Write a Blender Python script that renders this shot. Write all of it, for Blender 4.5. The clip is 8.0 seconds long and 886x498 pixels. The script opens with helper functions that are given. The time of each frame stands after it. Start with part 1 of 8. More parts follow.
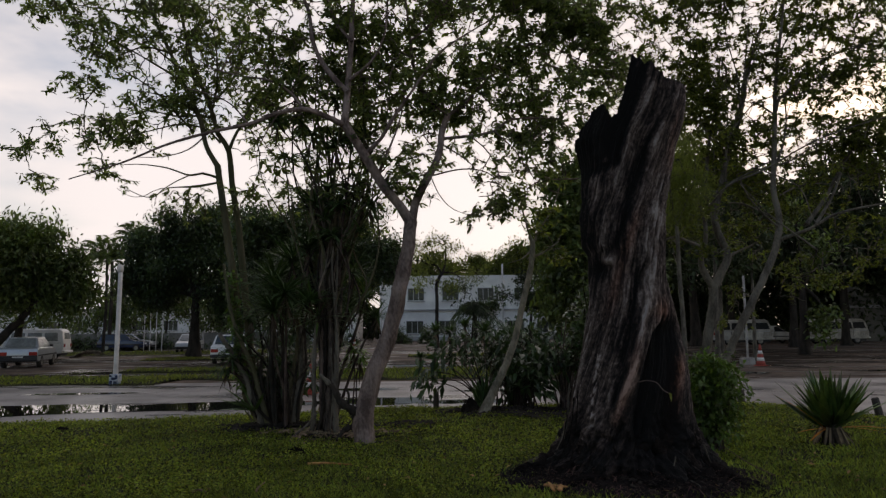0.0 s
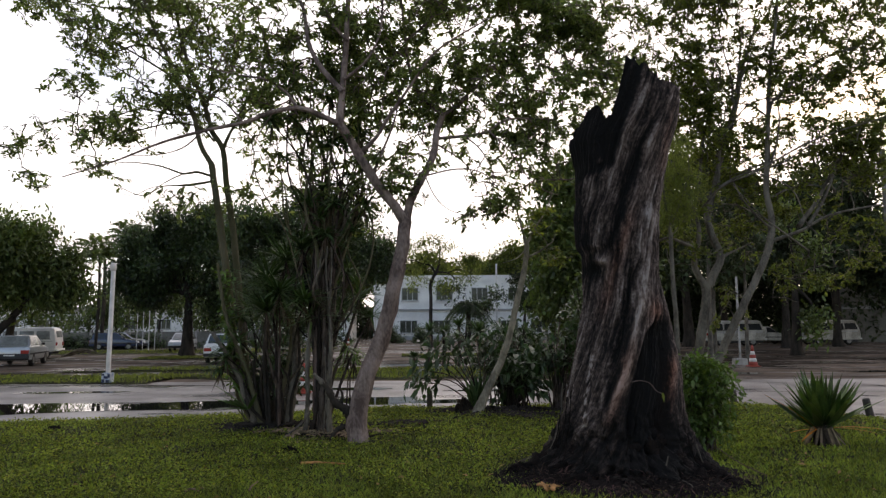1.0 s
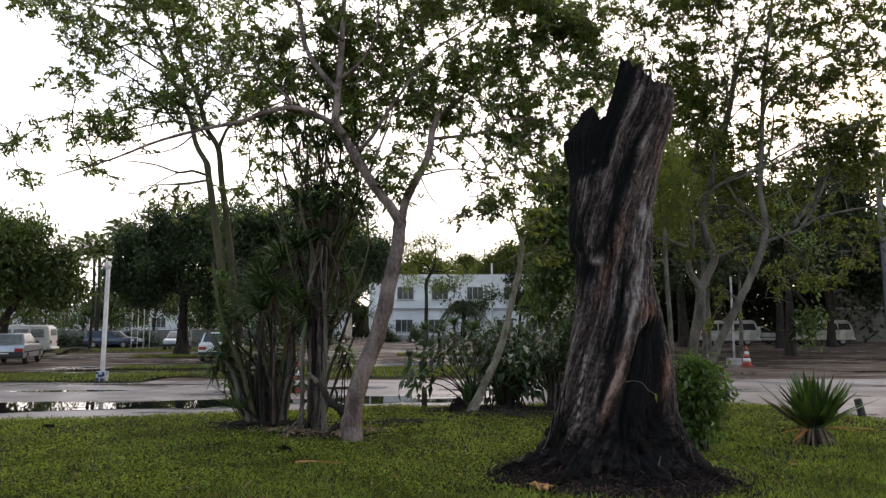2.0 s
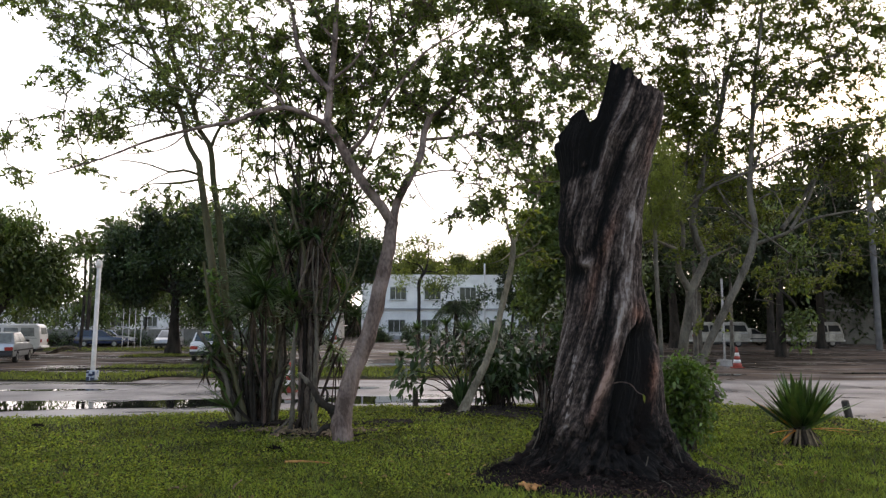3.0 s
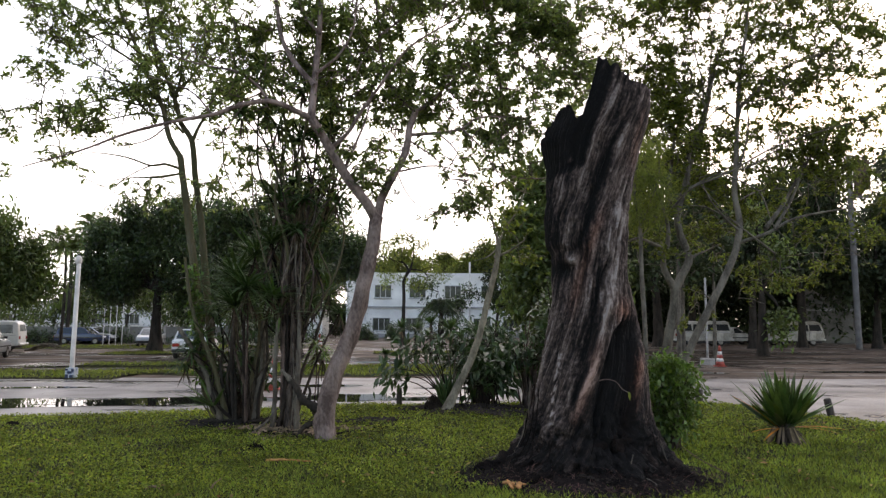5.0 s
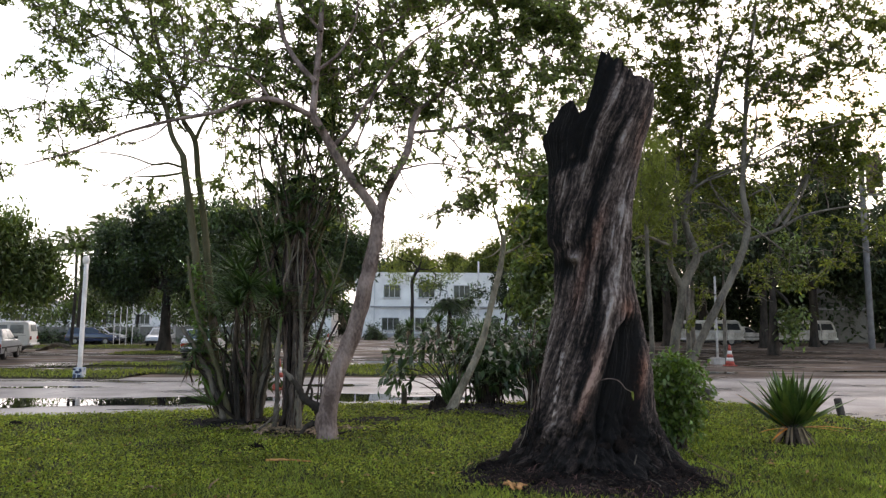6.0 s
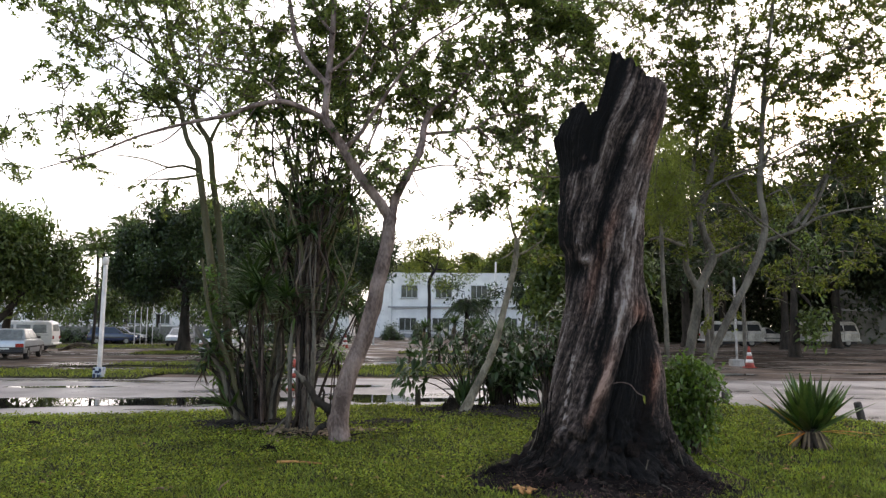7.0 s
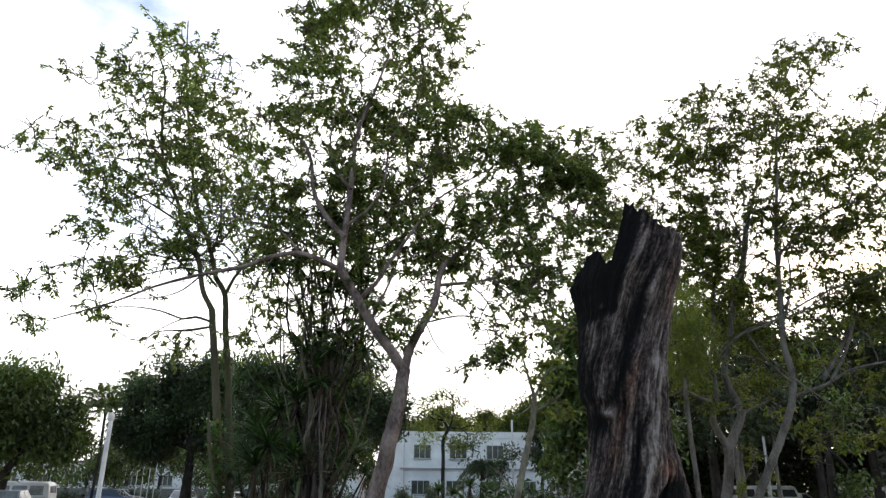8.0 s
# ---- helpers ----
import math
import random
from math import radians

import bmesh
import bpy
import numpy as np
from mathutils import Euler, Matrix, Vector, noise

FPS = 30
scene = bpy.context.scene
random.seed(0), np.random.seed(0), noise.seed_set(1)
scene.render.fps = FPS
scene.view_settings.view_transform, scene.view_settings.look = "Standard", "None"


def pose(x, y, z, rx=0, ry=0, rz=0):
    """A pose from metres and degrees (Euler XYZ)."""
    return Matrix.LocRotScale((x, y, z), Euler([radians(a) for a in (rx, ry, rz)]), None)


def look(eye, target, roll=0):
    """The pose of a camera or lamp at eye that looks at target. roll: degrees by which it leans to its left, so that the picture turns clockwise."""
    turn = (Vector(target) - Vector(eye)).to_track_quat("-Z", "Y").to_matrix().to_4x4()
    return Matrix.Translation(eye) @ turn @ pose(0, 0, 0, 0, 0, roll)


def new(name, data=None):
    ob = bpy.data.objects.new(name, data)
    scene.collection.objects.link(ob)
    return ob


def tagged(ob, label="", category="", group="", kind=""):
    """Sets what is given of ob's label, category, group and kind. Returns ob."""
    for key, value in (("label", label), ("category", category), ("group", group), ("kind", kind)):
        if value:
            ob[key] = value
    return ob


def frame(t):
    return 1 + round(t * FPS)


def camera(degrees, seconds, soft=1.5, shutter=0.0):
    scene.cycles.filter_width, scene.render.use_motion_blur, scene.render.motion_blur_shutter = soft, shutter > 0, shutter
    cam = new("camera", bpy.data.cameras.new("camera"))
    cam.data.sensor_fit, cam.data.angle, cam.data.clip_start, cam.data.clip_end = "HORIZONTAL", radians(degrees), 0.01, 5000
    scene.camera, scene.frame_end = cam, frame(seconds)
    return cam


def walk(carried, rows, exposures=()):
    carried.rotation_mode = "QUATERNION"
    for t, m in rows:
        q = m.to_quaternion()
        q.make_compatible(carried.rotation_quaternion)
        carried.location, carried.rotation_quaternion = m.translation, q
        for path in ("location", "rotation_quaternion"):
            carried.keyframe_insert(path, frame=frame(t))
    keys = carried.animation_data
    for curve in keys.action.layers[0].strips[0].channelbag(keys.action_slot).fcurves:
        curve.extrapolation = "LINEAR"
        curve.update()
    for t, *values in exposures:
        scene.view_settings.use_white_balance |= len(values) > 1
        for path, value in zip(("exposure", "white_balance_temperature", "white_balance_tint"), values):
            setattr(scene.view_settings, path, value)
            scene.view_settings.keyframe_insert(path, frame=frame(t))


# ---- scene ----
cam = camera(65.6, 8.0, soft=1.35)
PATH = [
    (0, (0.014, 0.193, 1.532), (0.016, 2.18, 1.758), -0.45),
    (0.5, (0.019, 0.192, 1.535), (0.03, 2.18, 1.759), -0.35),
    (1, (0.013, 0.183, 1.532), (0.032, 2.17, 1.757), -0.25),
    (1.5, (0.015, 0.175, 1.536), (0.04, 2.162, 1.758), -0.2),
    (3, (0.052, 0.122, 1.546), (0.103, 2.109, 1.769), 0.15),
    (3.5, (0.054, 0.12, 1.539), (0.121, 2.106, 1.76), 0.15),
    (4, (0.052, 0.139, 1.537), (0.136, 2.126, 1.756), 0.25),
    (4.5, (0.048, 0.164, 1.534), (0.144, 2.15, 1.753), 0.35),
    (6, (0.161, 0.302, 1.515), (0.227, 2.289, 1.733), 0.25),
    (6.5, (0.229, 0.284, 1.521), (0.266, 2.272, 1.739), 0.25),
    (7, (0.245, 0.32, 1.542), (0.259, 2.308, 1.76), 0.35),
    (7.5, (0.239, 0.385, 1.543), (0.245, 2.373, 1.765), 0.45),
    (7.6, (0.239, 0.4, 1.541), (0.24, 2.383, 1.806), 0.45),
    (7.7, (0.24, 0.415, 1.538), (0.232, 2.385, 1.859), 0.45),
    (7.8, (0.24, 0.43, 1.535), (0.224, 2.377, 1.995), 0.45),
    (7.9, (0.24, 0.444, 1.532), (0.217, 2.369, 2.072), 0.5),
    (8, (0.237, 0.478, 1.507), (0.207, 2.367, 2.164), 0.65),
]
walk(cam, [(t, look(eye, target, roll)) for t, eye, target, roll in PATH],
     exposures=[(0, -1.36, 6900, 17), (0.5, -0.90, 6900, 17), (1, -0.46, 6900, 17), (1.5, -0.25, 6900, 17), (3, 0.03, 6900, 17), (3.5, 0.06, 6900, 17), (4.5, 0.09, 6900, 17), (6, 0.32, 6900, 17), (6.5, 0.4, 6900, 17), (7, 0.32, 6900, 17), (7.5, 0.22, 6900, 17), (8, -0.08, 6500, 12)])

# ---- world, sun ----
SUN_EL, SUN_AZ = radians(9.0), radians(24.0)
world = bpy.data.worlds.new("world")
scene.world = world
world.use_nodes = True
wt = world.node_tree
wt.nodes.clear()
w_out = wt.nodes.new("ShaderNodeOutputWorld")
w_bg = wt.nodes.new("ShaderNodeBackground")
w_sky = wt.nodes.new("ShaderNodeTexSky")
w_sky.sky_type = "NISHITA"
w_sky.sun_disc = False
w_sky.sun_elevation, w_sky.sun_rotation = SUN_EL, SUN_AZ
w_sky.air_density, w_sky.dust_density, w_sky.ozone_density = 1.0, 1.6, 1.0
w_map = wt.nodes.new("ShaderNodeMapping")
w_map.inputs["Scale"].default_value = (1.0, 1.0, 2.6)
w_co = wt.nodes.new("ShaderNodeTexCoord")
w_noise = wt.nodes.new("ShaderNodeTexNoise")
w_noise.inputs["Scale"].default_value = 2.2
w_noise.inputs["Detail"].default_value = 7.0
w_noise.inputs["Roughness"].default_value = 0.55
w_ramp = wt.nodes.new("ShaderNodeValToRGB")
w_ramp.color_ramp.elements[0].position = 0.34
w_ramp.color_ramp.elements[1].position = 0.58
w_mix = wt.nodes.new("ShaderNodeMixRGB")
w_mix.inputs[2].default_value = (11.5, 11.4, 11.2, 1)
wt.links.new(w_co.outputs["Generated"], w_map.inputs["Vector"])
wt.links.new(w_map.outputs[0], w_noise.inputs["Vector"])
w_half = wt.nodes.new("ShaderNodeMath")
w_half.operation = "MULTIPLY"
w_half.inputs[1].default_value = 0.95
wt.links.new(w_ramp.outputs[0], w_half.inputs[0])
wt.links.new(w_half.outputs[0], w_mix.inputs[0])
w_gain = wt.nodes.new("ShaderNodeMixRGB")
w_gain.blend_type = "MULTIPLY"
w_gain.inputs[0].default_value = 1.0
w_gain.inputs[2].default_value = (2.75, 2.8, 3.1, 1)
wt.links.new(w_sky.outputs[0], w_gain.inputs[1])
wt.links.new(w_gain.outputs[0], w_mix.inputs[1])
# cloud thickens and glows towards the low sun
w_dot = wt.nodes.new("ShaderNodeVectorMath")
w_dot.operation = "DOT_PRODUCT"
w_dot.inputs[1].default_value = (math.sin(SUN_AZ), math.cos(SUN_AZ), 0.1)
wt.links.new(w_co.outputs["Generated"], w_dot.inputs[0])
w_cover = wt.nodes.new("ShaderNodeMath")
w_cover.operation = "MULTIPLY_ADD"
w_cover.inputs[1].default_value = 0.16
wt.links.new(w_dot.outputs["Value"], w_cover.inputs[0])
w_base = wt.nodes.new("ShaderNodeMath")
w_base.operation = "ADD"
wt.links.new(w_noise.outputs["Fac"], w_base.inputs[0])
w_sep = wt.nodes.new("ShaderNodeSeparateXYZ")
wt.links.new(w_co.outputs["Generated"], w_sep.inputs[0])
w_low = wt.nodes.new("ShaderNodeMapRange")
w_low.inputs[1].default_value, w_low.inputs[2].default_value = 0.10, 0.50
w_low.inputs[3].default_value, w_low.inputs[4].default_value = 0.04, -0.11
wt.links.new(w_sep.outputs["Z"], w_low.inputs[0])
wt.links.new(w_low.outputs[0], w_base.inputs[1])
wt.links.new(w_base.outputs[0], w_cover.inputs[2])
wt.links.new(w_cover.outputs[0], w_ramp.inputs[0])
w_glow = wt.nodes.new("ShaderNodeMapRange")
w_glow.inputs[1].default_value, w_glow.inputs[2].default_value = -0.6, 0.65
w_glow.inputs[3].default_value, w_glow.inputs[4].default_value = 0.62, 1.42
wt.links.new(w_dot.outputs["Value"], w_glow.inputs[0])
w_cloud = wt.nodes.new("ShaderNodeMixRGB")
w_cloud.blend_type = "MULTIPLY"
w_cloud.inputs[0].default_value = 1.0
w_cloud.inputs[1].default_value = (11.6, 11.2, 11.0, 1)
wt.links.new(w_glow.outputs[0], w_cloud.inputs[2])
wt.links.new(w_cloud.outputs[0], w_mix.inputs[2])
wt.links.new(w_mix.outputs[0], w_bg.inputs[0])
w_bg.inputs[1].default_value = 0.15
wt.links.new(w_bg.outputs[0], w_out.inputs[0])

sun = new("sun", bpy.data.lights.new("sun", "SUN"))
sun.data.energy, sun.data.angle, sun.data.color = 0.5, radians(10.0), (1.0, 0.82, 0.6)
sun.matrix_world = look((0, 0, 0), (-math.sin(SUN_AZ) * math.cos(SUN_EL), -math.cos(SUN_AZ) * math.cos(SUN_EL), -math.sin(SUN_EL)))

# ---- materials ----
def mat(name, base, rough=0.7, metal=0.0, vary=0.25, scale=6.0, fine=60.0, bump=0.3, dist=0.01, second=None, spec=0.4,
        island=0.0, objrand=0.0, stretch=(1, 1, 1), translucent=0.0, tint=None, coat=0.0):
    """A procedural surface: base colour broken at two scales, with relief; island and objrand vary it by piece."""
    m = bpy.data.materials.new(name)
    m.use_nodes = True
    nt = m.node_tree
    n, ln = nt.nodes, nt.links
    bsdf = n["Principled BSDF"]
    out = n["Material Output"]
    co = n.new("ShaderNodeTexCoord")
    mp = n.new("ShaderNodeMapping")
    mp.inputs["Scale"].default_value = stretch
    ln.new(co.outputs["Object"], mp.inputs["Vector"])
    big = n.new("ShaderNodeTexNoise")
    big.inputs["Scale"].default_value, big.inputs["Detail"].default_value = scale, 5.0
    small = n.new("ShaderNodeTexNoise")
    small.inputs["Scale"].default_value, small.inputs["Detail"].default_value = fine, 3.0
    ln.new(mp.outputs[0], big.inputs["Vector"])
    ln.new(mp.outputs[0], small.inputs["Vector"])
    ramp = n.new("ShaderNodeValToRGB")
    dark = second or tuple(c * (1 - vary) for c in base)
    light = base if second else tuple(min(c * (1 + vary), 0.95) for c in base)
    ramp.color_ramp.elements[0].position, ramp.color_ramp.elements[1].position = 0.35, 0.68
    ramp.color_ramp.elements[0].color = (*dark, 1)
    ramp.color_ramp.elements[1].color = (*light, 1)
    add = n.new("ShaderNodeMath")
    add.operation = "MULTIPLY_ADD"
    add.inputs[1].default_value = 0.45
    ln.new(small.outputs["Fac"], add.inputs[0])
    sub = n.new("ShaderNodeMath")
    sub.operation = "MULTIPLY_ADD"
    sub.inputs[1].default_value, sub.inputs[2].default_value = 1.0, -0.22
    ln.new(big.outputs["Fac"], sub.inputs[0])
    ln.new(sub.outputs[0], add.inputs[2])
    ln.new(add.outputs[0], ramp.inputs[0])
    colour = ramp.outputs[0]
    if island or objrand:
        src = n.new("ShaderNodeNewGeometry").outputs["Random Per Island"] if island else n.new("ShaderNodeObjectInfo").outputs["Random"]
        hs = n.new("ShaderNodeHueSaturation")
        k = island or objrand
        v = n.new("ShaderNodeMapRange")
        v.inputs[3].default_value, v.inputs[4].default_value = 1 - k, 1 + k
        h = n.new("ShaderNodeMapRange")
        h.inputs[3].default_value, h.inputs[4].default_value = 0.5 - 0.05 * k, 0.5 + 0.03 * k
        w = n.new("ShaderNodeMath")
        w.operation = "FRACT"
        w7 = n.new("ShaderNodeMath")
        w7.operation = "MULTIPLY"
        w7.inputs[1].default_value = 7.31
        ln.new(src, w7.inputs[0])
        ln.new(w7.outputs[0], w.inputs[0])
        ln.new(src, v.inputs[0])
        ln.new(w.outputs[0], h.inputs[0])
        ln.new(v.outputs[0], hs.inputs["Value"])
        ln.new(h.outputs[0], hs.inputs["Hue"])
        ln.new(colour, hs.inputs["Color"])
        colour = hs.outputs[0]
    ln.new(colour, bsdf.inputs["Base Color"])
    bsdf.inputs["Roughness"].default_value = rough
    bsdf.inputs["Metallic"].default_value = metal
    bsdf.inputs["Specular IOR Level"].default_value = spec
    bsdf.inputs["Coat Weight"].default_value = coat
    if bump:
        bm_ = n.new("ShaderNodeBump")
        bm_.inputs["Strength"].default_value, bm_.inputs["Distance"].default_value = bump, dist
        ln.new(add.outputs[0], bm_.inputs["Height"])
        ln.new(bm_.outputs[0], bsdf.inputs["Normal"])
    if translucent:
        tr = n.new("ShaderNodeBsdfTranslucent")
        mixc = n.new("ShaderNodeMixRGB")
        mixc.blend_type = "MULTIPLY"
        mixc.inputs[0].default_value = 1.0
        mixc.inputs[2].default_value = (*(tint or (1.6, 1.8, 0.75)), 1)
        ln.new(colour, mixc.inputs[1])
        ln.new(mixc.outputs[0], tr.inputs["Color"])
        ms = n.new("ShaderNodeMixShader")
        ms.inputs[0].default_value = translucent
        ln.new(bsdf.outputs[0], ms.inputs[1])
        ln.new(tr.outputs[0], ms.inputs[2])
        ln.new(ms.outputs[0], out.inputs["Surface"])
    return m


def glass_mat(name, tone=(0.02, 0.025, 0.03)):
    m = mat(name, tone, rough=0.06, vary=0.2, bump=0.0, spec=0.6)
    return m


def road_mat(name, base, wet_at, wet_soft, scale, dull=0.3, dry=0.8):
    """Worn asphalt: wet film where a broad noise is high, dry and rough elsewhere."""
    m = mat(name, base, rough=0.7, vary=0.5, scale=0.6, fine=45, bump=0.5, dist=0.01)
    nt = m.node_tree
    n, ln = nt.nodes, nt.links
    bsdf = n["Principled BSDF"]
    co = n.new("ShaderNodeTexCoord")
    wet = n.new("ShaderNodeTexNoise")
    wet.inputs["Scale"].default_value, wet.inputs["Detail"].default_value = scale, 4.0
    mp = n.new("ShaderNodeMapping")
    mp.inputs["Scale"].default_value = (0.55, 1.0, 1.0)
    ln.new(co.outputs["Object"], mp.inputs[0])
    ln.new(mp.outputs[0], wet.inputs["Vector"])
    r = n.new("ShaderNodeMapRange")
    r.inputs[1].default_value, r.inputs[2].default_value = wet_at, wet_at + wet_soft
    r.inputs[3].default_value, r.inputs[4].default_value = dry, 0.16
    ln.new(wet.outputs["Fac"], r.inputs[0])
    ln.new(r.outputs[0], bsdf.inputs["Roughness"])
    dk = n.new("ShaderNodeMapRange")
    dk.inputs[1].default_value, dk.inputs[2].default_value = wet_at, wet_at + wet_soft
    dk.inputs[3].default_value, dk.inputs[4].default_value = 1.0, 0.55
    ln.new(wet.outputs["Fac"], dk.inputs[0])
    old = bsdf.inputs["Base Color"].links[0].from_socket
    mul = n.new("ShaderNodeHueSaturation")
    ln.new(old, mul.inputs["Color"])
    ln.new(dk.outputs[0], mul.inputs["Value"])
    ln.new(mul.outputs[0], bsdf.inputs["Base Color"])
    gl = n.new("ShaderNodeMapRange")
    gl.inputs[1].default_value, gl.inputs[2].default_value = wet_at, wet_at + wet_soft
    gl.inputs[3].default_value, gl.inputs[4].default_value = dull, 0.45
    ln.new(wet.outputs["Fac"], gl.inputs[0])
    ln.new(gl.outputs[0], bsdf.inputs["Specular IOR Level"])
    st = n.new("ShaderNodeMapRange")
    st.inputs[1].default_value, st.inputs[2].default_value = wet_at, wet_at + wet_soft
    st.inputs[3].default_value, st.inputs[4].default_value = 0.5, 0.06
    ln.new(wet.outputs["Fac"], st.inputs[0])
    ln.new(st.outputs[0], n["Bump"].inputs["Strength"])
    return m


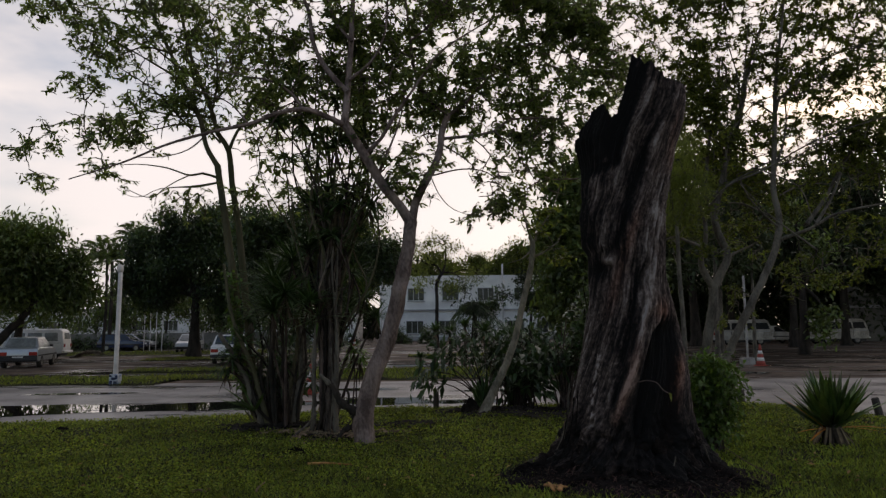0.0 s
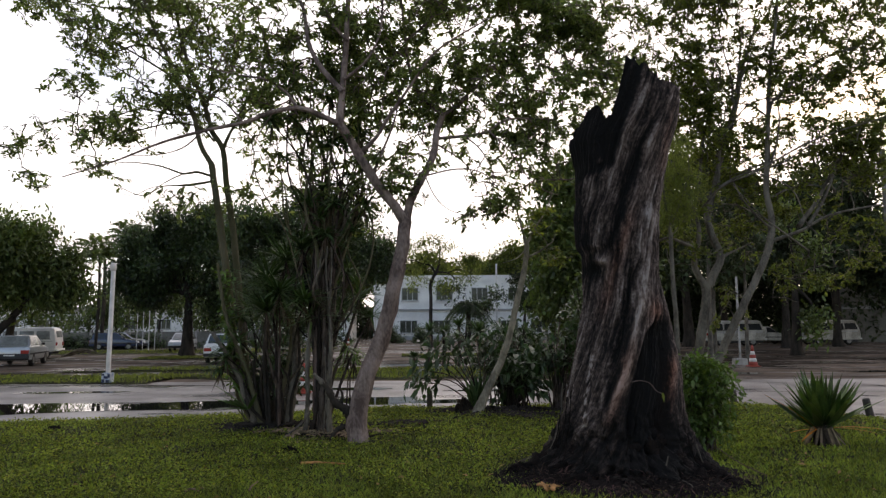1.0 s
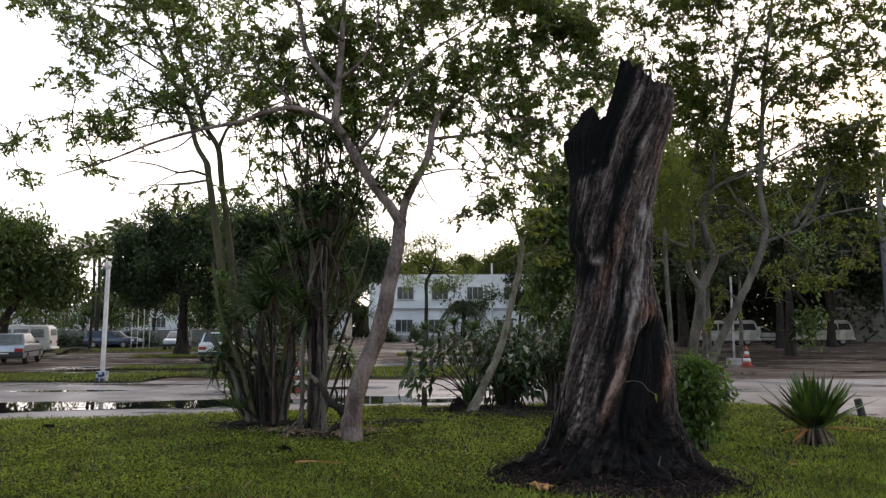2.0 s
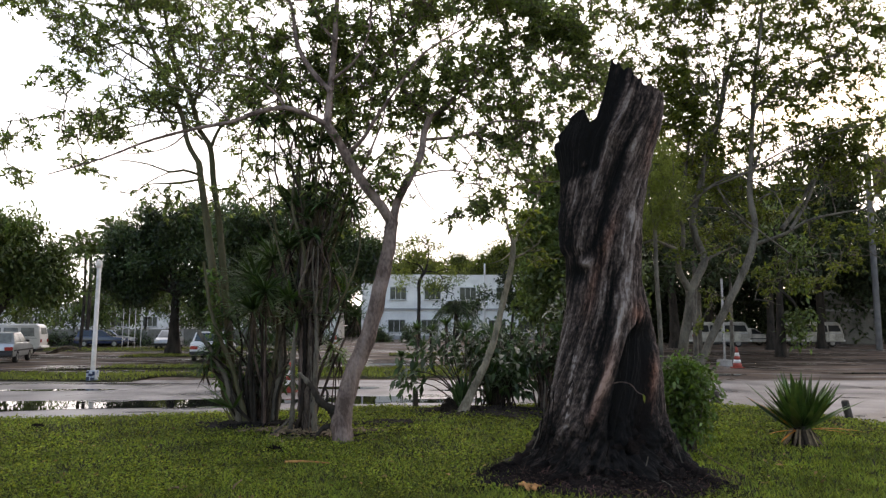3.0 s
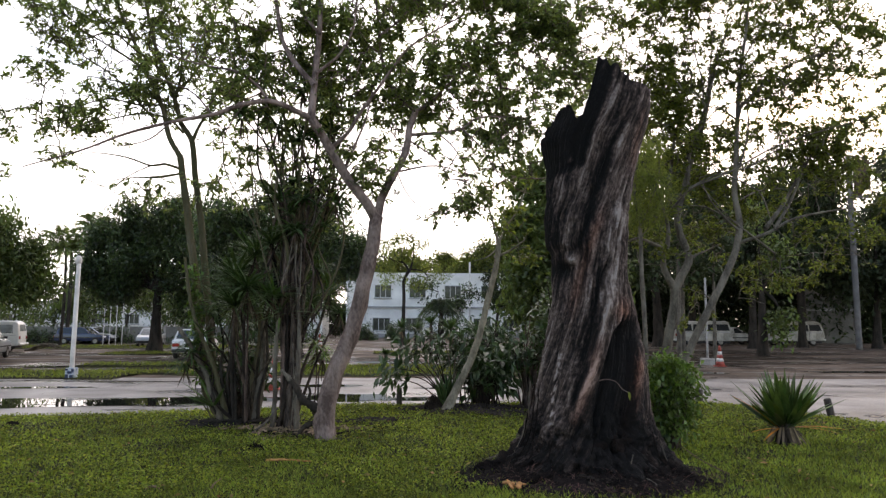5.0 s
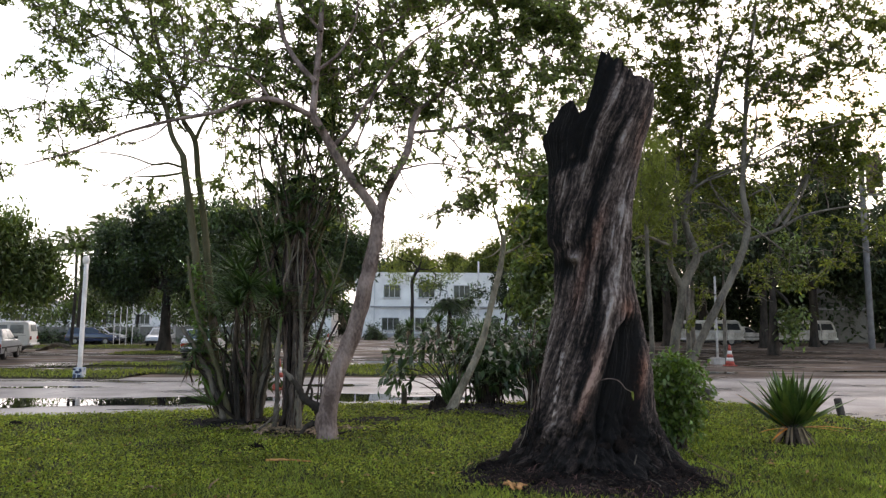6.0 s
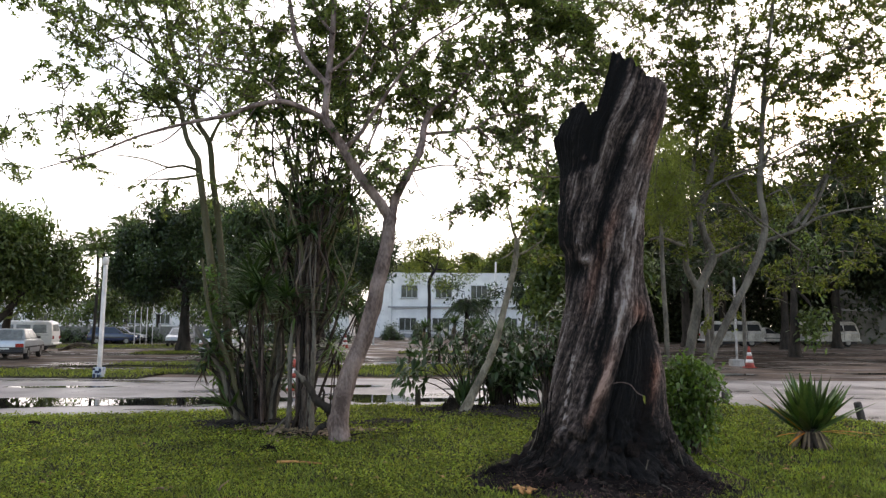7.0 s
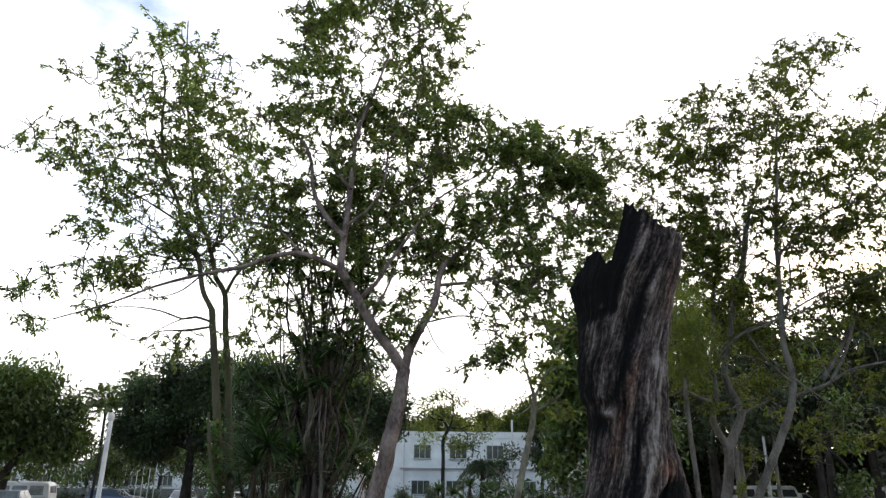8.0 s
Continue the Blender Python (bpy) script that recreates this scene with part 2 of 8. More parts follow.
M = {
    "grass_soil": mat("grass_soil", (0.040, 0.042, 0.014), rough=0.95, second=(0.014, 0.013, 0.008), scale=1.6, fine=45, bump=0.8, dist=0.03, spec=0.1),
    "grass": mat("grass", (0.165, 0.205, 0.036), rough=0.6, vary=0.45, scale=0.8, fine=5, bump=0, island=0.6, translucent=0.35, spec=0.3),
    "clover": mat("clover", (0.150, 0.182, 0.028), rough=0.6, vary=0.45, scale=0.9, fine=6, bump=0, island=0.75, translucent=0.35, spec=0.2),
    "weed": mat("weed", (0.155, 0.180, 0.036), rough=0.6, vary=0.3, scale=0.8, fine=5, bump=0, island=0.35, translucent=0.3, spec=0.25),
    "asphalt": road_mat("asphalt", (0.225, 0.206, 0.190), 0.40, 0.32, 0.55, 0.5, 0.5),
    "parking": road_mat("parking", (0.105, 0.078, 0.058), 0.51, 0.14, 0.45, 0.08),
    "mud": road_mat("mud", (0.040, 0.030, 0.021), 0.52, 0.12, 1.1, 0.05),
    "water": mat("water", (0.012, 0.012, 0.011), rough=0.015, vary=0.2, bump=0.02, dist=0.002, spec=0.5),
    "concrete": mat("concrete", (0.33, 0.31, 0.28), rough=0.85, vary=0.3, scale=3, fine=60, bump=0.4),
    "soil": mat("soil", (0.024, 0.019, 0.014), rough=0.95, vary=0.4, scale=5, fine=40, bump=0.9, dist=0.03, spec=0.1),
    "bark_pale": mat("bark_pale", (0.315, 0.238, 0.203), rough=0.85, second=(0.090, 0.062, 0.052), scale=5, fine=36, bump=1.0, dist=0.03, spec=0.2, stretch=(1, 1, 0.5)),
    "bark_young": mat("bark_young", (0.34, 0.30, 0.225), rough=0.85, second=(0.13, 0.115, 0.085), scale=6, fine=40, bump=0.7, dist=0.012, spec=0.2, stretch=(1, 1, 0.5)),
    "bark_grey": mat("bark_grey", (0.20, 0.175, 0.138), rough=0.9, second=(0.07, 0.06, 0.048), scale=6, fine=45, bump=0.7, dist=0.012, spec=0.2, stretch=(1, 1, 0.4)),
    "bark_moss": mat("bark_moss", (0.14, 0.12, 0.078), rough=0.95, second=(0.085, 0.082, 0.04), scale=3, fine=35, bump=0.8, dist=0.015, spec=0.15, stretch=(1, 1, 0.35)),
    "bark_dark": mat("bark_dark", (0.062, 0.050, 0.039), rough=0.95, second=(0.022, 0.019, 0.016), scale=4, fine=30, bump=0.8, dist=0.02, spec=0.15, stretch=(1, 1, 0.35)),
    "charred": mat("charred", (0.024, 0.017, 0.0145), rough=0.95, second=(0.006, 0.005, 0.0045), scale=9, fine=60, bump=1.0, dist=0.05, spec=0.12),
    "fibre": mat("fibre", (0.105, 0.062, 0.048), rough=0.9, vary=0.4, scale=9, fine=60, bump=0, island=0.6, spec=0.2),
    "stem": mat("stem", (0.120, 0.094, 0.072), rough=0.9, objrand=0.65, second=(0.020, 0.016, 0.013), scale=13, fine=60, bump=1.0, dist=0.02, spec=0.15, stretch=(1, 1, 0.22)),
    "leaf": mat("leaf", (0.142, 0.174, 0.072), rough=0.38, vary=0.3, scale=0.7, fine=4, bump=0, island=0.6, translucent=0.52, spec=0.5),
    "leaf_warm": mat("leaf_warm", (0.102, 0.118, 0.034), rough=0.42, vary=0.3, scale=0.7, fine=4, bump=0, island=0.6, translucent=0.62, spec=0.45),
    "leaf_yellow": mat("leaf_yellow", (0.165, 0.185, 0.058), rough=0.5, vary=0.3, scale=0.8, fine=4, bump=0, island=0.3, translucent=0.5, spec=0.3),
    "leaf_street": mat("leaf_street", (0.095, 0.13, 0.038), rough=0.45, vary=0.4, scale=0.35, fine=3, bump=0, island=0.5, translucent=0.3, spec=0.4),
    "leaf_dark": mat("leaf_dark", (0.055, 0.085, 0.032), rough=0.36, vary=0.45, scale=0.35, fine=3, bump=0, island=0.75, translucent=0.25, spec=0.5),
    "leaf_forest": mat("leaf_forest", (0.046, 0.062, 0.028), rough=0.6, vary=0.4, scale=0.2, fine=2, bump=0, island=0.45, translucent=0.15, spec=0.25),
    "leaf_shrub": mat("leaf_shrub", (0.040, 0.074, 0.025), rough=0.35, vary=0.3, scale=1.5, fine=8, bump=0, island=0.5, translucent=0.14, spec=0.5),
    "leaf_bush": mat("leaf_bush", (0.085, 0.14, 0.028), rough=0.4, vary=0.3, scale=2.5, fine=8, bump=0, island=0.4, translucent=0.3, spec=0.45),
    "blade": mat("blade", (0.065, 0.125, 0.028), rough=0.4, vary=0.3, scale=3, fine=20, bump=0, island=0.35, translucent=0.2, spec=0.45),
    "blade_bright": mat("blade_bright", (0.095, 0.155, 0.032), rough=0.4, vary=0.3, scale=3, fine=20, bump=0, island=0.4, translucent=0.25, spec=0.4),
    "blade_sword": mat("blade_sword", (0.070, 0.120, 0.030), rough=0.38, vary=0.35, scale=4, fine=25, bump=0, island=0.55, translucent=0.15, spec=0.5),
    "blade_dark": mat("blade_dark", (0.062, 0.104, 0.041), rough=0.60, vary=0.3, scale=3, fine=20, bump=0, island=0.5, translucent=0.2, spec=0.12),
    "blade_dead": mat("blade_dead", (0.085, 0.064, 0.045), rough=0.9, vary=0.4, scale=6, fine=30, bump=0, island=0.6, spec=0.15),
    "blade_dry": mat("blade_dry", (0.20, 0.15, 0.09), rough=0.85, vary=0.35, scale=6, fine=30, bump=0, island=0.4, spec=0.15),
    "blade_orange": mat("blade_orange", (0.55, 0.19, 0.03), rough=0.6, vary=0.3, scale=6, fine=30, bump=0, island=0.2, translucent=0.2, spec=0.2),
    "white_wall": mat("white_wall", (0.86, 0.83, 0.775), rough=0.85, vary=0.12, scale=0.5, fine=9, bump=0.1, spec=0.2),
    "grey_wall": mat("grey_wall", (0.36, 0.35, 0.33), rough=0.9, vary=0.2, scale=0.3, fine=6, bump=0.1, spec=0.2),
    # grey wall again, its colour lowered for places in shade
    "shaded_wall": mat("shaded_wall", (0.19, 0.18, 0.155), rough=0.9, vary=0.3, scale=0.4, fine=6, bump=0.1, spec=0.2),
    "roof": mat("roof", (0.30, 0.29, 0.27), rough=0.8, vary=0.2, scale=0.5, fine=8, bump=0.1),
    "glass": glass_mat("glass"),
    # pale base paints in the sky's reflection and the light interior behind
    "glass_pale": mat("glass_pale", (0.24, 0.25, 0.24), rough=0.12, vary=0.3, scale=1.6, fine=9, bump=0.0, spec=0.5),
    "glass_dull": mat("glass_dull", (0.014, 0.014, 0.013), rough=0.5, vary=0.4, scale=1.6, fine=9, bump=0.0, spec=0.2),
    "window_dark": mat("window_dark", (0.07, 0.075, 0.06), rough=0.2, vary=0.4, scale=0.9, fine=5, bump=0, spec=0.5),
    "frame_white": mat("frame_white", (0.62, 0.62, 0.58), rough=0.6, vary=0.15, scale=3, fine=30, bump=0.1),
    "pole_white": mat("pole_white", (0.60, 0.57, 0.52), rough=0.6, vary=0.18, scale=2.5, fine=30, bump=0.15),
    "blue_paint": mat("blue_paint", (0.10, 0.17, 0.30), rough=0.6, second=(0.5, 0.52, 0.52), scale=9, fine=40, bump=0.2),
    "van_white": mat("van_white", (0.72, 0.71, 0.68), rough=0.35, vary=0.12, scale=1.2, fine=12, bump=0.02, coat=0.3),
    "van_worn": mat("van_worn", (0.60, 0.575, 0.51), rough=0.6, second=(0.26, 0.24, 0.20), scale=1.4, fine=12, bump=0.05),
    "car_silver": mat("car_silver", (0.45, 0.47, 0.48), rough=0.3, metal=0.4, vary=0.1, scale=1.2, fine=12, bump=0, coat=0.4),
    "car_blue": mat("car_blue", (0.02, 0.03, 0.07), rough=0.25, vary=0.15, scale=1.2, fine=12, bump=0, coat=0.5),
    "car_black": mat("car_black", (0.02, 0.02, 0.022), rough=0.5, vary=0.2, scale=3, fine=20, bump=0.1),
    "rubber": mat("rubber", (0.022, 0.021, 0.02), rough=0.85, vary=0.3, scale=8, fine=60, bump=0.2),
    "rim": mat("rim", (0.22, 0.22, 0.21), rough=0.4, metal=0.6, vary=0.2, scale=8, fine=60, bump=0.05),
    "red_lamp": mat("red_lamp", (0.30, 0.02, 0.015), rough=0.2, vary=0.2, scale=8, fine=60, bump=0),
    "clear_lamp": mat("clear_lamp", (0.7, 0.7, 0.66), rough=0.15, vary=0.1, scale=8, fine=60, bump=0),
    "cone_red": mat("cone_red", (0.33, 0.06, 0.04), rough=0.6, vary=0.25, scale=5, fine=40, bump=0.1),
    "cone_white": mat("cone_white", (0.75, 0.72, 0.68), rough=0.6, vary=0.15, scale=5, fine=40, bump=0.1),
    "post_wood": mat("post_wood", (0.10, 0.085, 0.07), rough=0.9, second=(0.04, 0.035, 0.03), scale=8, fine=60, bump=0.6, stretch=(1, 1, 0.2)),
    "chip": mat("chip", (0.42, 0.21, 0.07), rough=0.8, vary=0.35, scale=12, fine=70, bump=0.5),
    "leaf_litter": mat("leaf_litter", (0.30, 0.20, 0.07), rough=0.8, vary=0.4, scale=3, fine=30, bump=0, island=0.5, spec=0.2),
    "metal": mat("metal", (0.42, 0.42, 0.41), rough=0.5, metal=0.5, vary=0.15, scale=3, fine=30, bump=0.1),
    "upole": mat("upole", (0.14, 0.13, 0.12), rough=0.85, vary=0.25, scale=2, fine=30, bump=0.2),
    "rust_can": mat("rust_can", (0.15, 0.10, 0.075), rough=0.85, second=(0.06, 0.042, 0.034), scale=3, fine=20, bump=0.3),
}


# ---- building helpers ----
def mesh_object(name, verts, faces, material, parent=None, smooth=False, label=""):
    me = bpy.data.meshes.new(name)
    me.from_pydata(verts, [], faces)
    me.materials.append(material)
    if smooth:
        me.polygons.foreach_set("use_smooth", [True] * len(me.polygons))
    me.update()
    ob = new(name, me)
    if parent is not None:
        ob.parent = parent
    if label:
        ob["label"] = label
    return ob


def part(name, bm, material, parent=None, label="", smooth=False):
    me = bpy.data.meshes.new(name)
    bm.to_mesh(me)
    bm.free()
    me.materials.append(material)
    if smooth:
        me.polygons.foreach_set("use_smooth", [True] * len(me.polygons))
    ob = new(name, me)
    if parent is not None:
        ob.parent = parent
    if label:
        ob["label"] = label
    return ob


def thing(name, x, y, z, label, category, group="", turn=0.0, kind=""):
    ob = new(name)
    ob.matrix_world = pose(x, y, z, 0, 0, turn)
    ob.empty_display_size = 0.2
    return tagged(ob, label, category, group, kind)


def box(bm, x0, y0, z0, x1, y1, z1, bevel=0.0, seg=1):
    g = bmesh.ops.create_cube(bm, size=1.0, matrix=Matrix.LocRotScale(((x0 + x1) / 2, (y0 + y1) / 2, (z0 + z1) / 2), None, (abs(x1 - x0), abs(y1 - y0), abs(z1 - z0))))
    if bevel:
        vs = set(g["verts"])
        es = [e for e in bm.edges if e.verts[0] in vs and e.verts[1] in vs]
        bmesh.ops.bevel(bm, geom=es, offset=bevel, segments=seg, affect="EDGES", profile=0.5)
    return bm


def boxed(x0, y0, z0, x1, y1, z1, bevel=0.0, seg=1):
    return box(bmesh.new(), x0, y0, z0, x1, y1, z1, bevel, seg)


def lathe(profile, sides=20, bm=None, matrix=None):
    """A turned form from (radius, z) pairs."""
    bm = bm or bmesh.new()
    rings = []
    for r, z in profile:
        ring = []
        for k in range(sides):
            a = 2 * math.pi * k / sides
            v = Vector((r * math.cos(a), r * math.sin(a), z))
            ring.append(bm.verts.new(matrix @ v if matrix else v))
        rings.append(ring)
    for a, b in zip(rings, rings[1:]):
        for k in range(sides):
            bm.faces.new((a[k], a[(k + 1) % sides], b[(k + 1) % sides], b[k]))
    bm.faces.new(rings[0][::-1])
    bm.faces.new(rings[-1])
    return bm


def smooth_line(points, step):
    """A Catmull-Rom line through the points, at about that step."""
    p = np.asarray(points, float)
    q = np.vstack([2 * p[0] - p[1], p, 2 * p[-1] - p[-2]])
    out = []
    for i in range(1, len(q) - 2):
        n = max(1, int(np.ceil(np.linalg.norm(q[i + 1] - q[i]) / step)))
        for k in range(n):
            t = k / n
            a, b, c, d = q[i - 1], q[i], q[i + 1], q[i + 2]
            out.append(0.5 * (2 * b + (c - a) * t + (2 * a - 5 * b + 4 * c - d) * t * t + (3 * b - a - 3 * c + d) * t ** 3))
    out.append(p[-1])
    return np.array(out)


class Builder:
    """Gathers plain triangles and quads for one mesh."""

    def __init__(self):
        self.v, self.f3, self.f4, self.n = [], [], [], 0

    def add(self, verts, tris=None, quads=None):
        self.v.append(np.asarray(verts, np.float32))
        if tris is not None and len(tris):
            self.f3.append(np.asarray(tris, np.int32) + self.n)
        if quads is not None and len(quads):
            self.f4.append(np.asarray(quads, np.int32) + self.n)
        self.n += len(verts)

    def tube(self, line, radii, sides=6, rough=0.0, rng=None):
        line = np.asarray(line, float)
        n = len(line)
        tan = np.gradient(line, axis=0)
        tan /= np.linalg.norm(tan, axis=1)[:, None] + 1e-9
        ref = np.array([1.0, 0.1, 0.0]) if abs(tan[0][0]) < 0.8 else np.array([0.0, 1.0, 0.1])
        u = np.cross(tan, ref)
        u /= np.linalg.norm(u, axis=1)[:, None] + 1e-9
        w = np.cross(tan, u)
        a = np.arange(sides) * 2 * np.pi / sides
        r = np.asarray(radii, float)[:, None] * np.ones(sides)
        if rough and rng is not None:
            r = r * (1 + rough * rng.normal(size=(n, sides)))
        ring = line[:, None] + r[..., None] * (np.cos(a)[None, :, None] * u[:, None] + np.sin(a)[None, :, None] * w[:, None])
        i = np.arange(n - 1)[:, None] * sides
        k = np.arange(sides)[None]
        k2 = (k + 1) % sides
        quads = np.stack([i + k, i + k2, i + sides + k2, i + sides + k], -1).reshape(-1, 4)
        verts = np.vstack([ring.reshape(-1, 3), line[-1:] + tan[-1] * radii[-1]])
        tip = n * sides
        last = (n - 1) * sides
        tris = np.stack([last + k[0], last + k2[0], np.full(sides, tip)], -1)
        self.add(verts, tris, quads)

    def leaves(self, pos, direction, length, width, fold=0.25, droop=0.15, rng=None, oval=False):
        """Folded leaves: five corners and pointed, or seven and oval."""
        pos = np.asarray(pos, float)
        d = np.asarray(direction, float)
        d = d / (np.linalg.norm(d, axis=1)[:, None] + 1e-9)
        up = np.array([0.0, 0.0, 1.0]) + 0.55 * rng.normal(size=d.shape)
        side = np.cross(d, up)
        side /= np.linalg.norm(side, axis=1)[:, None] + 1e-9
        nor = np.cross(side, d)
        L = (np.ones(len(pos)) * length)[:, None]
        W = (np.ones(len(pos)) * width)[:, None] * 0.5
        mid = pos + d * L * 0.45 - nor * L * 0.02
        tip = pos + d * L - np.array([0, 0, 1.0]) * L * droop
        if oval:
            sag = np.array([0, 0, 1.0]) * L * droop
            rim = [pos]
            for s, t, w in ((1, 0.28, 0.78), (1, 0.68, 0.95), (0, 1.0, 0), (-1, 0.68, 0.95), (-1, 0.28, 0.78)):
                rim.append(pos + d * L * t + side * W * (s * w) + nor * W * (fold * abs(s)) - sag * t * t)
            v = np.stack(rim + [mid], 1).reshape(-1, 3)
            b = np.arange(len(pos))[:, None] * 7
            self.add(v, np.concatenate([b + [[k, 6, (k + 1) % 6]] for k in range(6)]))
            return
        left = pos + d * L * 0.5 + side * W + nor * W * fold
        right = pos + d * L * 0.5 - side * W + nor * W * fold
        v = np.stack([pos, left, tip, right, mid], 1).reshape(-1, 3)
        b = np.arange(len(pos))[:, None] * 5
        t = np.concatenate([b + [[0, 4, 1]], b + [[1, 4, 2]], b + [[2, 4, 3]], b + [[3, 4, 0]]])
        self.add(v, t)

    def blades(self, pos, direction, length, width, bend=0.3, seg=4, channel=0.25, taper=0.5):
        """Long strap leaves that arch over by their bend."""
        pos = np.asarray(pos, float)
        d = np.asarray(direction, float)
        d = d / (np.linalg.norm(d, axis=1)[:, None] + 1e-9)
        n = len(pos)
        L = np.ones(n) * length
        W = np.ones(n) * width
        B = np.ones(n) * bend
        down = np.array([0, 0, -1.0])
        side = np.cross(d, down + 1e-3)
        side /= np.linalg.norm(side, axis=1)[:, None] + 1e-9
        nor = np.cross(side, d)
        rows = []
        for k in range(seg + 1):
            t = k / seg
            c = pos + d * (L * t)[:, None] + down * (L * B * t ** 2.2)[:, None]
            w = (W * 0.5 * ((0.55 + 0.45 * min(t / 0.35, 1)) * (1 - max(0, (t - taper) / (1 - taper)) ** 1.4) + 0.02))[:, None]
            rows += [c - side * w + nor * w * channel, c, c + side * w + nor * w * channel]
        v = np.stack(rows, 1)
        per = 3 * (seg + 1)
        b = np.arange(n)[:, None] * per
        q = []
        for k in range(seg):
            o = 3 * k
            q += [b + [[o, o + 1, o + 4, o + 3]], b + [[o + 1, o + 2, o + 5, o + 4]]]
        self.add(v.reshape(-1, 3), None, np.concatenate(q))

    def done(self, name, material, parent=None, smooth=False, label=""):
        v = np.concatenate(self.v) if self.v else np.zeros((0, 3), np.float32)
        t = np.concatenate(self.f3) if self.f3 else np.zeros((0, 3), np.int32)
        q = np.concatenate(self.f4) if self.f4 else np.zeros((0, 4), np.int32)
        me = bpy.data.meshes.new(name)
        me.vertices.add(len(v))
        me.vertices.foreach_set("co", v.astype(np.float32).ravel())
        me.loops.add(3 * len(t) + 4 * len(q))
        me.loops.foreach_set("vertex_index", np.concatenate([t.ravel(), q.ravel()]).astype(np.int32))
        me.polygons.add(len(t) + len(q))
        me.polygons.foreach_set("loop_start", np.concatenate([np.arange(len(t)) * 3, 3 * len(t) + np.arange(len(q)) * 4]).astype(np.int32))
        if smooth:
            me.polygons.foreach_set("use_smooth", [True] * (len(t) + len(q)))
        me.update(calc_edges=True)
        me.materials.append(material)
        ob = new(name, me)
        if parent is not None:
            ob.parent = parent
        if label:
            ob["label"] = label
        return ob


def ball_points(rng, n):
    d = rng.normal(size=(n, 3))
    d /= np.linalg.norm(d, axis=1)[:, None]
    return d * (rng.random((n, 1)) ** (1 / 3))


def cloud(rng, lobes):
    """Points within ellipsoids (x, y, z, rx, ry, rz, count)."""
    return np.vstack([ball_points(rng, int(c)) * (rx, ry, rz) + (x, y, z) for x, y, z, rx, ry, rz, c in lobes])


def sprays(rng, lobes, radius):
    """Like cloud, but gathered into flat sprays with gaps between."""
    out = []
    for x, y, z, rx, ry, rz, c in lobes:
        m = max(1, int(round(c / 9)))
        mid = ball_points(rng, m) * (rx, ry, rz) + (x, y, z)
        tilt = rng.normal(size=(m, 2)) * 0.25
        pick = rng.integers(0, m, int(c))
        off = rng.normal(size=(int(c), 3)) * (radius, radius, 0.30 * radius)
        off[:, 2] += off[:, 0] * tilt[pick, 0] + off[:, 1] * tilt[pick, 1]
        out.append(mid[pick] + off)
    return np.vstack(out)


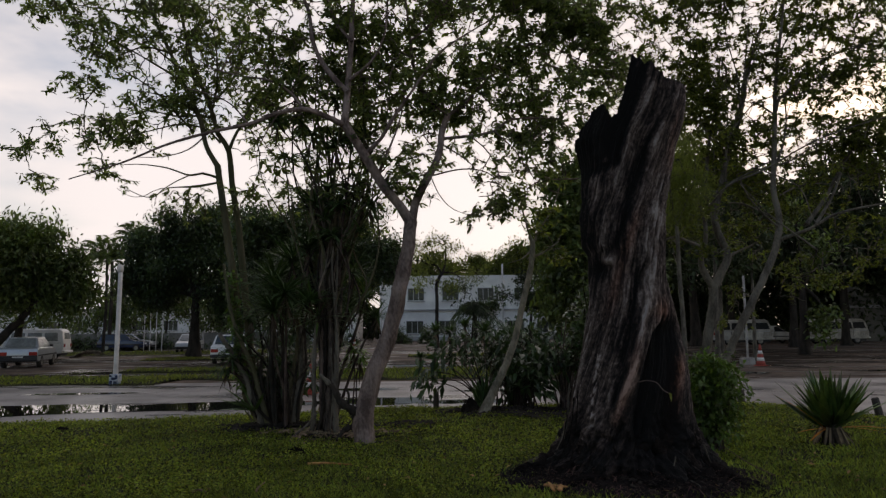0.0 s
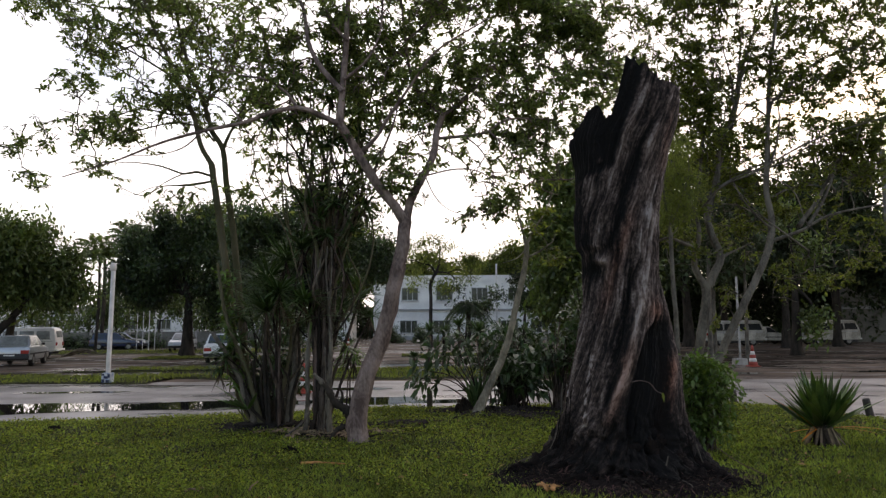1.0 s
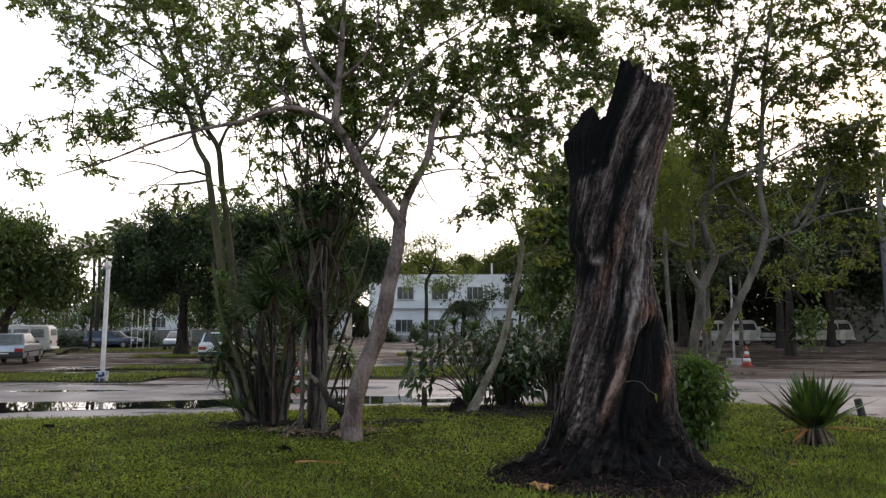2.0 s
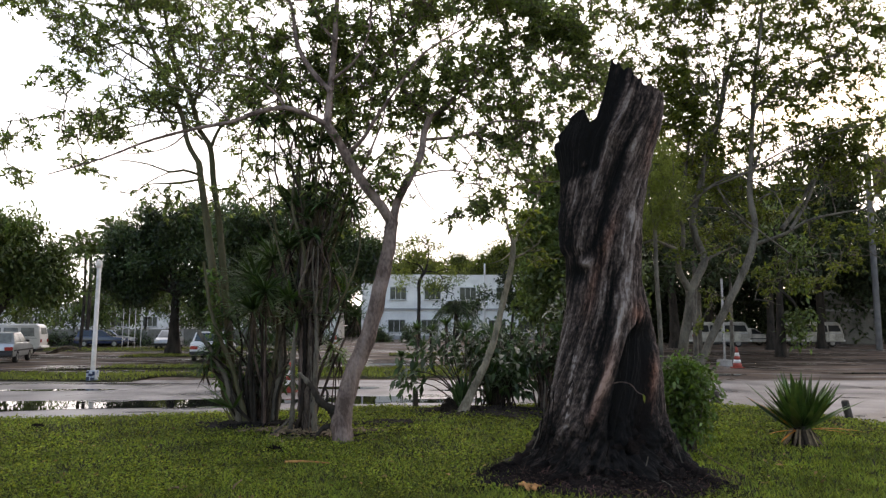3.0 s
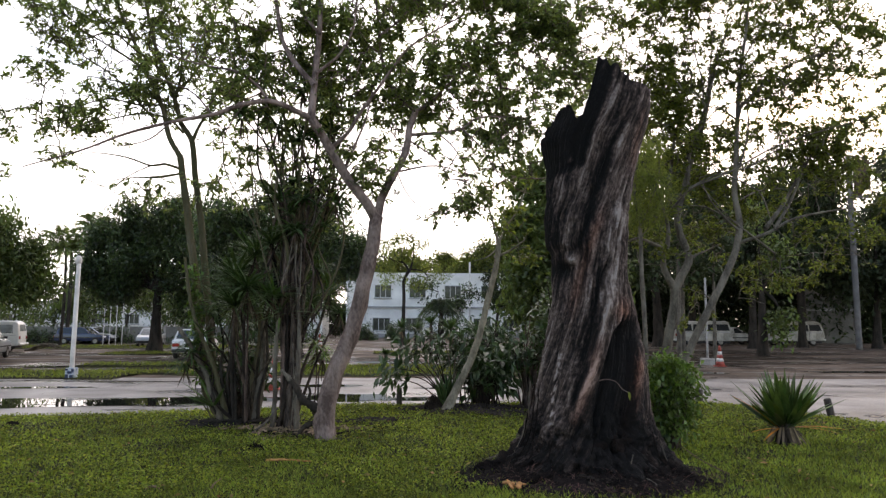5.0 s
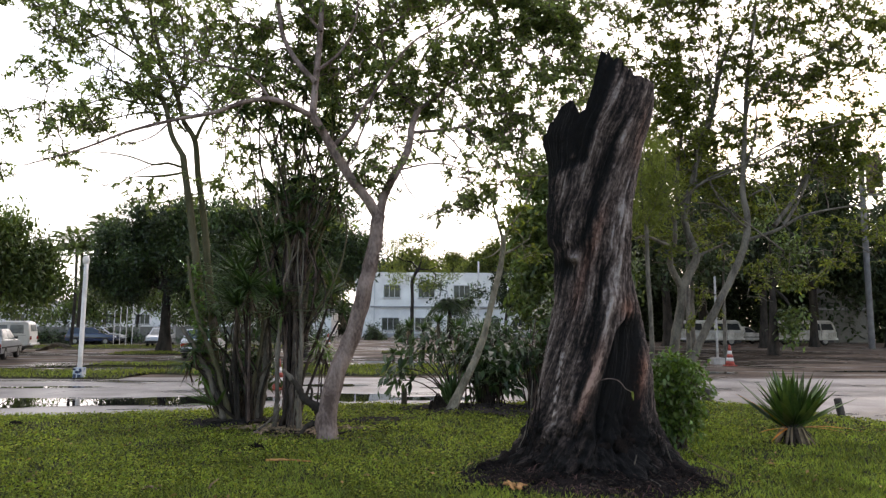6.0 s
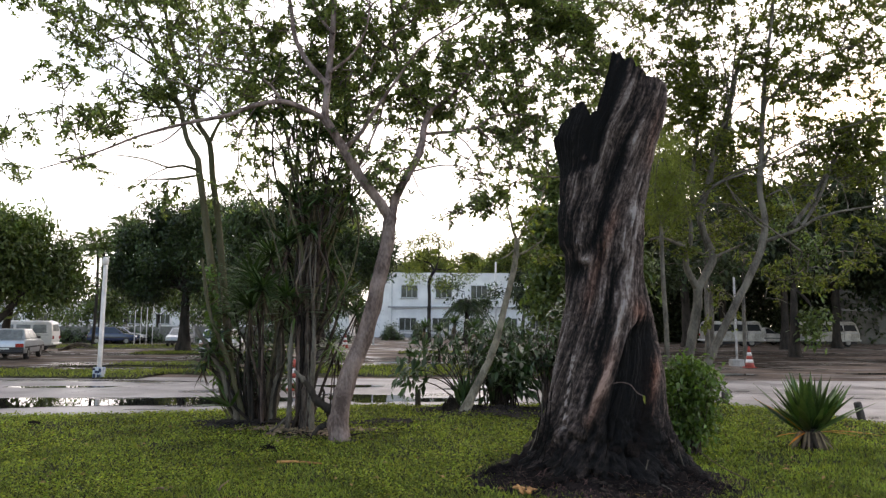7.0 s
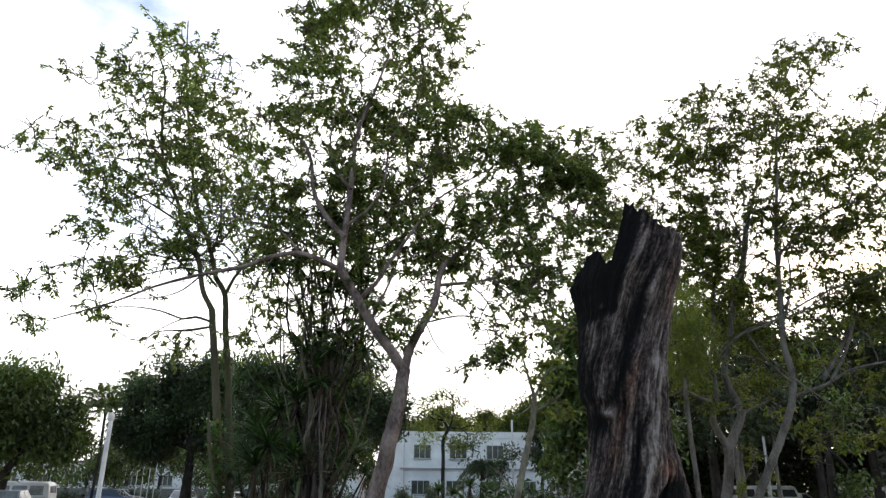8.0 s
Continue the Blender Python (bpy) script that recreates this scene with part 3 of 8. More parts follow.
def grow_tree(name, base, limbs, lobes, label, category="tree", seed=1, bark="bark_grey", leaf="leaf", leaf_len=0.11, leaf_wid=0.045,
              per=7, spread=0.12, twig=0.006, sides=8, flare=1.0, group="", reach=99.0, jitter=0.03, droop=0.2, side=0.12, spray=0.0):
    """A tree: limbs as (points, first radius, last radius) in metres from its foot; the first is the trunk.
    Tufts of leaves are scattered through the lobes, each joined by a twig to the nearest wood."""
    rng = np.random.default_rng(seed)
    top = thing(name, *base, label, category, group)
    wood, nodes, noder = Builder(), [], []
    for i, (pts, r0, r1) in enumerate(limbs):
        line = smooth_line(pts, 0.12 if sides > 6 else 0.4)
        t = np.linspace(0, 1, len(line))
        amp = min(r1, r0) * 0.35
        line = line + np.cumsum(rng.normal(size=line.shape) * amp * 0.12, 0) * np.minimum(1, 4 * t * (1 - t))[:, None]
        r = r0 + (r1 - r0) * t ** 0.8
        if i == 0 and flare:
            h = line[:, 2] - line[0, 2]
            r = r * (1 + 0.6 * flare * np.exp(-h / (2.0 * r0)))
        w = Builder()
        w.tube(line, r, sides if r0 > 0.03 else 5, 0.05, rng)
        w.done("limb" if i else "trunk", M[bark], top, True)
        nodes.append(line)
        noder.append(r)
    pts = np.vstack(nodes)
    # side branches first, then the tufts on them
    for q in cloud(rng, [(*lo[:6], max(1, lo[6] * side)) for lo in lobes]) * 1.0:
        d2 = np.sum((pts - q) ** 2, 1)
        k = int(np.argmin(d2))
        dist = math.sqrt(d2[k])
        if dist < 0.15 or dist > 4:
            continue
        m = 6
        t = np.linspace(0, 1, m + 1)[:, None]
        line = pts[k] + (q - pts[k]) * t + np.array([0, 0, 0.35 * rng.normal()]) * dist * 0.4 * t * (1 - t) + np.cumsum(rng.normal(size=(m + 1, 3)) * 0.035 * dist * (t > 0), 0)
        wood.tube(line, np.linspace(twig * (1.2 + min(1.7, 0.9 * dist)), twig * 0.6, m + 1), 5)
        pts = np.vstack([pts, line[1:]])
    tg = sprays(rng, lobes, spray) if spray else cloud(rng, lobes)
    order = np.argsort([np.min(np.sum((pts - q) ** 2, 1)) for q in tg])
    store = np.zeros((len(pts) + len(tg) * 5, 3))
    store[: len(pts)] = pts
    n = len(pts)
    lv, ld = [], []
    for j in order:
        q = tg[j]
        d2 = np.sum((store[:n] - q) ** 2, 1)
        k = int(np.argmin(d2))
        dist = math.sqrt(d2[k])
        if dist < reach:
            a = store[k]
            m = 4 if dist > 0.25 else 2
            t = np.linspace(0, 1, m + 1)[:, None]
            sag = np.array([0, 0, 1.0]) * dist * 0.10 * rng.normal()
            line = a + (q - a) * t + sag * 4 * t * (1 - t) + rng.normal(size=(m + 1, 3)) * jitter * np.minimum(dist, 1) * (t > 0)
            r0 = twig * (1 + min(2.0, 1.3 * dist))
            wood.tube(line, np.linspace(r0, twig * 0.5, m + 1), 4)
            store[n: n + m] = line[1:]
            n += m
            q = line[-1]
            way = line[-1] - line[-2]
        else:
            way = rng.normal(size=3)
        way = way / (np.linalg.norm(way) + 1e-9)
        c = per + int(rng.integers(-2, 3))
        if spray:
            # leaves stand round the twig's last stretch, most of them near level
            lv.append(q - way * rng.random((c, 1)) ** 1.5 * spread * 1.6 + rng.normal(size=(c, 3)) * spread * 0.08)
            ld.append(way * 0.55 + rng.normal(size=(c, 3)) * (0.9, 0.9, 0.40) + (0, 0, -droop))
        else:
            lv.append(q + rng.normal(size=(c, 3)) * spread * 0.5 - way * rng.random((c, 1)) * spread * 1.5)
            ld.append(way * 0.6 + rng.normal(size=(c, 3)) * 0.9 + (0, 0, -droop))
    tagged(wood.done("twig_growth", M[bark], top, True), kind="stuff")
    lv, ld = np.vstack(lv), np.vstack(ld)
    crown = Builder()
    crown.leaves(lv, ld, leaf_len * rng.uniform(0.6, 1.25, len(lv)), leaf_wid * rng.uniform(0.7, 1.2, len(lv)), rng=rng, oval=leaf_wid > 0.02)
    crown.done("crown", M[leaf], top)
    return top

# ---- ground ----
def gz(x, y):
    """Height of the paved ground: near level, tilting a little far off."""
    k = np.clip((np.asarray(y, float) - 20) / 25, 0, 1)
    return -0.15 + k * k * (3 - 2 * k) * np.clip(0.006 * np.asarray(x, float), -0.18, 0.15)


EDGE_X = (-60, -30, -7.1, -4.5, -1.1, 2.4, 5.4, 6.0, 6.4, 6.8, 7.6, 9.5, 11, 12)
EDGE_Y = (-4, 5.6, 12.2, 12.9, 14.1, 14.4, 15.1, 14.9, 14.3, 13.2, 11.6, 7, 0, -8)


def lawn_edge(x):
    return np.interp(x, EDGE_X, EDGE_Y)


def lawn_z(x, y):
    x, y = np.asarray(x, float), np.asarray(y, float)
    d = np.clip((lawn_edge(x) - y) / 1.2, 0, 1)
    return -0.06 + 0.06 * d + 0.02 * np.sin(0.9 * x + 1.3) * np.sin(0.7 * y) + 0.012 * np.sin(2.3 * x - 1.1 * y)


def sheet(name, xs, ys, height, material, kind="structure", label="", category=""):
    gx, gy = np.meshgrid(xs, ys, indexing="ij")
    v = np.stack([gx, gy, height(gx, gy)], -1).reshape(-1, 3)
    nx, ny = len(xs), len(ys)
    i, j = np.meshgrid(np.arange(nx - 1), np.arange(ny - 1), indexing="ij")
    a = (i * ny + j).ravel()
    q = np.stack([a, a + ny, a + ny + 1, a + 1], -1)
    b = Builder()
    b.add(v, None, q)
    return tagged(b.done(name, material, None, True), label, category, "", kind)


far = np.concatenate([-np.geomspace(2500, 70, 10), np.linspace(-60, 60, 61), np.geomspace(70, 2500, 10)])
sheet("ground", far, far, lambda x, y: gz(x, y), M["parking"], label="worn damp asphalt of a broad car park", category="ground")

road_x = np.linspace(-60, 60, 121)
sheet("road", road_x, np.linspace(-10, 22.0, 33), lambda x, y: gz(x, y) + 0.008, M["asphalt"], label="pale worn wet asphalt road", category="road")

# the lawn: an island with a soft edge
lx = np.unique(np.concatenate([np.linspace(-60, -12, 25), np.linspace(-12, 12, 121)]))
ls = np.concatenate([np.linspace(0, 0.6, 20), np.linspace(0.62, 1.0, 40)])
gx = np.repeat(lx[:, None], len(ls), 1)
gy = -10 + (lawn_edge(lx)[:, None] + 10) * ls[None]
lv = np.stack([gx, gy, lawn_z(gx, gy)], -1)
skirt = lv[:, -1:].copy()
skirt[..., 2] = -0.3
lv = np.concatenate([lv, skirt], 1)
nj = lv.shape[1]
i, j = np.meshgrid(np.arange(len(lx) - 1), np.arange(nj - 1), indexing="ij")
a = (i * nj + j).ravel()
lb = Builder()
lb.add(lv.reshape(-1, 3), None, np.stack([a, a + nj, a + nj + 1, a + 1], -1))
tagged(lb.done("lawn_ground", M["grass_soil"], None, True), "mown lawn island of grass and clover over dark soil", "lawn", "", "structure")

# kerb: flat concrete edging in lengths
kx = np.concatenate([np.arange(-30, 5.4, 1.0), [5.4, 6.0, 6.4, 6.8, 7.6, 8.5, 9.5, 10.2, 11.0]])
kp = np.stack([kx, lawn_edge(kx)], -1)
kerb = tagged(new("kerb"), "flat worn concrete kerb round the lawn", "kerb", "", "structure")
rk = random.Random(5)
for p, q in zip(kp, kp[1:]):
    d = (q - p) / np.linalg.norm(q - p)
    nrm = np.array([-d[1], d[0]])
    p2, q2 = p + d * 0.004, q - d * 0.004
    w = 0.42 if p[0] < 5 else 0.3
    z1 = -0.085 + rk.uniform(-0.006, 0.006)
    c = [p2 - nrm * 0.03, q2 - nrm * 0.03, q2 + nrm * w, p2 + nrm * w]
    v = [(*u, -0.3) for u in c] + [(*c[0], z1), (*c[1], z1), (*c[2], z1 - 0.03), (*c[3], z1 - 0.03)]
    mesh_object("kerb_length", v, [(3, 2, 1, 0), (4, 5, 6, 7), (0, 1, 5, 4), (1, 2, 6, 5), (2, 3, 7, 6), (3, 0, 4, 7)], M["concrete"], kerb)


def strip_of_grass(name, x0, x1, y0, y1, seed, label):
    """A low verge with ragged edges and tufts."""
    rng = np.random.default_rng(seed)
    xs = np.linspace(x0, x1, max(8, int((x1 - x0) / 0.5)))
    n0 = y0 + 0.35 * np.array([noise.noise((x * 0.4, seed, 0)) for x in xs]) + 0.15 * rng.normal(size=len(xs))
    n1 = y1 + 0.5 * np.array([noise.noise((x * 0.3, seed, 9)) for x in xs]) + 0.2 * rng.normal(size=len(xs))
    rows = []
    for t, h in ((0, -0.03), (0.06, 0.04), (0.5, 0.07), (0.94, 0.04), (1, -0.03)):
        y = n0 + (n1 - n0) * t
        rows.append(np.stack([xs, y, gz(xs, y) + 0.01 + h], -1))
    v = np.stack(rows, 1)
    i, j = np.meshgrid(np.arange(len(xs) - 1), np.arange(4), indexing="ij")
    a = (i * 5 + j).ravel()
    top = tagged(new(name), label, "grass verge", "", "structure")
    b = Builder()
    b.add(v.reshape(-1, 3), None, np.stack([a, a + 5, a + 6, a + 1], -1))
    b.done("verge_soil", M["grass_soil"], top, True)
    n = int(min(9000, (x1 - x0) * (y1 - y0) * 110))
    wx_ = rng.uniform(x0, x1, n)
    k = np.clip((wx_ - x0) / (x1 - x0) * (len(xs) - 1), 0, len(xs) - 1.001).astype(int)
    wy_ = n0[k] + (n1[k] - n0[k]) * rng.uniform(0.02, 0.98, n)
    g = Builder()
    d = rng.normal(size=(n, 3)) * 0.6 + (0, 0, 1.0)
    g.leaves(np.stack([wx_, wy_, gz(wx_, wy_) + 0.04], -1), d, rng.uniform(0.08, 0.2, n), 0.035, rng=rng)
    tagged(g.done("verge_grass", M["weed"], top), kind="stuff")


strip_of_grass("verge_1", -30, -8.7, 21.2, 24.6, 21, "strip of rough grass between road and car park")
strip_of_grass("verge_2", -6.0, 4.5, 22.6, 28.0, 22, "patchy grass verge beside the car park")
strip_of_grass("verge_3", -45, -8, 48.5, 56.5, 23, "long grass verge along the far fence")
strip_of_grass("verge_4", -17, -8.5, 39.0, 42.0, 24, "worn grass patch round a tree in the car park")


def puddle(name, cx, cy, rx, ry, seed, turn=0.0):
    """Standing rainwater: a flat film with a wavering outline."""
    n = 72
    v = [(0, 0, 0)]
    for k in range(n):
        a = 2 * math.pi * k / n
        f = 1 + 0.35 * noise.noise((1.6 * math.cos(a) + seed, 1.6 * math.sin(a), seed)) + 0.16 * noise.noise((5 * math.cos(a), 5 * math.sin(a), seed))
        v.append((rx * f * math.cos(a), ry * f * math.sin(a), 0))
    ob = mesh_object(name, v, [(0, 1 + k, 1 + (k + 1) % n) for k in range(n)], M["water"])
    ob.matrix_world = pose(cx, cy, float(gz(cx, cy)) + 0.012 + 0.004 * (seed % 3), 0, 0, turn)
    return tagged(ob, "still rain puddle on the worn road", "puddle", "rain puddles", "structure")


puddle("puddle", -9.6, 14.7, 3.3, 0.95, 1, 9)
puddle("puddle", -5.2, 15.5, 2.6, 0.75, 2, 13)
puddle("puddle", -1.35, 16.3, 0.95, 0.85, 3, 8)
puddle("puddle", 0.3, 16.0, 1.6, 0.35, 4, 5)
puddle("puddle", -2.2, 19.2, 0.9, 0.35, 5)
puddle("puddle", 1.6, 18.6, 1.2, 0.3, 6)
puddle("puddle", -9.5, 18.6, 1.6, 0.25, 7, 5)
puddle("puddle", -11.5, 27.5, 3.4, 0.5, 8)
puddle("puddle", -7.0, 30.5, 3.0, 0.8, 9)
puddle("puddle", 16.8, 25.2, 2.4, 0.35, 10)
puddle("puddle", 9.5, 24.5, 2.2, 0.5, 11)
puddle("puddle", -1.0, 31.0, 1.8, 0.5, 12)


def mud(cx, cy, rx, ry, seed, turn=0.0):
    """A film of wet mud with a ragged outline."""
    n = 90
    v = [(0, 0, 0.004)]
    for k in range(n):
        a = 2 * math.pi * k / n
        f = 1 + 0.5 * noise.noise((1.4 * math.cos(a) + seed, 1.4 * math.sin(a), seed)) + 0.3 * noise.noise((4 * math.cos(a), 4 * math.sin(a), seed)) + 0.15 * noise.noise((14 * math.cos(a), 14 * math.sin(a), seed))
        v.append((rx * f * math.cos(a), ry * f * math.sin(a), 0))
    ob = mesh_object("mud_patch", v, [(0, 1 + k, 1 + (k + 1) % n) for k in range(n)], M["mud"])
    ob.matrix_world = pose(cx, cy, float(gz(cx, cy)) + 0.004 + 0.0005 * seed, 0, 0, turn)
    return tagged(ob, "dark wet mud spread over worn paving", "mud", "mud patches", "structure")


mud(-13.5, 26.6, 6.0, 1.3, 1, 2)
mud(-8.0, 34.0, 7.0, 2.4, 2, 4)
mud(-19.0, 40.0, 6.0, 2.2, 3)
mud(-3.0, 33.5, 4.5, 1.6, 4)
mud(15.0, 31.5, 6.5, 1.5, 5, -3)
mud(21.0, 41.0, 9.0, 3.0, 6)
mud(10.5, 35.0, 4.0, 1.6, 7)
mud(19.0, 35.5, 9.0, 2.2, 9, -2)
mud(27.0, 33.0, 8.0, 2.0, 10)
mud(-12.0, 46.0, 8.0, 2.0, 8)


def crack(x0, y0, x1, y1, w, seed):
    """A dirt-filled crack that wanders across the paving."""
    n = 26
    v = []
    for k in range(n):
        t = k / (n - 1)
        o = 0.25 * noise.noise((4 * t, seed, 0)) + 0.08 * noise.noise((15 * t, seed, 3))
        x, y = x0 + (x1 - x0) * t, y0 + (y1 - y0) * t + o
        ww = w * (0.5 + abs(noise.noise((9 * t, seed, 7))))
        z = float(gz(x, y)) + 0.011
        v += [(x, y - ww, z), (x, y + ww, z)]
    ob = mesh_object("pavement_crack", v, [(2 * k, 2 * k + 2, 2 * k + 3, 2 * k + 1) for k in range(n - 1)], M["soil"])
    return tagged(ob, "dark dirt-filled crack in the paving", "crack", "paving cracks", "structure")


crack(-8.6, 17.0, -6.2, 21.8, 0.035, 1)
crack(-14.0, 21.0, -6.5, 20.6, 0.12, 2)
crack(-5.0, 19.0, 6.0, 21.5, 0.03, 3)
crack(8.0, 22.5, 22.0, 23.5, 0.06, 4)
crack(13.0, 26.8, 30.0, 28.5, 0.10, 5)
crack(-16.0, 30.0, -3.0, 29.0, 0.06, 6)
crack(-20.0, 37.5, -4.0, 38.5, 0.12, 7)
crack(7.6, 18.0, 18.0, 17.2, 0.03, 8)
strip_of_grass("verge_5", -12.8, -8.0, 27.6, 29.4, 25, "thin patch of weeds on the car park")
strip_of_grass("verge_6", -9.5, -6.4, 23.0, 24.6, 26, "thin patch of weeds beside the road")
strip_of_grass("verge_7", -2.0, 5.0, 40.0, 42.0, 28, "thin patch of weeds on the car park")

# ---- trees on the lawn ----
limbs, lobes = [], []
limbs.append(([(-0.02, 0, 0.01), (-0.04, 0.03, 0.35), (0.08, 0.07, 0.88), (0.3, 0.1, 1.45), (0.43, 0.13, 2.03), (0.55, 0.17, 2.62), (0.6, 0.2, 3.07)], 0.140, 0.090))
limbs.append(([(0.6, 0.2, 3.03), (0.45, 0.14, 3.27), (0.24, 0.08, 3.52), (0.11, 0.02, 3.73), (-0.09, -0.04, 4.07), (-0.31, -0.1, 4.4)], 0.077, 0.059))
limbs.append(([(-0.29, -0.1, 4.38), (-0.56, -0.22, 4.49), (-0.84, -0.35, 4.55), (-1.15, -0.48, 4.46), (-1.52, -0.6, 4.27), (-1.98, -0.72, 4.13), (-2.5, -0.85, 3.93), (-2.99, -0.98, 3.67), (-3.6, -1.1, 3.43)], 0.043, 0.007))
limbs.append(([(-0.31, -0.1, 4.38), (-0.29, -0.05, 4.9), (-0.25, 0, 5.58), (-0.24, 0.05, 6.19), (-0.19, 0.1, 6.73), (0.03, 0.15, 7.46), (0.22, 0.2, 8.12)], 0.055, 0.016))
limbs.append(([(-0.28, -0.1, 4.87), (-0.59, 0.02, 5.25), (-0.81, 0.14, 5.68), (-0.93, 0.26, 6.29), (-1.16, 0.38, 6.7), (-1.62, 0.5, 7.07)], 0.043, 0.017))
limbs.append(([(0.6, 0.2, 3.04), (0.68, 0.3, 3.41), (0.81, 0.4, 3.7), (0.99, 0.5, 4.1), (1.05, 0.6, 4.49), (1.15, 0.7, 4.78)], 0.065, 0.047))
limbs.append(([(1.15, 0.7, 4.78), (0.91, 0.78, 5.01), (0.7, 0.87, 5.33), (0.59, 0.95, 5.81), (0.53, 1.03, 6.4), (0.47, 1.12, 7.3), (0.72, 1.2, 8.32)], 0.034, 0.011))
limbs.append(([(1.15, 0.7, 4.78), (1.39, 0.85, 4.99), (1.61, 1, 5.29), (1.92, 1.15, 5.63), (2.21, 1.3, 6.07)], 0.030, 0.009))
limbs.append(([(1.03, 0.6, 4.38), (1.47, 0.66, 4.44), (1.85, 0.72, 4.53), (2.09, 0.78, 4.72), (2.47, 0.84, 4.77), (2.91, 0.9, 4.77)], 0.030, 0.011))
limbs.append(([(0.83, 0.5, 3.78), (1.34, 0.37, 3.86), (1.71, 0.23, 3.77), (1.94, 0.1, 3.5)], 0.017, 0.006))
limbs.append(([(-0.04, 0.1, 4.04), (0.19, 0, 4.23), (0.37, -0.1, 4.5), (0.67, -0.2, 4.9), (0.98, -0.3, 5.32), (1.32, -0.4, 5.54), (1.78, -0.5, 5.77)], 0.032, 0.009))
limbs.append(([(0.14, 0, 3.69), (0.3, 0.17, 4.15), (0.44, 0.33, 4.62), (0.5, 0.5, 5.1)], 0.024, 0.008))
limbs.append(([(-0.9, -0.1, 4.63), (-1.11, 0, 4.91), (-1.44, 0.1, 5.13), (-1.84, 0.2, 5.23), (-2.29, 0.3, 5.38), (-2.66, 0.4, 5.61)], 0.024, 0.008))
limbs.append(([(0.86, 0.4, 3.82), (1.01, 0.43, 3.49), (1.22, 0.47, 3.28), (1.6, 0.5, 3.16)], 0.011, 0.004))
limbs.append(([(-0.22, -0.1, 5.62), (-0.5, 0.07, 6.03), (-0.64, 0.23, 6.63), (-0.59, 0.4, 7.43)], 0.024, 0.008))
limbs.append(([(-0.26, -0.1, 5.05), (0.05, 0, 5.38), (0.23, 0.1, 5.84), (0.29, 0.2, 6.53), (0.53, 0.3, 7.12)], 0.024, 0.008))
limbs.append(([(-0.18, 0, 6.68), (-0.47, 0.2, 7.31), (-0.6, 0.4, 7.97)], 0.016, 0.006))
limbs.append(([(0.58, 0.7, 5.98), (0.9, 0.83, 6.31), (1.2, 0.97, 6.85), (1.46, 1.1, 7.58)], 0.021, 0.007))
limbs.append(([(0.6, 0.8, 5.71), (0.35, 0.65, 5.87), (0.19, 0.5, 6.24)], 0.017, 0.006))
limbs.append(([(1.84, 0.5, 4.46), (2.12, 0.4, 4.15), (2.32, 0.3, 3.79), (2.51, 0.2, 3.53)], 0.017, 0.005))
limbs.append(([(1.47, 0.6, 4.43), (1.72, 0.53, 4.18), (1.88, 0.47, 3.83), (1.85, 0.4, 3.39)], 0.015, 0.005))
limbs.append(([(1.6, 0.8, 5.22), (1.82, 0.9, 5.03), (2.18, 1, 5.03), (2.63, 1.1, 5.15)], 0.015, 0.005))
limbs.append(([(-1.64, -0.2, 4.39), (-1.92, -0.1, 4.71), (-2.28, 0, 4.9), (-2.64, 0.1, 5.02)], 0.016, 0.006))
limbs.append(([(-2.14, -0.3, 4.26), (-2.39, -0.4, 3.98), (-2.72, -0.5, 3.86), (-3.04, -0.6, 3.83)], 0.014, 0.004))
limbs.append(([(-1.22, -0.2, 4.55), (-1.43, -0.1, 4.27), (-1.57, 0, 4), (-1.55, 0.1, 3.72)], 0.012, 0.004))
limbs.append(([(2.17, 0.9, 5.9), (2.63, 1, 6.04), (3.09, 1.1, 5.9), (3.64, 1.2, 5.66)], 0.017, 0.007))
# lobes set back along the camera's line of sight, so limbs stay in view
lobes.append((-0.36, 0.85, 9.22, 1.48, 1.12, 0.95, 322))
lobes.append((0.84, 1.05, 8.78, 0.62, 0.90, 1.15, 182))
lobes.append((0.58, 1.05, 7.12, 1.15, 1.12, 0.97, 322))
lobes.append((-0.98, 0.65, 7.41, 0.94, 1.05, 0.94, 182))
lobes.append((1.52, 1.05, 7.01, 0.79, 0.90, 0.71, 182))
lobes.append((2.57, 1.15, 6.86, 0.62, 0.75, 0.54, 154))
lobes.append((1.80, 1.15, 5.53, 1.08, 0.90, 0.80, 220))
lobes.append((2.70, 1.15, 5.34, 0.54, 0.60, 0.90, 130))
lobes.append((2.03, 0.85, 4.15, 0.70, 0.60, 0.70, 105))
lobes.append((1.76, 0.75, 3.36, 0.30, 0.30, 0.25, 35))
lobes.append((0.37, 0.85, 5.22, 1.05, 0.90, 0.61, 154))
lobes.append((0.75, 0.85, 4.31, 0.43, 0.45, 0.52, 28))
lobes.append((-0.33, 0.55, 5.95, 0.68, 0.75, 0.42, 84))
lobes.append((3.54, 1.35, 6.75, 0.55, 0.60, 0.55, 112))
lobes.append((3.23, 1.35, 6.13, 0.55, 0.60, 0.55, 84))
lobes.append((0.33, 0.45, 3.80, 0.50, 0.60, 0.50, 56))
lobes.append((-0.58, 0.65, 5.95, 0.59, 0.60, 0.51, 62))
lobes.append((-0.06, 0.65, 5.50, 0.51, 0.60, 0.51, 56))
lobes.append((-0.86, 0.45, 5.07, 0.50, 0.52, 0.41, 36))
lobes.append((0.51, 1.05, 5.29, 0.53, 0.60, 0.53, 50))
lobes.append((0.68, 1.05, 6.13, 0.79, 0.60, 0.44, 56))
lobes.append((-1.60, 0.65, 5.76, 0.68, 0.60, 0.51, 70))
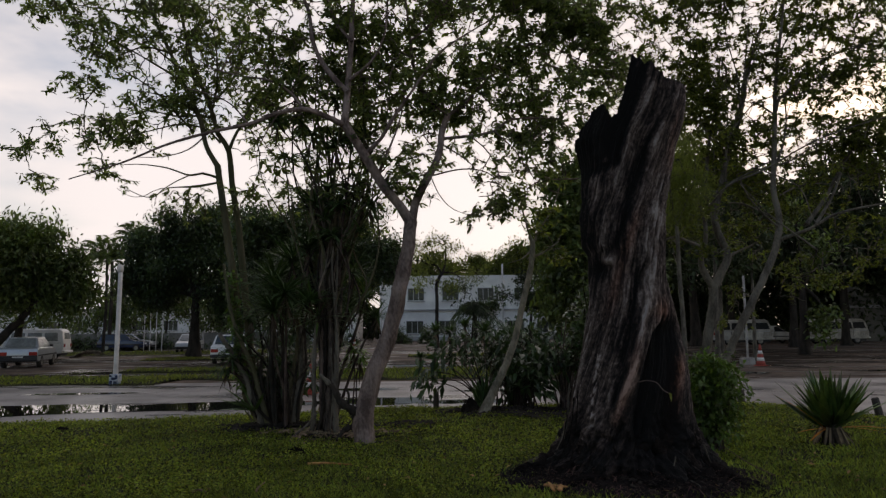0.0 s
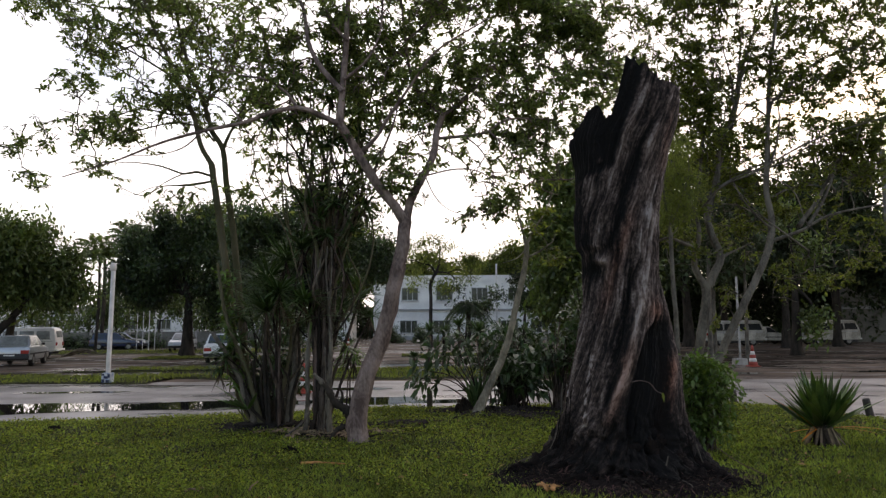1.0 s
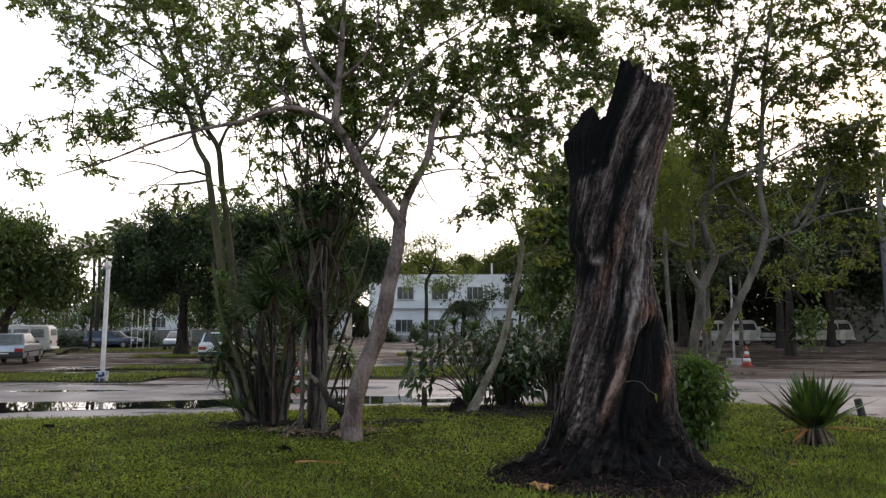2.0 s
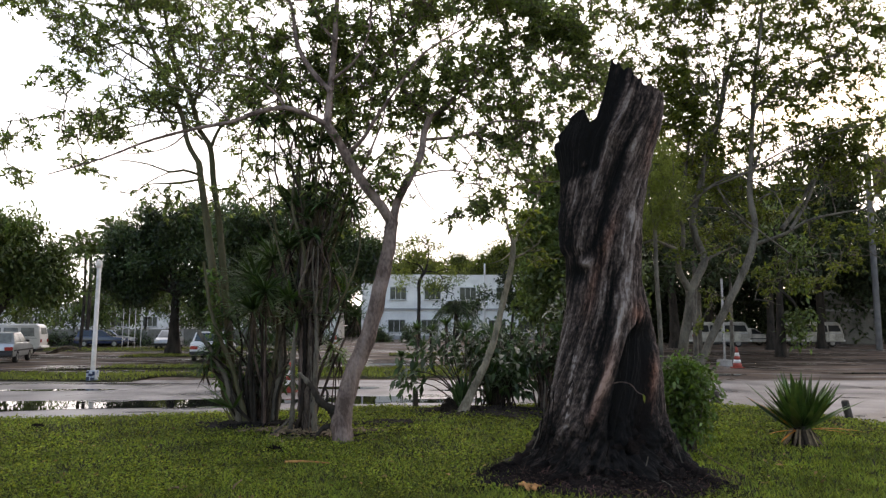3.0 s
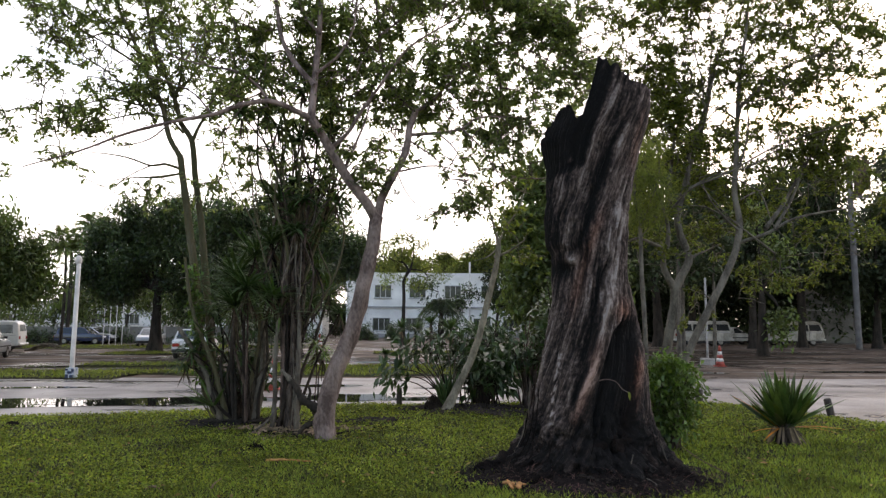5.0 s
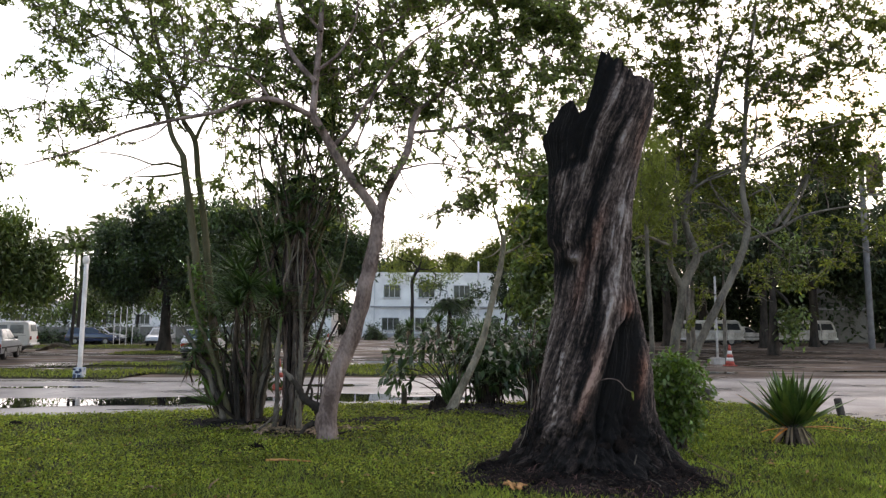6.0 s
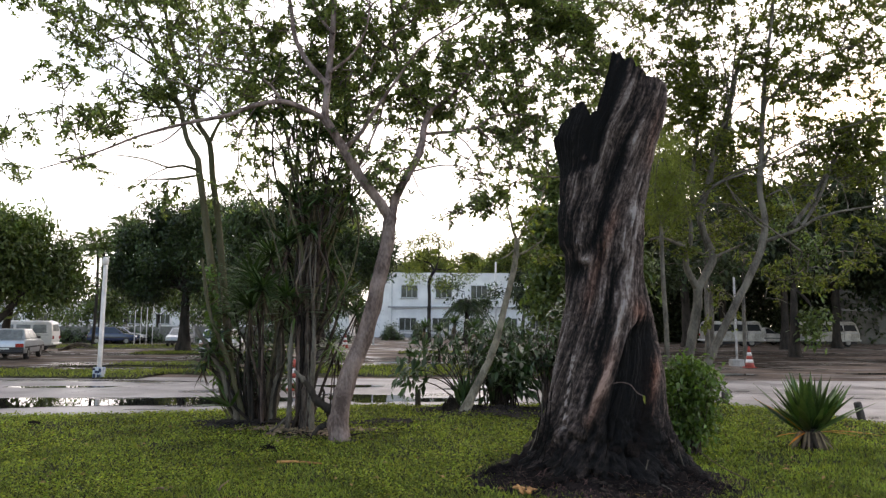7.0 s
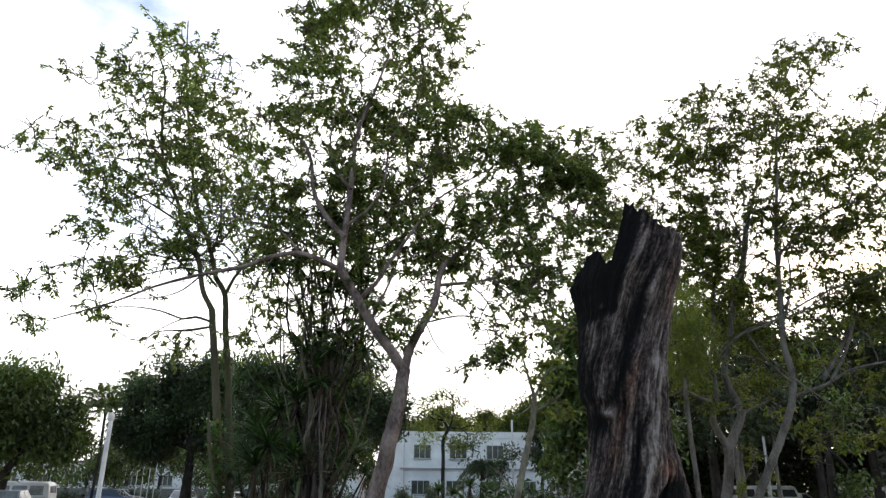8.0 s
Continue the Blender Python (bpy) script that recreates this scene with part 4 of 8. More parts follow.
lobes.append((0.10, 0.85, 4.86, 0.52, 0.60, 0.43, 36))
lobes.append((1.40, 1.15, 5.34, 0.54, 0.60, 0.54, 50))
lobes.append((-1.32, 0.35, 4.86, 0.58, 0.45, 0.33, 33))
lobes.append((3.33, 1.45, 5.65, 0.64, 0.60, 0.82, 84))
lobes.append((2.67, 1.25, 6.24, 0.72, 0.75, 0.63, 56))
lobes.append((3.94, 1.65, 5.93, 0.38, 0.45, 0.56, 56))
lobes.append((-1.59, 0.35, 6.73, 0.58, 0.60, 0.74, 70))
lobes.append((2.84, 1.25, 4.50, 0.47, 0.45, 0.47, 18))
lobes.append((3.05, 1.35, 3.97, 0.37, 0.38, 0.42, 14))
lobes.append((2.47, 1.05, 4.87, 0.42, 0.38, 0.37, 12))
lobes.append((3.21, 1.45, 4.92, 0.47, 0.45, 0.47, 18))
limbs.append(([(1.06, 0.5, 4.27), (1.47, 0.4, 3.95), (1.65, 0.3, 3.59)], 0.014, 0.005))
limbs.append(([(2.47, 0.84, 4.77), (2.7, 0.85, 4.5), (2.9, 0.82, 4.1), (2.95, 0.8, 3.7)], 0.013, 0.005))
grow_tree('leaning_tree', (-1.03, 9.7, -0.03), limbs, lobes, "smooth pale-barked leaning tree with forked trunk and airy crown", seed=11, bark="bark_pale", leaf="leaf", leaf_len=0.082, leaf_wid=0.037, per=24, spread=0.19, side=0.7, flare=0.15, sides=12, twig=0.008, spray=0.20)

limbs, lobes = [], []
limbs.append(([(0.07, 0, 0.03), (-0.19, 0, 0.51), (-0.35, 0, 1.32), (-0.47, 0, 2.23), (-0.61, 0, 3.15), (-0.74, 0, 3.9), (-0.8, 0, 4.29)], 0.085, 0.052))
limbs.append(([(0.1, 0.1, 0.02), (-0.11, 0.13, 0.5), (-0.24, 0.16, 1.32), (-0.36, 0.19, 2.24), (-0.48, 0.21, 3.18), (-0.62, 0.24, 3.96), (-0.71, 0.27, 4.6), (-0.91, 0.3, 4.93)], 0.076, 0.044))
limbs.append(([(-0.79, 0, 4.27), (-1, 0.02, 4.62), (-1.15, 0.04, 5.16), (-1.48, 0.07, 5.81), (-1.7, 0.09, 6.31), (-2.02, 0.11, 6.97), (-2.18, 0.13, 7.69), (-2.27, 0.16, 8.64), (-2.42, 0.18, 9.18), (-2.76, 0.2, 9.78)], 0.047, 0.012))
limbs.append(([(-0.87, 0.2, 4.88), (-1.05, 0.25, 5.43), (-1.24, 0.3, 5.85), (-1.51, 0.35, 6.58), (-1.82, 0.4, 7.95), (-2.07, 0.45, 9.37), (-2.19, 0.5, 10.39)], 0.043, 0.010))
limbs.append(([(-0.69, 0.2, 4.58), (-0.56, 0.4, 5.06), (-0.31, 0.6, 5.5), (-0.11, 0.8, 5.94)], 0.034, 0.010))
limbs.append(([(-0.81, 0, 4.09), (-1.02, -0.08, 4.14), (-1.17, -0.24, 4.07), (-1.5, -0.36, 4.17), (-1.85, -0.48, 4.2), (-2.09, -0.6, 4.17)], 0.024, 0.006))
limbs.append(([(-0.76, 0, 4), (-1.1, -0.12, 3.9), (-1.49, -0.25, 3.86), (-1.76, -0.38, 3.68), (-2.11, -0.5, 3.81)], 0.019, 0.005))
limbs.append(([(-1.14, 0.1, 5.18), (-1.42, -0.1, 5.36), (-1.75, -0.3, 5.43), (-2.12, -0.5, 5.44)], 0.024, 0.007))
limbs.append(([(-1.47, 0.1, 5.79), (-2.06, 0.3, 6.19), (-2.76, 0.5, 6.63), (-3.49, 0.7, 7.03)], 0.024, 0.008))
limbs.append(([(-2.03, 0.1, 7.02), (-2.7, 0.3, 7.16), (-3.41, 0.5, 7.35), (-4.14, 0.7, 7.55)], 0.019, 0.006))
limbs.append(([(-1.41, 0.1, 6.47), (-1.26, 0.4, 7.12), (-0.99, 0.7, 7.8)], 0.024, 0.008))
limbs.append(([(-0.76, 0, 4.67), (-0.97, -0.1, 4.88), (-1.36, -0.2, 4.94), (-1.81, -0.3, 4.81), (-2.3, -0.4, 4.64), (-2.69, -0.5, 4.62)], 0.021, 0.005))
limbs.append(([(-0.99, 0.1, 5.38), (-0.75, 0.22, 5.72), (-0.56, 0.35, 6.23), (-0.53, 0.48, 6.85), (-0.44, 0.6, 7.54)], 0.024, 0.007))
limbs.append(([(-0.97, 0.1, 5.18), (-0.91, 0.18, 5.8), (-0.98, 0.25, 6.54), (-1.14, 0.32, 7.19), (-1.15, 0.4, 8.06)], 0.024, 0.007))
limbs.append(([(-1.16, 0.1, 5.77), (-1.61, 0.18, 6.1), (-2.1, 0.25, 6.53), (-2.51, 0.32, 7.02), (-2.77, 0.4, 7.62)], 0.024, 0.007))
limbs.append(([(-1.71, 0.1, 6.31), (-2.13, 0, 6.37), (-2.54, -0.1, 6.17), (-2.87, -0.2, 6.22), (-3.19, -0.3, 6.37)], 0.019, 0.006))
limbs.append(([(-1.17, 0.1, 5.18), (-1.54, 0, 5.15), (-1.97, -0.1, 5.21), (-2.51, -0.2, 5.02), (-2.92, -0.3, 5.04)], 0.019, 0.006))
limbs.append(([(-2.01, 0.1, 6.97), (-2.48, 0.2, 7.62), (-2.67, 0.3, 8.41), (-3.06, 0.4, 9.11)], 0.019, 0.006))
limbs.append(([(-0.19, 0.2, 5.37), (0.1, 0.35, 5.47), (0.45, 0.5, 5.73)], 0.019, 0.006))
limbs.append(([(-0.42, 0.2, 5.07), (-0.08, 0.05, 4.69), (0.16, -0.1, 4.32)], 0.014, 0.005))
limbs.append(([(-1.21, -0.1, 4.11), (-1.46, -0.17, 3.96), (-1.69, -0.23, 3.76), (-1.7, -0.3, 3.56)], 0.012, 0.005))
limbs.append(([(-0.78, 0.1, 4.03), (-1.16, -0.02, 3.94), (-1.69, -0.14, 3.87), (-1.92, -0.26, 3.72), (-2.09, -0.38, 3.71), (-2.23, -0.5, 3.81)], 0.014, 0.004))
limbs.append(([(-1.24, 0.1, 4.89), (-1.41, 0.03, 5.07), (-1.88, -0.05, 5.57), (-2.42, -0.12, 5.93), (-2.67, -0.2, 6.07), (-2.89, -0.25, 6.31), (-3.06, -0.3, 6.5)], 0.022, 0.005))
limbs.append(([(-2.67, -0.2, 6.07), (-2.95, -0.22, 6.2), (-3.22, -0.25, 6.43), (-3.38, -0.3, 6.71)], 0.009, 0.004))
lobes.append((-3.14, 0.1, 8.7, 0.67, 1.00, 0.38, 62))
lobes.append((-3.98, 0.1, 7.5, 0.72, 0.80, 0.31, 49))
lobes.append((-4.65, 0.1, 7.74, 0.17, 0.30, 0.29, 11))
lobes.append((-4.16, 0.1, 8.98, 0.13, 0.20, 0.11, 8))
lobes.append((-2.1, 0.3, 9.15, 0.97, 1.20, 0.68, 98))
lobes.append((-2.23, 0.1, 7.63, 1.05, 1.20, 0.57, 140))
lobes.append((-1.17, 0.3, 7.8, 0.78, 1.20, 0.87, 154))
lobes.append((-1.58, 0.3, 6.87, 0.97, 1.20, 0.49, 112))
lobes.append((-2.54, 0.1, 6.33, 0.67, 1.00, 0.43, 84))
lobes.append((-2.71, -0.1, 4.96, 0.66, 0.70, 0.38, 98))
lobes.append((-3.05, -0.1, 5.56, 0.33, 0.50, 0.26, 39))
lobes.append((-3.67, -0.3, 4.65, 0.32, 0.40, 0.28, 19))
lobes.append((-1.14, 0.2, 6.11, 0.77, 0.90, 0.67, 70))
lobes.append((-0.52, 0.4, 5.89, 0.78, 0.90, 0.49, 56))
lobes.append((-1.78, 0, 5.24, 0.76, 0.80, 0.47, 50))
lobes.append((-1.02, 0.3, 6.87, 0.87, 0.90, 0.49, 70))
lobes.append((-0.15, 0.3, 4.86, 0.49, 0.60, 0.39, 25))
lobes.append((0.23, 0.3, 4.86, 0.39, 0.50, 0.29, 16))
lobes.append((-3.68, -0.3, 4.03, 0.23, 0.30, 0.18, 11))
lobes.append((-2.56, -0.3, 4.13, 0.23, 0.30, 0.18, 16))
lobes.append((-1.44, 0.1, 5.59, 0.76, 1.00, 0.57, 84))
lobes.append((-0.55, 0.3, 5.99, 0.58, 1.00, 0.58, 70))
lobes.append((-1.16, -0.2, 3.66, 0.37, 0.50, 0.17, 25))
lobes.append((-0.17, -0.2, 3.76, 0.19, 0.50, 0.28, 19))
lobes.append((-1.42, 0.3, 9.02, 0.68, 0.80, 0.49, 56))
lobes.append((-3.38, 0.3, 7.03, 0.68, 0.70, 0.21, 42))
lobes.append((-2.58, 0.3, 6.75, 0.58, 0.70, 0.25, 33))
grow_tree('twin_stem_tree', (-2.95, 11.5, -0.03), limbs, lobes, "slender twin-stemmed tree with mossy bark and sparse drooping crown", seed=12, bark="bark_moss", leaf="leaf", leaf_len=0.092, leaf_wid=0.038, per=15, spread=0.18, side=0.8, flare=0.4, sides=10, twig=0.008, droop=0.25, spray=0.24)

iv = np.random.default_rng(17)
ivy = thing("ivy", -2.95, 11.5, -0.03, "bright green creeper climbing a mossy trunk", "creeper")
ib = Builder()
n = 520
iz = 0.6 + 1.9 * iv.random(n) ** 1.2
ix = np.interp(iz, (0.51, 1.32, 2.23, 3.15), (-0.19, -0.35, -0.47, -0.61)) + iv.normal(size=n) * 0.07
ib.leaves(np.stack([ix, -0.10 - 0.05 * iv.random(n), iz], -1), iv.normal(size=(n, 3)) * (0.8, 0.3, 0.5) + (0, -0.4, -0.4), iv.uniform(0.05, 0.09, n), 0.05, rng=iv, oval=True)
ib.done("leaves", M["leaf_bush"], ivy)
for k in range(3):
    vn = Builder()
    line = smooth_line([(np.interp(q, (0.0, 0.51, 1.32, 2.23, 3.15), (0.0, -0.19, -0.35, -0.47, -0.61)) + 0.05 * iv.normal(), -0.10 + 0.02 * iv.normal(), q) for q in (0.0, 0.5, 1.0, 1.6, 2.2, 2.6)], 0.1)
    vn.tube(line, np.linspace(0.010, 0.004, len(line)), 5, 0.1, iv)
    vn.done("vine", M["bark_moss"], ivy, True)

limbs, lobes = [], []
limbs.append(([(-0.02, 0, 0.01), (0.18, 0.04, 0.44), (0.4, 0.09, 0.88), (0.59, 0.13, 1.42), (0.71, 0.17, 1.93), (0.85, 0.21, 2.44), (0.94, 0.26, 2.85), (0.96, 0.3, 3.12)], 0.077, 0.047))
limbs.append(([(0.96, 0.3, 3.09), (0.87, 0.37, 3.44), (0.78, 0.43, 3.82), (0.68, 0.5, 4.15)], 0.032, 0.011))
limbs.append(([(0.95, 0.3, 3.04), (1.14, 0.43, 3.4), (1.37, 0.57, 3.74), (1.56, 0.7, 4.2)], 0.026, 0.008))
limbs.append(([(0.89, 0.3, 2.8), (1.15, 0.15, 2.91), (1.39, 0, 3.08)], 0.032, 0.010))
limbs.append(([(0.94, 0.3, 2.96), (0.74, 0.15, 2.79), (0.48, 0, 2.7)], 0.016, 0.005))
lobes.append((1.14, 0.4, 3.5, 0.42, 0.60, 0.42, 14))
lobes.append((1.5, 0.7, 3.87, 0.43, 0.70, 0.65, 22))
lobes.append((1.45, 0.4, 2.97, 0.32, 0.50, 0.32, 19))
lobes.append((0.72, 0.4, 3.92, 0.27, 0.50, 0.42, 19))
grow_tree('young_tree', (0.72, 12.5, -0.03), limbs, lobes, "young slanting tree with thin pale grey trunk", seed=13, bark="bark_young", leaf="leaf_warm", leaf_len=0.11, leaf_wid=0.05, per=9, sides=10, twig=0.005, spray=0.2)

limbs, lobes = [], []
limbs.append(([(-0.02, 0, 0.08), (-0.05, 0, 0.85), (0.05, 0, 1.44), (0.14, 0, 1.94), (0.16, 0, 2.3)], 0.093, 0.078))
limbs.append(([(0.14, 0, 2.25), (-0.04, -0.05, 2.55), (-0.08, -0.1, 2.8), (-0.01, -0.15, 3.04), (-0.02, -0.2, 3.39), (-0.16, -0.25, 3.84), (-0.25, -0.3, 4.24)], 0.067, 0.020))
limbs.append(([(0.18, 0, 2.27), (0.36, 0.06, 2.56), (0.49, 0.11, 2.82), (0.38, 0.17, 3.19), (0.33, 0.22, 3.56), (0.48, 0.28, 4.05), (0.64, 0.33, 4.6), (1.01, 0.39, 5.6), (1.23, 0.44, 6.52), (1.57, 0.5, 7.45)], 0.083, 0.016))
limbs.append(([(-0.07, -0.2, 2.94), (-0.33, -0.3, 3.02), (-0.61, -0.4, 3.11), (-0.84, -0.5, 3.05)], 0.041, 0.015))
limbs.append(([(0.49, 0.1, 2.81), (0.77, 0.2, 2.93), (1.18, 0.3, 3.11)], 0.031, 0.011))
limbs.append(([(0.14, 0.1, 3.86), (0.25, 0.25, 4.58), (0.42, 0.4, 5.27), (0.65, 0.55, 5.99), (0.8, 0.7, 6.84)], 0.042, 0.011))
limbs.append(([(0.18, 0.2, 3.82), (0.54, 0.12, 4.13), (1.02, 0.04, 4.38), (1.61, -0.04, 4.52), (2.2, -0.12, 4.87), (2.89, -0.2, 5.07)], 0.026, 0.010))
limbs.append(([(0.55, 0.2, 4.73), (1, 0.5, 5.64), (1.33, 0.8, 6.54), (1.66, 1.1, 7.37)], 0.032, 0.011))
limbs.append(([(0.15, 0.0, 3.72), (0.43, -0.28, 4.06), (0.93, -0.55, 4.27), (1.91, -0.82, 4.79), (3.39, -1.1, 5.22)], 0.024, 0.009))
limbs.append(([(0.52, 0.1, 4.2), (0.57, 0.08, 4.83), (0.86, 0.12, 5.6), (1.05, 0.2, 6.46), (1.2, 0.3, 7.33)], 0.030, 0.010))
limbs.append(([(0.87, 0.1, 5.59), (0.89, 0.2, 6.28), (0.79, 0.3, 6.98), (0.78, 0.4, 7.6)], 0.022, 0.008))
limbs.append(([(0.97, 0.1, 6.02), (1.35, 0.3, 6.77), (1.66, 0.5, 7.36)], 0.020, 0.008))
limbs.append(([(0.68, 0, 5.18), (1.01, -0.07, 5.59), (1.24, -0.13, 5.7), (1.74, -0.2, 5.84)], 0.018, 0.007))
lobes.append((0.38, 0.4, 6.16, 0.53, 0.90, 1.18, 190))
lobes.append((0.75, 0.6, 8.31, 0.76, 1.00, 0.65, 98))
lobes.append((-0.13, 0.4, 7.17, 0.86, 1.00, 0.75, 154))
lobes.append((-0.43, 0.4, 8.08, 0.96, 1.00, 0.64, 98))
lobes.append((-0.06, 0.3, 3.41, 0.64, 0.80, 0.74, 98))
lobes.append((1.21, 1, 4.31, 0.67, 0.60, 0.56, 70))
lobes.append((1.3, 1.3, 3.34, 0.57, 0.50, 0.69, 56))
lobes.append((1.4, 0.7, 6.73, 0.55, 0.90, 0.88, 98))
lobes.append((-1.11, 0.4, 7.04, 0.75, 0.90, 0.64, 98))
lobes.append((0.34, 0.4, 4.94, 0.43, 0.70, 0.64, 70))
lobes.append((-1.24, 0.4, 6.03, 0.53, 0.80, 0.75, 70))
lobes.append((0.17, 0.5, 5.19, 0.48, 0.80, 0.97, 210))
lobes.append((0.26, 0.5, 6.42, 0.32, 0.60, 0.65, 84))
lobes.append((0.99, 0.8, 4.94, 0.50, 0.60, 0.66, 84))
grow_tree('forked_tree', (4.75, 12.6, -0.03), limbs, lobes, "grey forked tree with upright limbs and small green leaves", seed=14, bark="bark_grey", leaf="leaf_warm", leaf_len=0.078, leaf_wid=0.037, per=21, spread=0.19, side=0.65, flare=0.4, sides=12, twig=0.007, spray=0.22)

limbs, lobes = [], []
limbs.append(([(-0.3, 0, 0.06), (-0.09, 0.03, 0.79), (0.17, 0.07, 1.36), (0.48, 0.1, 1.93), (0.76, 0.13, 2.42), (0.99, 0.17, 2.87), (1.09, 0.2, 3.17)], 0.076, 0.058))
limbs.append(([(1.09, 0.2, 3.12), (1.15, 0.26, 3.48), (1.11, 0.32, 3.95), (1.2, 0.39, 4.63), (1.29, 0.45, 5.44), (1.41, 0.51, 6.32), (1.58, 0.58, 7.11), (1.73, 0.64, 8.03), (1.95, 0.7, 8.97)], 0.060, 0.016))
limbs.append(([(1.07, 0.2, 3.04), (1.27, 0.1, 3.11), (1.56, 0, 3.22), (1.91, -0.1, 3.43), (2.34, -0.2, 3.54), (2.94, -0.3, 3.63)], 0.035, 0.012))
limbs.append(([(1.1, 0.2, 3.27), (0.84, 0.1, 3.45), (0.51, 0, 3.78), (0.34, -0.1, 4.06)], 0.025, 0.010))
limbs.append(([(1.2, 0.3, 4.46), (1.4, 0.4, 4.9), (1.52, 0.5, 5.46), (1.5, 0.6, 6.13)], 0.025, 0.010))
limbs.append(([(1.3, 0.4, 5.63), (1.78, 0.55, 6.01), (2.3, 0.7, 6.45), (2.83, 0.85, 6.74), (3.48, 1, 6.97)], 0.025, 0.011))
limbs.append(([(1.26, 0.4, 5.37), (1.1, 0.7, 5.68), (0.92, 1, 5.83)], 0.020, 0.011))
limbs.append(([(1.77, 0.2, 3.33), (2.21, 0.4, 3.87), (2.68, 0.6, 4.64), (3.37, 0.8, 5.46)], 0.035, 0.011))
limbs.append(([(1.15, 0.3, 3.84), (1.74, 0.45, 4.08), (2.44, 0.6, 4.12)], 0.020, 0.008))
limbs.append(([(1.21, 0.4, 4.53), (0.88, 0.55, 4.41), (0.63, 0.7, 4.33)], 0.020, 0.008))
limbs.append(([(0.95, 0.3, 4.3), (1.31, 0.12, 4.08), (1.45, -0.05, 3.82), (1.5, -0.22, 3.34), (1.62, -0.4, 3.05)], 0.016, 0.007))
limbs.append(([(1.64, 0.0, 2.84), (1.04, -0.07, 3.27), (0.79, -0.13, 3.44), (0.29, -0.2, 3.96)], 0.020, 0.007))
limbs.append(([(1.59, 0.2, 3.31), (2.07, 0.47, 3.78), (2.56, 0.73, 4.41), (2.86, 1.0, 4.72)], 0.045, 0.022))
limbs.append(([(0.35, 0.5, 3.77), (0.61, 0.35, 3.7), (1.09, 0.2, 3.4)], 0.012, 0.016))
limbs.append(([(1.3, 0.4, 5.45), (1.45, 0.5, 5.74), (2.02, 0.6, 6.27), (2.57, 0.7, 6.64), (3.12, 0.8, 6.85)], 0.026, 0.009))
limbs.append(([(1.34, 0.4, 5.7), (1.79, 0.2, 5.75), (2.09, 0, 5.99)], 0.018, 0.007))
limbs.append(([(1.45, 0.5, 6.55), (1.74, 0.5, 7.04), (1.97, 0.6, 7.42)], 0.020, 0.007))
lobes.append((2.05, 0.9, 8.98, 0.95, 1.00, 0.74, 154))
lobes.append((2.94, 0.9, 10.2, 0.85, 0.80, 0.42, 70))
lobes.append((2.14, 0.9, 10.34, 0.21, 0.50, 0.27, 14))
lobes.append((1.24, 0.9, 8.07, 0.85, 1.00, 0.85, 168))
lobes.append((2.48, 0.9, 8.07, 0.85, 1.00, 0.74, 168))
lobes.append((3.18, 0.9, 7.58, 0.85, 1.00, 0.95, 182))
lobes.append((0.51, 0.9, 8.58, 0.64, 0.80, 0.64, 84))
lobes.append((2.86, 0.8, 6.11, 0.84, 1.00, 0.84, 182))
lobes.append((4.09, 0.9, 8.85, 0.74, 0.80, 0.74, 84))
lobes.append((2.9, 0.6, 4.74, 0.62, 0.80, 0.52, 56))
lobes.append((3.84, 0.6, 6.84, 0.83, 1.00, 1.24, 168))
lobes.append((2.26, 0.6, 2.67, 1.04, 1.00, 0.41, 26))
lobes.append((2.87, 0.4, 3.06, 0.72, 0.90, 0.51, 60))
lobes.append((1.34, 1.4, 3.94, 0.66, 0.50, 0.66, 56))
lobes.append((2.04, 0.8, 6.43, 0.74, 0.90, 0.84, 98))
lobes.append((1.27, 0.8, 6.09, 0.53, 0.80, 0.84, 56))
lobes.append((2.62, 0.6, 5.5, 0.62, 0.80, 0.62, 70))
lobes.append((0.91, 0.8, 5.11, 0.42, 0.60, 0.53, 33))
lobes.append((2.12, 0.6, 3.91, 1.04, 0.90, 0.52, 66))
lobes.append((2.99, 0.8, 4.48, 0.74, 0.90, 0.63, 80))
lobes.append((1.38, 1.4, 4.72, 0.55, 0.70, 0.44, 70))
lobes.append((1.62, 0.9, 2.27, 0.32, 0.40, 0.42, 16))
lobes.append((0.56, 0.9, 1.75, 0.27, 0.30, 0.42, 14))
lobes.append((2.11, 1.3, 5.04, 0.66, 0.80, 0.66, 70))
lobes.append((2.59, 1.2, 4.68, 0.65, 0.80, 0.54, 60))
lobes.append((3.43, 0.8, 4.7, 0.63, 0.80, 0.74, 70))
lobes.append((3.79, 0.9, 5.16, 0.58, 0.80, 0.64, 84))
lobes.append((4.05, 0.8, 4.49, 0.53, 0.80, 0.74, 50))
lobes.append((2.93, 1, 5.07, 0.53, 0.70, 0.43, 50))
grow_tree('bowed_tree', (4.85, 12, -0.03), limbs, lobes, "bowed grey-barked tree leaning outward with leafy drooping branches", seed=15, bark="bark_grey", leaf="leaf_warm", leaf_len=0.078, leaf_wid=0.037, per=21, spread=0.19, side=0.65, flare=0.4, sides=12, twig=0.007, spray=0.22)

